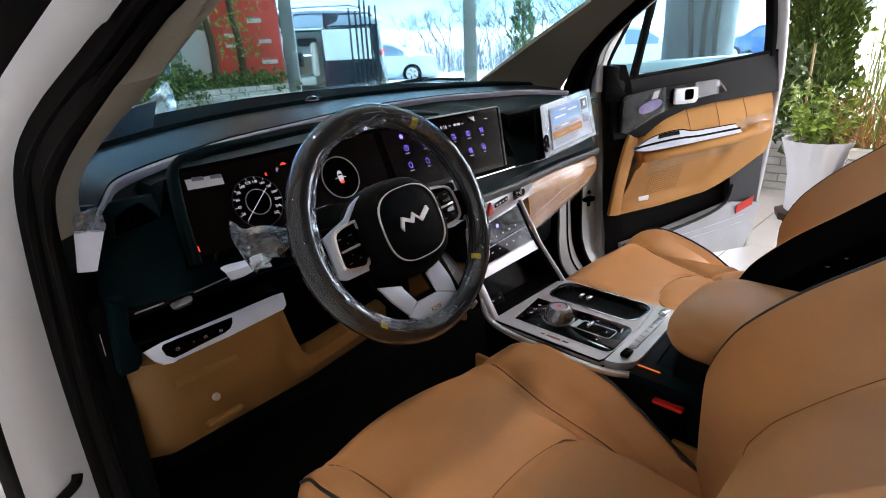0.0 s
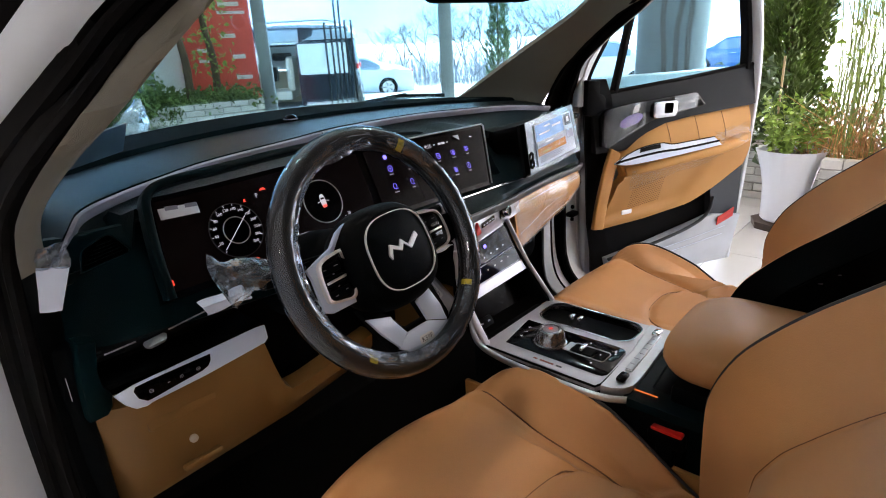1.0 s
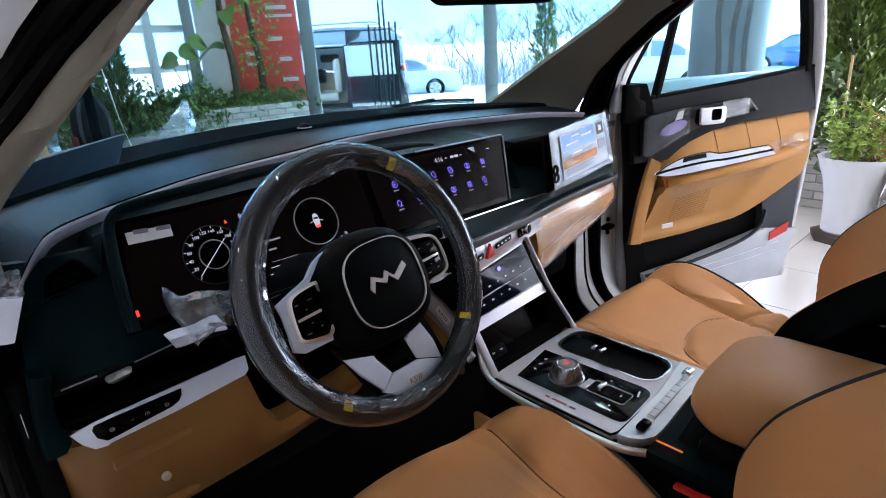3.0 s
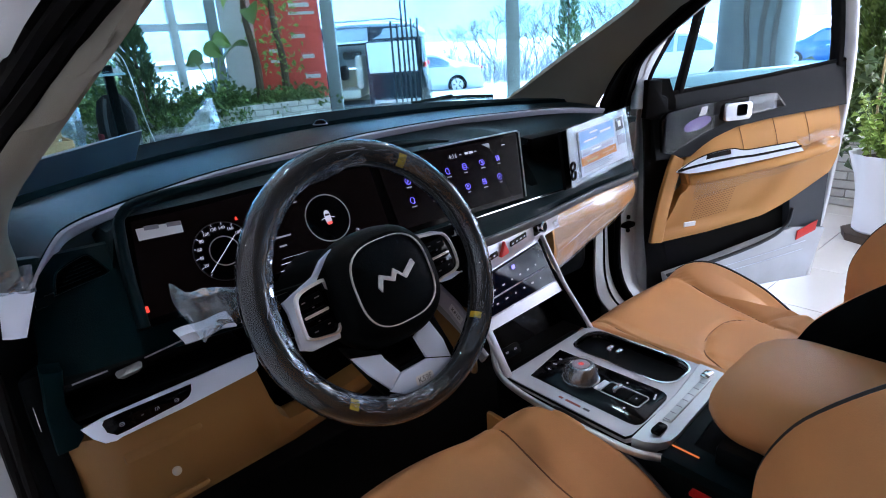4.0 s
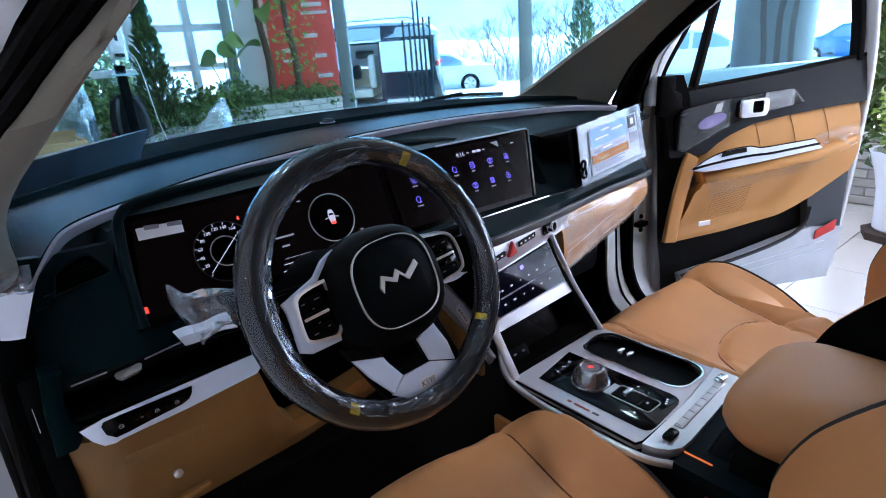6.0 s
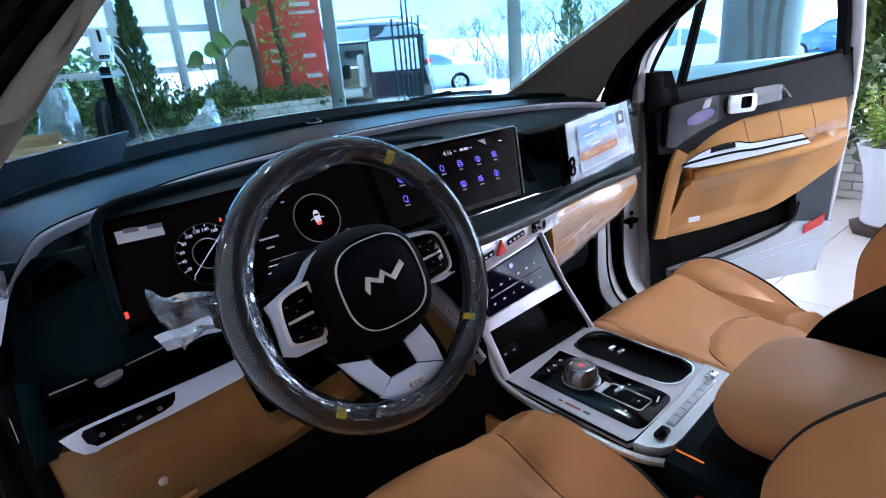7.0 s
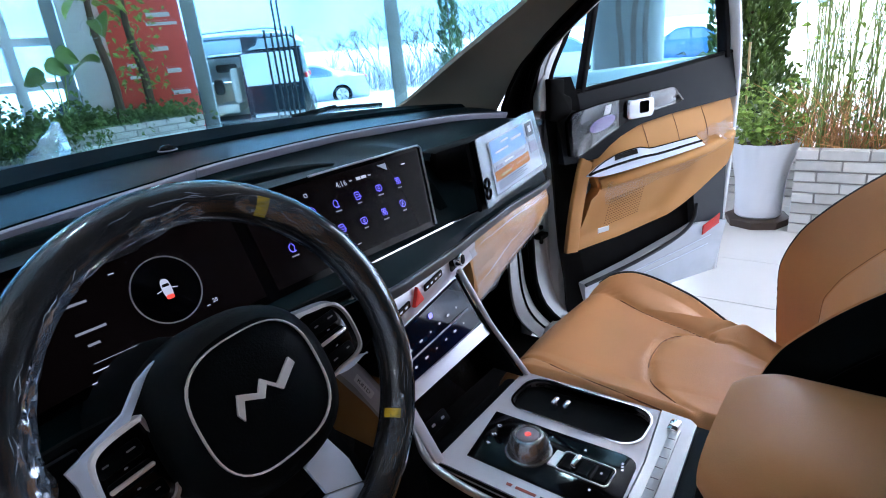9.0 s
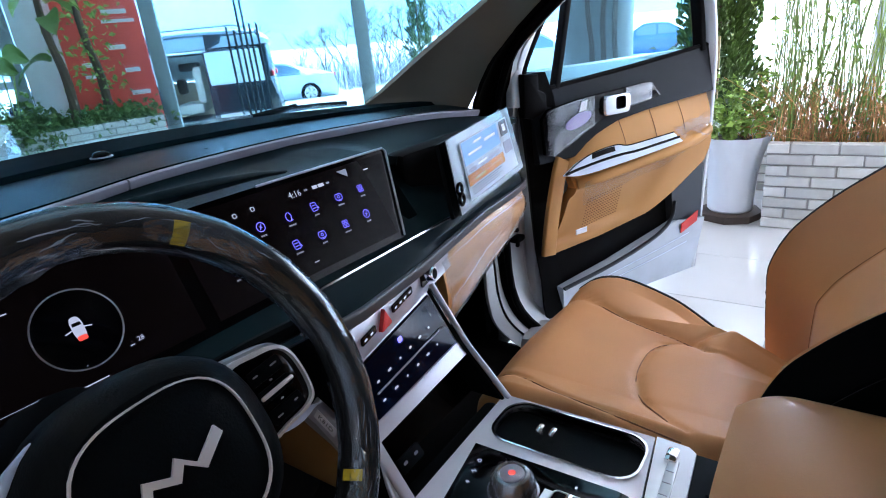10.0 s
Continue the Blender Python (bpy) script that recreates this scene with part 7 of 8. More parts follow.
# right-hand planter, pot, reeds
brick_wall("brick_planter", "low planter wall of whitewashed bricks with dark joints", (3.375, 0.0), (3.375, -2.6), 0.536, 0.067, 0.245, joint=0.009)
brick_wall("brick_planter", "low planter wall of whitewashed bricks behind the pot", (4.25, 2.4), (4.25, 0.05), 0.536, 0.067, 0.215)
solid("planter_soil", b_box((3.85, -1.3, 0.25), (0.8, 2.5, 0.44), 0.02), SOIL, "dark soil filling the planter", "soil", kind="structure")
pot = thing("plant_pot", "tall white fluted plant pot on a dark wooden base", "plant pot", (3.50, 0.20, 0))
rings = []
for z, r in ((0.055, 0.125), (0.07, 0.140), (0.15, 0.142), (0.30, 0.150), (0.42, 0.172), (0.53, 0.205), (0.56, 0.215), (0.555, 0.195), (0.50, 0.185)):
    k = max(0, (z - 0.30) / 0.26)
    rings.append([((r * (1 + 0.035 * k * math.cos(14 * a))) * math.cos(a) + 3.50, (r * (1 + 0.035 * k * math.cos(14 * a))) * math.sin(a) + 0.20, z) for a in np.linspace(0, 6.2832, 56, endpoint=False)])
part("pot_body", b_loft(rings), mat("white_glaze", (0.72, 0.74, 0.78), 0.3, var=0.05, scale=4, coat=0.3), pot, "white fluted pot")
part("wooden_base", b_loft([[(3.50 + r * math.cos(a), 0.20 + r * math.sin(a), z) for a in np.linspace(0, 6.2832, 8, endpoint=False)] for z, r in ((0.0, 0.19), (0.05, 0.20), (0.055, 0.19))]), mat("dark_wood", (0.06, 0.04, 0.03), 0.7, var=0.3, scale=12), pot, "dark wooden stand")
part("pot_soil", b_lathe([(0.185, 0.505), (0.18, 0.52), (0.01, 0.53)], 20, Matrix.Translation((3.50, 0.20, 0))), SOIL, pot)
herb = thing("potted_herb", "leafy bright green plant in the white pot", "plant", (3.50, 0.20, 0.52))
rng = random.Random(4)
stems = []
tips = []
for i in range(22):
    a, r = rng.uniform(0, 6.28), rng.uniform(0.02, 0.15)
    p0 = Vector((3.50 + r * math.cos(a), 0.20 + r * math.sin(a), 0.52))
    p1 = p0 + Vector((0.10 * math.cos(a) + rng.uniform(-0.05, 0.05), 0.10 * math.sin(a), rng.uniform(0.10, 0.42)))
    stems.append(b_tube([p0, p0.lerp(p1, 0.5) + Vector((0, 0, 0.02)), p1], 0.003, 5))
    tips.append((p0, p1))
for stem in stems:
    part("stem", stem, REED, herb)


def herb_at(r):
    p0, p1 = r.choice(tips)
    t = r.uniform(0.15, 1.05)
    return p0.lerp(p1, t), (r.uniform(-1, 1), r.uniform(-1, 1), r.uniform(-0.4, 0.5))


leaf_part("leaves", leaves(560, herb_at, 0.042, seed=3), LEAFY, herb, "bright green leaves")
big = thing("broad_leaf_shrub", "dark green broad-leaved shrub behind the pot", "plant", (3.85, 0.62, 0.0))
part("trunk", b_tube([(3.85, 0.62, 0.0), (3.84, 0.60, 0.5), (3.80, 0.58, 1.05)], 0.012, 6), BARK, big)
leaf_part("leaves", leaves(200, lambda r: ((3.82 + r.gauss(0, 0.09), 0.58 + r.gauss(0, 0.11), r.uniform(0.45, 1.12)), (r.uniform(-1, 1), r.uniform(-1, 1), r.uniform(-0.6, 0.4))), 0.095, seed=6, slim=0.28), LEAFD, big, "drooping dark leaves")
part("stake", b_tube([(3.72, 0.36, 0.5), (3.73, 0.37, 1.16)], 0.008, 6), mat("bamboo", (0.45, 0.33, 0.16), 0.6, var=0.2, scale=15), big, "bamboo stake")
rd = []
rng = random.Random(11)
for i in range(300):
    x, y = rng.uniform(3.45, 3.95), rng.uniform(-1.55, 0.06)
    h = rng.uniform(0.9, 2.1)
    lx, ly = rng.gauss(0, 0.16), rng.gauss(-0.04, 0.22)
    rd.append(b_tube([(x, y, 0.46), (x + lx * 0.35, y + ly * 0.35, 0.46 + h * 0.5), (x + lx, y + ly, 0.46 + h)], [rng.uniform(0.0025, 0.006), 0.0032, 0.0015], 4))
reeds = thing("reed_clump", "clump of tall thin green reeds in the planter", "plant", (3.7, -0.5, 0.47))
part("reeds", join(*rd), REED, reeds, "thin upright green reeds")
leaf_part("leaves", leaves(260, lambda r: ((r.uniform(3.45, 3.9), r.uniform(-1.2, 0.1), 0.55 + abs(r.gauss(0, 0.40))), (r.uniform(-1, 1), r.uniform(-1, 1), r.uniform(0, 1))), 0.060, seed=8, slim=0.3), LEAFY, reeds, "scattered bright leaves")
dr = []
for i in range(700):
    x, y = rng.uniform(3.42, 3.95), rng.uniform(-1.5, 0.10)
    h = rng.uniform(0.12, 0.46)
    dr.append(b_tube([(x, y, 0.46), (x + rng.gauss(0, 0.05), y + rng.gauss(0, 0.06), 0.46 + h * 0.6), (x + rng.gauss(0, 0.10), y + rng.gauss(0, 0.12), 0.46 + h)], [0.0035, 0.003, 0.0015], 3))
st = solid("dry_grass", join(*dr), STRAW, "matted dry orange-brown grass at the planter edge", "dry grass", kind="stuff")


def conifer(name, x, y, z0, h, r, seed, lab, green=None):
    t = thing(name, lab, "tree", (x, y, z0))
    part("trunk", b_tube([(x, y, z0), (x, y, z0 + h * 0.95)], [0.03, 0.008], 6), BARK, t)

    def pl(rg):
        k = rg.random() ** 0.8
        a = rg.uniform(0, 6.283)
        rr = r * (1 - k) ** (0.9 if z0 > 0 else 0.6) * (0.55 + 0.5 * rg.random()) * (1 + 0.28 * math.sin(5 * a + 9 * k) + 0.2 * math.sin(23 * k + 2 * a))
        return (x + rr * math.cos(a), y + rr * math.sin(a), z0 + 0.1 + (h - 0.1) * k), (math.cos(a) * 0.6, math.sin(a) * 0.6, 1)

    leaf_part("crown", leaves(1500 if z0 > 0 else 2600 if z0 else 15000, pl, (0.085 if z0 else 0.065) * max(1, r / 0.3), seed=seed, slim=0.2 if z0 else 0.3), green or LEAFD, t, "dense dark green scale foliage")
    return t


conifer("conifer", 4.75, 0.55, 0.0, 2.9, 0.30, 21, "tall olive green columnar conifer", LEAF)
conifer("conifer", 7.1, 5.3, -0.17, 3.2, 0.22, 22, "narrow dark green conifer outside the glass")
conifer("conifer", 0.82, 5.9, 0.5, 1.5, 0.25, 23, "small bushy green conifer in the planter")

# left-hand planter with ivy, young trees, red sign
brick_wall("brick_planter", "raised planter wall of whitewashed bricks with ivy on top", (-1.2, 6.05), (2.86, 5.76), 0.871, 0.067, 0.215)
solid("planter_soil", b_box((0.9, 6.45, 0.42), (4.1, 0.75, 0.80), 0.02, 2, None), SOIL, "dark soil filling the raised planter", "soil", kind="structure")
iv = leaves(9500, lambda r: ((lambda x: (x, 6.32 + r.gauss(0, 0.22) - 0.07 * (x - 0.9), 0.80 + abs(r.gauss(0, 0.13)) * (1.15 if x < 1.9 else 0.7) + (0 if r.random() < 0.8 or x > 2.3 else -0.35 * r.random())))(r.uniform(-1.2, 2.95)), (r.uniform(-1, 1), r.uniform(-1, 0.6), r.uniform(-0.5, 0.8))), 0.058, seed=31, slim=0.4)
leaf_stuff("ivy", iv, LEAF, "thick green ivy spilling over the raised planter", "ivy")
hedge = leaves(5200, lambda r: ((r.uniform(-1.6, 1.75), 10.4 + r.gauss(0, 0.25), -0.1 + 1.85 * r.random() ** 0.8 * (0.85 + 0.15 * math.sin(7 * r.random()))), (r.uniform(-1, 1), r.uniform(-1, 1), r.uniform(-0.3, 1))), 0.16, seed=35, slim=0.35)
leaf_stuff("hedge", hedge, LEAFD, "dark evergreen hedge outside the window bay", "hedge")
drape = leaves(6500, lambda r: ((lambda x: (x, 5.93 - 0.07 * (x - 0.9) - abs(r.gauss(0, 0.05)), 0.90 - abs(r.gauss(0, 0.30))))(r.triangular(-1.2, 1.95, 1.3)), (r.uniform(-1, 1), r.uniform(-1, 0), r.uniform(-1, 0.2))), 0.058, seed=32, slim=0.4)
leaf_stuff("ivy", drape, LEAF, "green ivy hanging over the planter wall", "ivy")


def young_tree(x, y, seed, lab, big_leaf):
    t = thing("indoor_tree", lab, "tree", (x, y, 0.8))
    pts = [(x, y, 0.75), (x + 0.03, y, 1.3), (x - 0.02, y + 0.02, 1.9), (x + 0.04, y, 2.7)]
    part("trunk", b_tube(spline(pts, 16), [0.055 - 0.002 * i for i in range(16)], 8), BARK, t, "slim brown trunk")
    if big_leaf:
        for i, (a, zz) in enumerate(((4.6, 1.90), (0.4, 2.05), (3.2, 1.50), (5.4, 2.15), (1.6, 2.3), (3.8, 2.1), (4.9, 2.25))):
            d = Vector((math.cos(a), math.sin(a) * 0.6, 0))
            rows = []
            for k in np.linspace(0, 1, 9):
                w = 0.12 * math.sin(math.pi * min(1, 0.08 + k * 0.92)) ** 0.7
                c = Vector((x, y, zz)) + d * (0.06 + 0.36 * k) + Vector((0, 0, 0.22 * k - 0.42 * k * k))
                sd = Vector((-d.y, d.x, 0.3)).normalized()
                rows.append([c + sd * w + Vector((0, 0, 0.03)), c, c - sd * w + Vector((0, 0, 0.03))])
            part("leaf", b_sheet(rows, 0.003), LEAFY if i % 2 else LEAF, t, "broad arching leaf")
    else:
        leaf_part("leaves", leaves(330, lambda r: ((x + r.gauss(0, 0.15), y + r.gauss(0, 0.12), r.uniform(1.15, 2.7)), (r.uniform(-1, 1), r.uniform(-1, 1), r.uniform(-0.7, 0.3))), 0.075, seed=seed, slim=0.3), LEAFY, t, "hanging green leaves")
    return t


young_tree(2.24, 6.32, 41, "young tree with broad banana-like leaves", True)
young_tree(2.57, 6.28, 42, "young tree hung with climbing leaves", False)
sp_ = thing("broad_leaf_plant", "small plant with broad leaves above the ivy", "plant", (1.66, 6.2, 0.8))
part("stems", join(*[b_tube([(1.66, 6.2, 0.8), (1.66 + 0.5 * dx, 6.2, 1.2), (1.66 + dx, 6.2, zz)], 0.008, 5) for dx, zz in ((-0.16, 1.40), (0.02, 1.48), (0.14, 1.58))]), REED, sp_)
for dx, zz, tilt in ((-0.16, 1.40, -0.5), (0.02, 1.48, 0.1), (0.14, 1.58, 0.5)):
    rows = []
    for k in np.linspace(0, 1, 8):
        w_ = 0.09 * math.sin(math.pi * min(1, 0.1 + 0.9 * k)) ** 0.7
        c = Vector((1.66 + dx + (0.2 * k - 0.08) * (1 if tilt > 0 else -1), 6.18, zz + 0.10 * k - 0.16 * k * k))
        rows.append([c + Vector((0, -0.03, w_)), c, c - Vector((0, 0.02, w_))])
    part("leaf", b_sheet(rows, 0.003), LEAF, sp_, "broad round leaf")
sign = thing("red_sign", "tall red panel with rows of white print", "sign", pose(2.97, 6.76, 0, 0, 0, -28))
part("panel", b_box((0, 0, 1.75), (0.86, 0.03, 3.5), 0.004), mat("red_vinyl", (0.80, 0.09, 0.06), 0.4, var=0.05, scale=3), sign, local=True)
for i, (z, w, x) in enumerate(((2.5, 0.30, 0.1), (2.28, 0.34, 0.15), (2.0, 0.26, 0.18), (1.90, 0.34, 0.2), (1.62, 0.18, 0.12), (1.45, 0.16, -0.2), (1.32, 0.12, -0.22), (1.36, 0.16, 0.22), (1.10, 0.20, 0.25), (2.7, 0.3, 0.1), (2.9, 0.34, 0.1))):
    part("print_bar", b_box((x, -0.018, z), (w, 0.004, 0.05 if i % 3 else 0.035)), PAPER, sign, local=True)
# clutter by the window bay
sd = thing("dispenser_stand", "white sanitiser dispenser on a black stand", "dispenser", (-0.05, 3.1, 0))
part("pole", b_box((-0.05, 3.1, 0.68), (0.05, 0.04, 1.36), 0.006), DARKER, sd)
part("foot", b_box((-0.05, 3.1, 0.015), (0.30, 0.30, 0.03), 0.01), DARKER, sd)
part("body", b_box((-0.05, 3.06, 1.475), (0.085, 0.07, 0.17), 0.015, 3), mat("white_abs", (0.75, 0.77, 0.80), 0.35, var=0.03, scale=5), sd, "white dispenser body")
part("slot", b_box((-0.05, 3.022, 1.515), (0.016, 0.006, 0.06), 0.002, 1), RUBBER, sd)
part("outlet", b_box((-0.05, 3.022, 1.410), (0.05, 0.008, 0.02), 0.002, 1), RUBBER, sd)
part("tray", b_box((-0.05, 3.02, 1.31), (0.12, 0.10, 0.012), 0.004), mat("pale_blue_plastic", (0.35, 0.60, 0.70), 0.35, var=0.05, scale=8), sd)
bx = thing("cardboard_box", "open brown cardboard box on the table", "box", (-0.55, 3.2, 0.72))
for s_, c_ in (((0.42, 0.012, 0.26), (-0.52, 3.05, 0.86)), ((0.42, 0.012, 0.30), (-0.52, 3.36, 0.88)), ((0.012, 0.30, 0.26), (-0.73, 3.2, 0.86)), ((0.012, 0.30, 0.26), (-0.31, 3.2, 0.86)), ((0.42, 0.30, 0.012), (-0.52, 3.2, 0.735))):
    part("side", b_box(c_, s_, 0.003, 1), mat("cardboard", (0.46, 0.30, 0.15), 0.8, var=0.1, scale=6), bx)
tb = thing("table", "grey-topped table carrying boxes", "table", (-0.7, 3.2, 0))
part("tabletop", b_box((-0.7, 3.2, 0.71), (1.2, 0.6, 0.03), 0.006), GREYTRIM, tb)
for sx in (-1, 1):
    for sy in (-1, 1):
        part("leg", b_box((-0.7 + 0.55 * sx, 3.2 + 0.26 * sy, 0.347), (0.04, 0.04, 0.695), 0.004), DARKER, tb)
part("cord", b_tube(spline([(0.0, 3.10, 1.44), (0.06, 3.14, 1.36), (0.10, 3.16, 1.05), (0.14, 3.18, 0.86), (0.16, 3.18, 0.66)], 20), 0.0022, 5), PAPER, sd, "thin pale power cord")
ruck = thing("rucksack", "black fabric rucksack hanging on the dispenser stand", "bag", (-0.02, 3.25, 0.80))
CLOTH = mat("black_fabric", (0.012, 0.013, 0.016), 0.8, spec=0.2, var=0.3, scale=14, bump=0.5, bscale=120)
part("body", b_loft([[(-0.03 + x * k, 3.25 + y * k, z_) for x, y in squircle(0.22, 0.14, 2.6, 24)] for z_, k in ((0.80, 0.80), (0.83, 0.98), (0.95, 1.0), (1.08, 0.94), (1.17, 0.74), (1.20, 0.40))]), CLOTH, ruck)
for dx in (-0.05, 0.045):
    part("strap", b_sweep(rrect(0.018, 0.005, 0.002, 2), spline([(-0.03 + dx, 3.19, 1.18), (-0.03 + 1.5 * dx, 3.15, 1.10), (-0.03 + 1.6 * dx, 3.155, 0.98), (-0.03 + dx, 3.175, 0.86)], 14), (0, -1, 0.1)), mat("grey_webbing", (0.05, 0.055, 0.06), 0.7, var=0.1, scale=30), ruck, "grey webbing strap")
part("side_pocket", b_box((-0.135, 3.24, 0.93), (0.02, 0.09, 0.12), 0.008), mat("dark_red_fabric", (0.20, 0.015, 0.03), 0.8, var=0.2, scale=20), ruck, "dark red side pocket")
wrap = thing("plastic_bag", "crumpled pale plastic bag standing on the table", "bag", (-0.30, 3.40, 0.725))
rng = random.Random(9)
part("bag_film", b_loft([[(-0.29 + (0.13 * (1 - 0.6 * k) + 0.02) * math.cos(a) * (1 + 0.25 * rng.uniform(-1, 1)), 3.42 + 0.10 * (1 - 0.6 * k) * math.sin(a) * (1 + 0.2 * rng.uniform(-1, 1)), 0.73 + 0.54 * k) for a in np.linspace(0, 6.283, 16, endpoint=False)] for k in np.linspace(0, 1, 9)]), clear_mat("pale_bag_film", (0.72, 0.84, 0.90), 0.25, 1.4, wrinkle=0.8, wscale=8, base=0.25), wrap, angle=10)
bag = thing("plastic_bag", "crumpled clear plastic bag on the ivy", "bag", (0.95, 5.2, 0.75))
rng = random.Random(2)
part("bag_film", b_loft([[(1.06 + (0.17 * (1 - k) + 0.03) * math.cos(a) * (1 + 0.25 * rng.uniform(-1, 1)) + 0.16 * k, 5.2 + 0.12 * (1 - 0.7 * k) * math.sin(a) * (1 + 0.2 * rng.uniform(-1, 1)), 0.68 + 0.34 * k) for a in np.linspace(0, 6.283, 14, endpoint=False)] for k in np.linspace(0, 1, 7)]), clear_mat("bag_film", (0.75, 0.82, 0.85), 0.2, 1.6, wrinkle=0.8, wscale=6, base=0.35), bag, angle=10)
part("sack", b_box((0.9, 5.25, 0.36), (0.5, 0.4, 0.72), 0.06, 3), mat("black_sack", (0.015, 0.015, 0.016), 0.6, var=0.2, scale=8), bag)
# steel column by the right-hand glass; dark strips stand for wavy reflections in it
col = thing("column", "round dark steel column with reflections laid on as black strips", "column", (5.24, 1.74, 0), kind="structure")
part("shaft", b_lathe([(0.34, 0), (0.34, 3.58)], 28, Matrix.Translation((5.24, 1.74, 0))), mat("dark_column_steel", (0.085, 0.11, 0.13), 0.45, spec=0.1, var=0.15, scale=3), col)
for i, a in enumerate((-2.95, -2.62, -2.36)):
    rows = []
    for z in np.linspace(0.3, 2.9, 20):
        q = a + 0.07 * math.sin(3.4 * z + 1.7 * i) + 0.05 * math.sin(7 * z + i)
        rows.append([(5.24 + 0.352 * math.cos(q + d), 1.74 + 0.352 * math.sin(q + d), z) for d in (-0.07, 0, 0.07)])
    part("cloth_strip", b_sheet(rows, 0.004), mat("dark_reflection", (0.006, 0.007, 0.009), 0.8, var=0.3, scale=8), col, "dark strip painted as a reflection in the column")
# tall bar handles of the glass door
for i, (d, z0, z1) in enumerate(((0.30, 0.1, 3.4), (0.36, 0.1, 3.4), (0.155, 0.45, 1.72), (0.235, 0.45, 1.68), (0.42, 0.45, 1.74), (0.50, 0.45, 1.74))):
    k = 0.255 + d / 2.4
    x, y = PL[0] + (PR[0] - PL[0]) * k, PL[1] + (PR[1] - PL[1]) * k
    bm = b_tube([(x, y - 0.06, z0), (x, y - 0.06, z1)], 0.014, 8)
    solid("door_bar", bm, mat("dark_bar", (0.05, 0.06, 0.07), 0.35, metal=0.6, var=0.1, scale=8), "dark upright bar handle on the glass door", "door handle", "glass door bars")


# opaque pale colour stands for bright sky reflected in the van's windows
PALEGLASS = mat("sky_painted_glass", (0.70, 0.78, 0.82), 0.3, metal=0.0, var=0.05, scale=2)


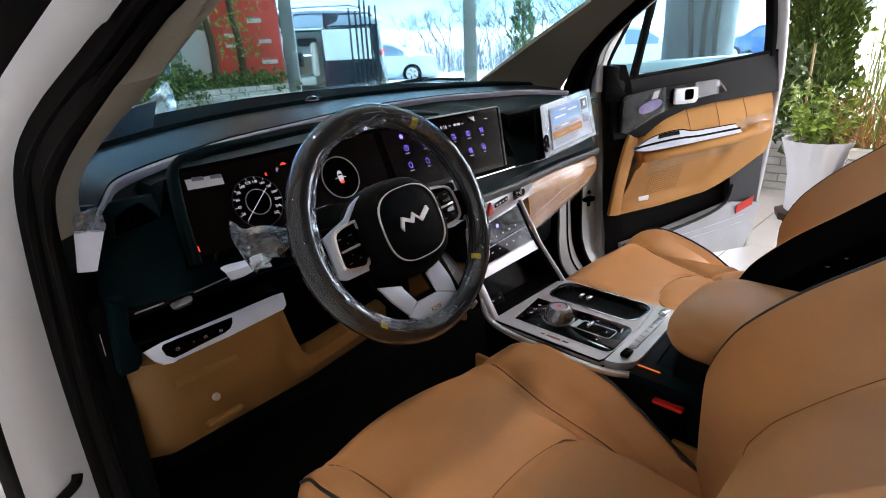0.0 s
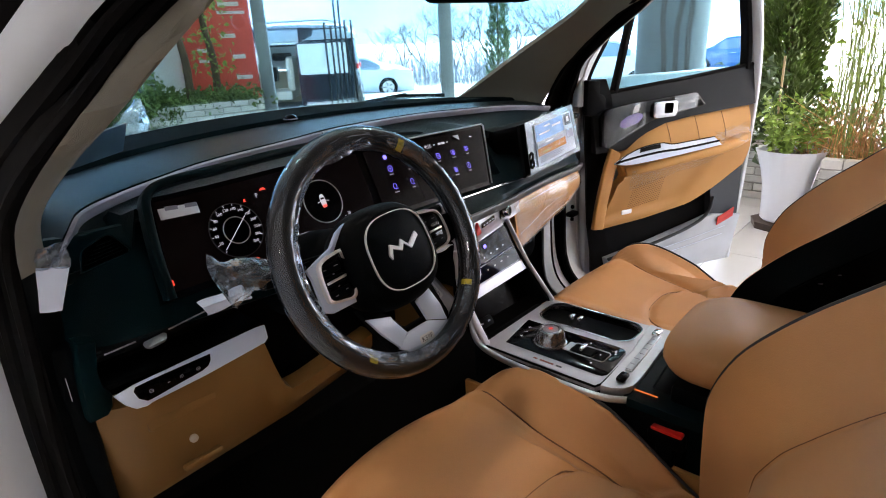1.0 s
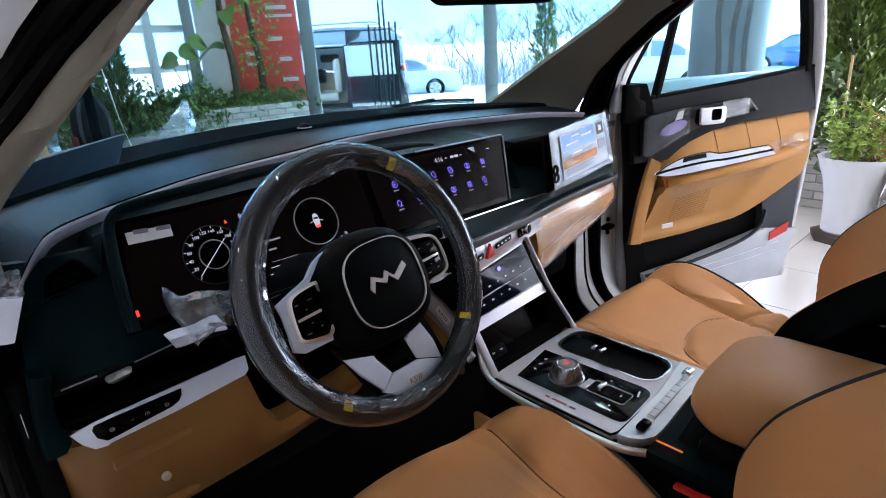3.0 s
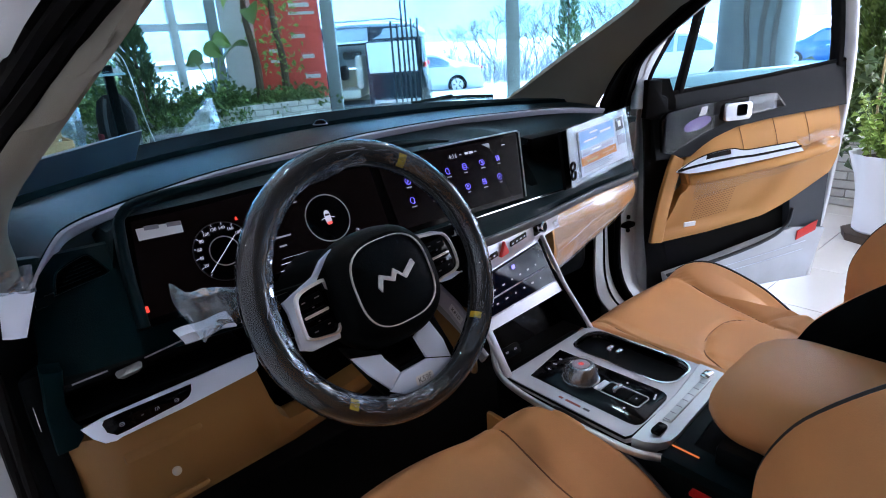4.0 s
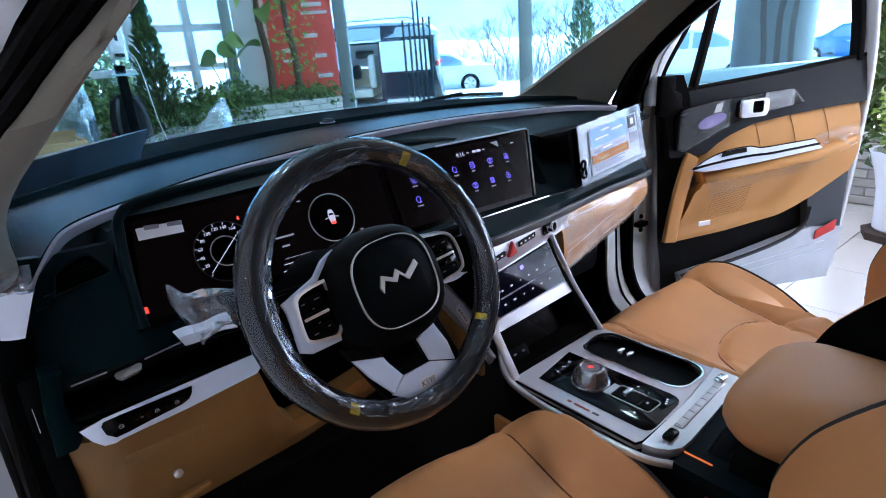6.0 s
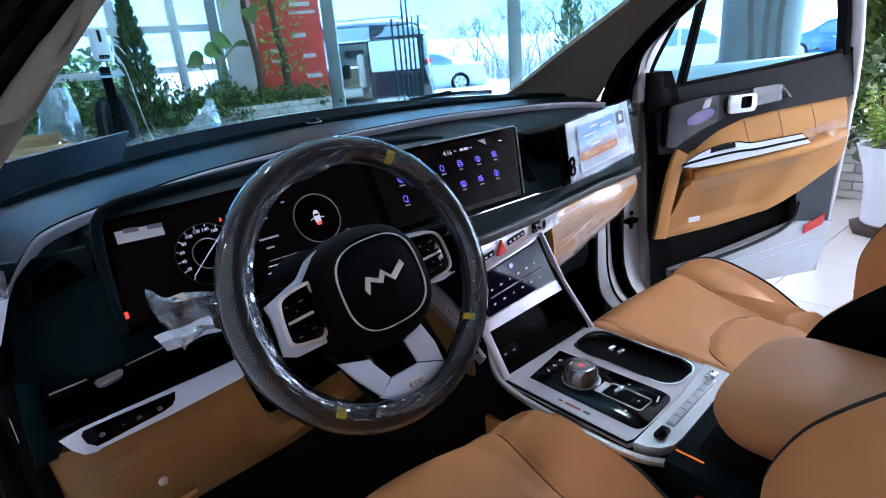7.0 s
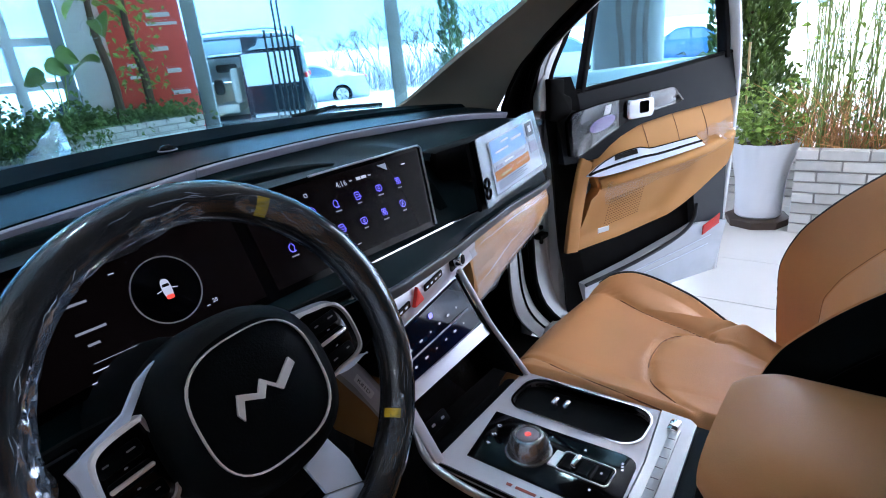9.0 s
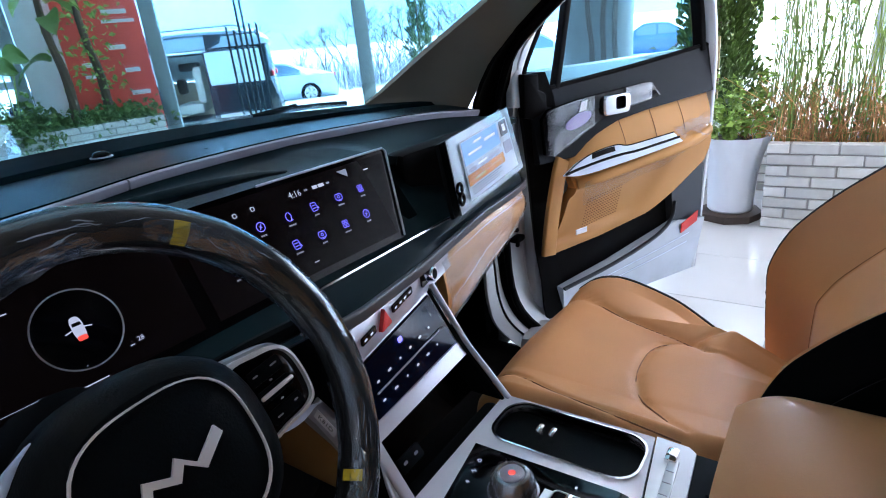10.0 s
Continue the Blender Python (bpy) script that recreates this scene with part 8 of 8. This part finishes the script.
def vehicle(name, label, x, y, turn, z, L, W, H, paint, style, label2="", doors_open=False):
    """A parked vehicle seen from the side, nose along its local +x."""
    v = thing(name, label, "car", pose(x, y, z, 0, 0, turn))
    if style == "van":
        side = [(-0.50, 0.30), (-0.495, 0.62), (-0.485, 0.88), (-0.45, 0.98), (-0.2, 1.0), (0.10, 0.99), (0.26, 0.93), (0.40, 0.66), (0.48, 0.55), (0.50, 0.38), (0.495, 0.22)]
        belt, cap = 0.575, 0.85
    else:
        side = [(-0.50, 0.36), (-0.49, 0.60), (-0.40, 0.70), (-0.30, 0.76), (-0.17, 0.96), (-0.02, 1.0), (0.10, 0.97), (0.25, 0.72), (0.40, 0.64), (0.485, 0.52), (0.50, 0.36), (0.495, 0.22)]
        belt, cap = 0.64, 1.0
    top = np.array(side)
    rings = []
    xs = np.linspace(-0.5, 0.5, 41)
    for s in xs:
        zt = np.interp(s, top[:, 0], top[:, 1])
        low = 0.13
        w = W / 2 * (1 - 0.10 * abs(2 * s) ** 6)
        wb = w * (0.80 if zt > belt + 0.1 else 0.92)
        b = min(belt, zt)
        rings.append([(s * L, -w * 0.9, low * H), (s * L, -w, 0.3 * H), (s * L, -w, b * H * 0.97), (s * L, -wb, (zt - 0.03) * H), (s * L, -wb * 0.8, zt * H), (s * L, wb * 0.8, zt * H), (s * L, wb, (zt - 0.03) * H), (s * L, w, b * H * 0.97), (s * L, w, 0.3 * H), (s * L, w * 0.9, low * H)])
    body = b_loft(rings)
    if doors_open:
        gone = [f for f in body.faces if f.normal.y > 0.2 and -0.24 < f.calc_center_median().x / L < -0.085 and 0.16 < f.calc_center_median().z / H < 0.90]
        gone += [f for f in body.faces if f.normal.y < -0.2 and -0.40 < f.calc_center_median().x / L < 0.0 and 0.60 < f.calc_center_median().z / H < 0.90]
        bmesh.ops.delete(body, geom=gone, context="FACES")
    part("body", body, paint, v, label2, True, 40)
    if doors_open:
        cab = mat("cabin_beige", (0.80, 0.72, 0.60), 0.7, var=0.1, scale=6)
        part("cabin_lining", b_loft([[(x * L, -0.1, 0.24 * H), (x * L, -0.75, 0.30 * H), (x * L, -0.75, 0.58 * H), (x * L, -0.80, 0.58 * H), (x * L, -0.80, 0.24 * H)] for x in (-0.42, 0.02)]), cab, v, "pale beige cabin lining", True)
        part("cabin_roof", b_loft([[(x * L, -0.80, 0.86 * H), (x * L, 0.60, 0.88 * H), (x * L, 0.60, 0.90 * H), (x * L, -0.80, 0.88 * H)] for x in (-0.42, 0.02)]), cab, v, "pale beige cabin roof lining", True)
        part("cabin_console", join(b_box((-0.60, -0.55, 0.72 * H), (0.42, 0.12, 0.16), 0.04), b_box((-0.42, -0.35, 0.55 * H), (0.16, 0.30, 0.30), 0.05)), mat("cabin_dark_trim", (0.03, 0.035, 0.04), 0.6, var=0.1, scale=6), v, "dark cabin trim and headrest", True)
        part("cabin_floor", b_box((-0.20 * L, 0.1, 0.25 * H), (0.44 * L, 1.7, 0.06), 0.01), mat("cabin_carpet", (0.10, 0.10, 0.10), 0.9, var=0.2, scale=20), v, "", True)
        for x in (-1.45, -0.55):
            part("cabin_seat", join(b_box((x - 0.1, 0.1, 0.36 * H), (0.5, 1.2, 0.18), 0.05), b_box((x - 0.36, 0.1, 0.56 * H), (0.16, 1.2, 0.66), 0.06)), cab, v, "beige cabin seat", True)
        part("sliding_door", b_sheet([[((-0.465 + 0.225 * a) * L, W / 2 + 0.07 - 0.12 * max(0, k - 0.5), (0.16 + 0.67 * k) * H) for k in np.linspace(0, 1, 7)] for a in np.linspace(0, 1, 5)], 0.05, (0, -1, 0)), paint, v, "slid-back side door", True)
        part("door_window", b_sheet([[((-0.462 + 0.205 * a + 0.012 * k) * L, W / 2 + 0.080 - 0.12 * max(0, k - 0.5), (0.16 + 0.67 * k) * H) for k in (0.58, 0.78, 0.985)] for a in np.linspace(0, 1, 3)], 0.02, (0, -1, 0)), PALEGLASS, v, "window painted pale for the sky reflected in it", True)
        part("high_roof", b_loft([[(x_ * L, y_ * 0.98 * W / 2 * k, (z_ + 0.004) * H) for y_, z_ in ((-0.87, lo), (-0.82, lo + 0.6 * (zr - lo)), (-0.62, zr), (0, zr + 0.012), (0.62, zr), (0.82, lo + 0.6 * (zr - lo)), (0.87, lo))] for x_, lo, zr, k in ((-0.49, 0.85, 0.90, 0.97), (-0.44, 0.85, 0.985, 1.0), (-0.2, 0.85, 1.01, 1.0), (0.08, 0.85, 1.0, 1.0), (0.20, 0.86, 0.96, 0.98), (0.27, 0.87, 0.90, 0.96))]), mat("silver_blue_roof", (0.42, 0.52, 0.58), 0.2, var=0.05, scale=2, coat=0.6), v, "pale silver high roof", True)
        part("door_rail", b_box((-0.19 * L, W / 2 * 0.93, 0.815 * H), (0.26 * L, 0.05, 0.035), 0.01), RUBBER, v, "black sliding door rail", True)
        for sg in (-1, 1):
            part("body_moulding", b_box((-0.36 * L, W / 2 + 0.085, 0.285 * H), (0.20 * L, 0.02, 0.06), 0.008), SILVER, v, "bright body moulding", True) if sg > 0 else None
            part("roof_rail", b_tube([(-0.42 * L, sg * 0.68, H * 1.0), (-0.36 * L, sg * 0.68, H * 1.03), (0.10 * L, sg * 0.68, H * 1.02), (0.16 * L, sg * 0.68, H * 0.97)], 0.02, 6), SILVER, v, "", True)
    dk = mat("dark_car_glass", (0.16, 0.22, 0.26), 0.10, var=0.1, scale=2, coat=0.5)
    for sg in (-1, 1):
        spans = ((-0.075, 0.10), (0.13, 0.245)) if doors_open and sg > 0 else ((-0.46, -0.25), (-0.23, -0.02), (0.0, 0.20)) if style == "van" else ((-0.26, -0.06), (-0.04, 0.16))
        for a, b_ in spans:
            rows = []
            for s in np.linspace(a, b_, 6):
                zt = max(belt + 0.03, min(cap, np.interp(s, top[:, 0], top[:, 1]) - 0.07))
                w1, w0 = W / 2 * (0.83 if cap == 1.0 else 0.90), W / 2 * 0.99
                rows.append([(s * L, sg * (w0 + 0.006), (belt + 0.015) * H), (s * L, sg * (w1 + 0.018), zt * H)])
            part("window", b_sheet(rows, 0.01, (0, -sg, 0)), PALEGLASS if doors_open else dk, v, "", True)
        for s in (-0.31, 0.32):
            wm = frame_at((s * L, sg * (W / 2 - 0.10), 0.33), (1, 0, 0), (0, 0, 1))
            ty = part("wheel", b_lathe([(0.20, -0.11), (0.32, -0.11), (0.335, -0.08), (0.335, 0.08), (0.32, 0.115), (0.22, 0.115)], 28, wm), RUBBER, v, "", True)
            part("rim", b_lathe([(0.21, -0.116), (0.21, 0.116), (0.19, 0.121), (0.06, 0.118)], 20, wm), SILVER, ty, "", True)
            for q in range(5):
                part("spoke_gap", b_box((0.125, 0, 0.118 if sg < 0 else -0.116), (0.11, 0.035, 0.012), 0.003, 1, wm @ Matrix.Rotation(q * 1.2566, 4, "Z")), RUBBER, ty, "", True)
        part("tail_lamp", b_box((-0.488 * L, sg * (W / 2 - 0.12), 0.60 * H), (0.05, 0.22, 0.10), 0.02), REDPLASTIC, v, "", True)
        part("head_lamp", b_box((0.478 * L, sg * (W / 2 - 0.16), 0.50 * H), (0.07, 0.28, 0.08), 0.02), CHROME, v, "", True)
        part("handle", b_box((0.02 * L, sg * (W / 2 + 0.006), 0.55 * H), (0.18, 0.02, 0.025), 0.006), CHROME, v, "", True)
    return v


DKPAINT = mat("dark_navy_paint", (0.012, 0.021, 0.030), 0.2, var=0.05, scale=2, coat=0.4)
BLUEPAINT = mat("blue_paint", (0.015, 0.11, 0.26), 0.2, var=0.05, scale=2, coat=0.6)
vehicle("van", "dark navy high-roofed van, sliding door open to a beige cabin", 5.68, 10.70, 138, -0.17, 4.65, 1.99, 2.09, DKPAINT, "van", "dark navy body", True)
vehicle("sedan", "white parked saloon car", 12.6, 16.15, 138, -0.17, 4.9, 1.86, 1.44, WHITEPAINT, "sedan", "white body")
vehicle("suv", "blue parked car behind the glass", 25.5, 6.6, 100, -0.17, 3.8, 1.7, 1.45, BLUEPAINT, "sedan", "blue body")
vehicle("suv", "white parked car behind the glass", 16.0, 8.2, 110, -0.17, 4.6, 1.9, 1.6, WHITEPAINT, "sedan", "white body")
# snow bank, far hills, bare trees
rng = random.Random(77)
rows = []
for i, d in enumerate(np.linspace(24, 60, 10)):
    rows.append([(d * math.sin(a), d * math.cos(a), -0.17 + min(1.9, 0.16 * (d - 24)) + 0.25 * noise.noise((3 * a, d * 0.1, 1))) for a in np.linspace(radians(-20), radians(120), 50)])
solid("snow_field", b_sheet(rows, 0.3, (0, 0, -1)), SNOW, "snow-covered bank beyond the car park", "snow", kind="structure")
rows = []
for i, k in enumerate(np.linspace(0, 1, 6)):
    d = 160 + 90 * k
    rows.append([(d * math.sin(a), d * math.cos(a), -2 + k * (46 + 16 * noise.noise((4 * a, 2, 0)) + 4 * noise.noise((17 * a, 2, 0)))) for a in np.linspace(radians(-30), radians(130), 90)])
# distance haze is put into the hills' pale blue colour
solid("backdrop", b_sheet(rows, 1.0, (0, 0, -1)), mat("haze_tinted_hill", (0.24, 0.38, 0.50), 0.9, var=0.35, scale=0.03), "wooded hills tinted pale blue for distance haze", "hills", kind="structure")


def bare_tree(x, y, h, seed):
    r_ = random.Random(seed)
    t = thing("bare_tree", "leafless bush on the snowy bank", "tree", (x, y, 0.0), "bare trees")
    bms = []

    def grow(p, d, l, w, depth):
        q = p + d * l
        bms.append(b_tube([p, p.lerp(q, 0.5) + Vector((r_.gauss(0, 0.03), r_.gauss(0, 0.03), 0)), q], [w, w * 0.85, w * 0.65], 4))
        if depth > 0:
            for _ in range(3):
                nd = (d + Vector((r_.gauss(0, 0.55), r_.gauss(0, 0.55), r_.gauss(0.1, 0.3)))).normalized()
                grow(q, nd, l * 0.68, w * 0.6, depth - 1)

    part("trunk", b_tube([(x, y, -0.4), (x, y, h * 0.22)], 0.05, 6), BARK, t)
    for _ in range(3):
        grow(Vector((x, y, h * 0.2)), Vector((r_.gauss(0, 0.4), r_.gauss(0, 0.4), 1)).normalized(), h * 0.3, 0.03, 3)
    part("branches", join(*bms), BARK, t, "bare branches")


for i, (az, d, h) in enumerate(((44.5, 24, 2.6), (46.5, 26, 3.0), (48, 25, 3.4), (49.5, 25, 2.4), (50.5, 28, 3.6), (51.5, 27, 2.8), (53, 26, 3.4), (54, 25, 2.6), (55.5, 27, 3.6), (57, 24, 2.8), (58.5, 25, 3.4), (60, 26, 3.0), (42, 30, 3.0), (38, 28, 3.2), (35, 27, 2.8))):
    bare_tree(-0.8 + d * math.sin(radians(az)), -0.57 + d * math.cos(radians(az)), h, 50 + i)

rng = random.Random(61)
sticks = []
for i in range(1500):
    az, d = radians(rng.uniform(40, 63)), rng.uniform(22.5, 29)
    p = Vector((-0.8 + d * math.sin(az), -0.57 + d * math.cos(az), -0.2))
    q = p + Vector((rng.gauss(0, 0.28), rng.gauss(0, 0.28), rng.uniform(0.7, 1.75)))
    sticks.append(b_tube([p, p.lerp(q, 0.5) + Vector((rng.gauss(0, 0.06), rng.gauss(0, 0.06), 0.05)), q], [0.014, 0.010, 0.004], 3))
# twigs paler than bark, with the haze put into their colour
solid("thicket", join(*sticks), mat("hazed_twigs", (0.26, 0.26, 0.30), 0.9, var=0.3, scale=3), "dense leafless brushwood along the bank, greyed for haze", "brushwood", kind="stuff")

# ---- floor tiles ----
tile_me = to_mesh("tile", b_box((0, 0, 0), (0.596, 0.596, 0.012), 0.002, 1), TILE)
floor_ob = bpy.data.objects["floor"]
for i in range(-13, 13):
    for j in range(-13, 12):
        if 0 <= i < 13 and -8 <= j < 10:
            t = new("tile", tile_me)
            t.parent = floor_ob
            t.location = (0.35 + 0.6 * i + 0.3, 0.6 * j + 0.1, -0.006)
rest = [b_box((0.35 + 0.6 * i + 0.3, 0.6 * j + 0.1, -0.006), (0.596, 0.596, 0.012)) for i in range(-13, 13) for j in range(-13, 12) if not (0 <= i < 13 and -8 <= j < 10)]
r = solid("floor_tiles", join(*rest), TILE, kind="stuff")
r.parent = floor_ob

# ---- ceiling lamps: unseen, added to light the showroom, planters and sign ----
LAMP = mat("lamp_glow", (0.9, 0.9, 0.85), 0.5, var=0, emit=(1.0, 0.92, 0.82), power=17.0)
for x in (-3.5, -0.6, 2.3):
    for y in (-5.0, -2.2, 0.6, 3.6, 6.0):
        l = thing("added_ceiling_lamp", "unseen round ceiling lamp added for warm fill light", "ceiling lamp", (x, y, 3.59), "ceiling lamps")
        part("housing", b_lathe([(0.14, 3.59), (0.14, 3.565), (0.11, 3.56)], 20, Matrix.Translation((x, y, 0))), PLASTER, l)
        part("diffuser", b_lathe([(0.11, 3.562), (0.11, 3.555), (0.01, 3.553)], 20, Matrix.Translation((x, y, 0))), LAMP, l)
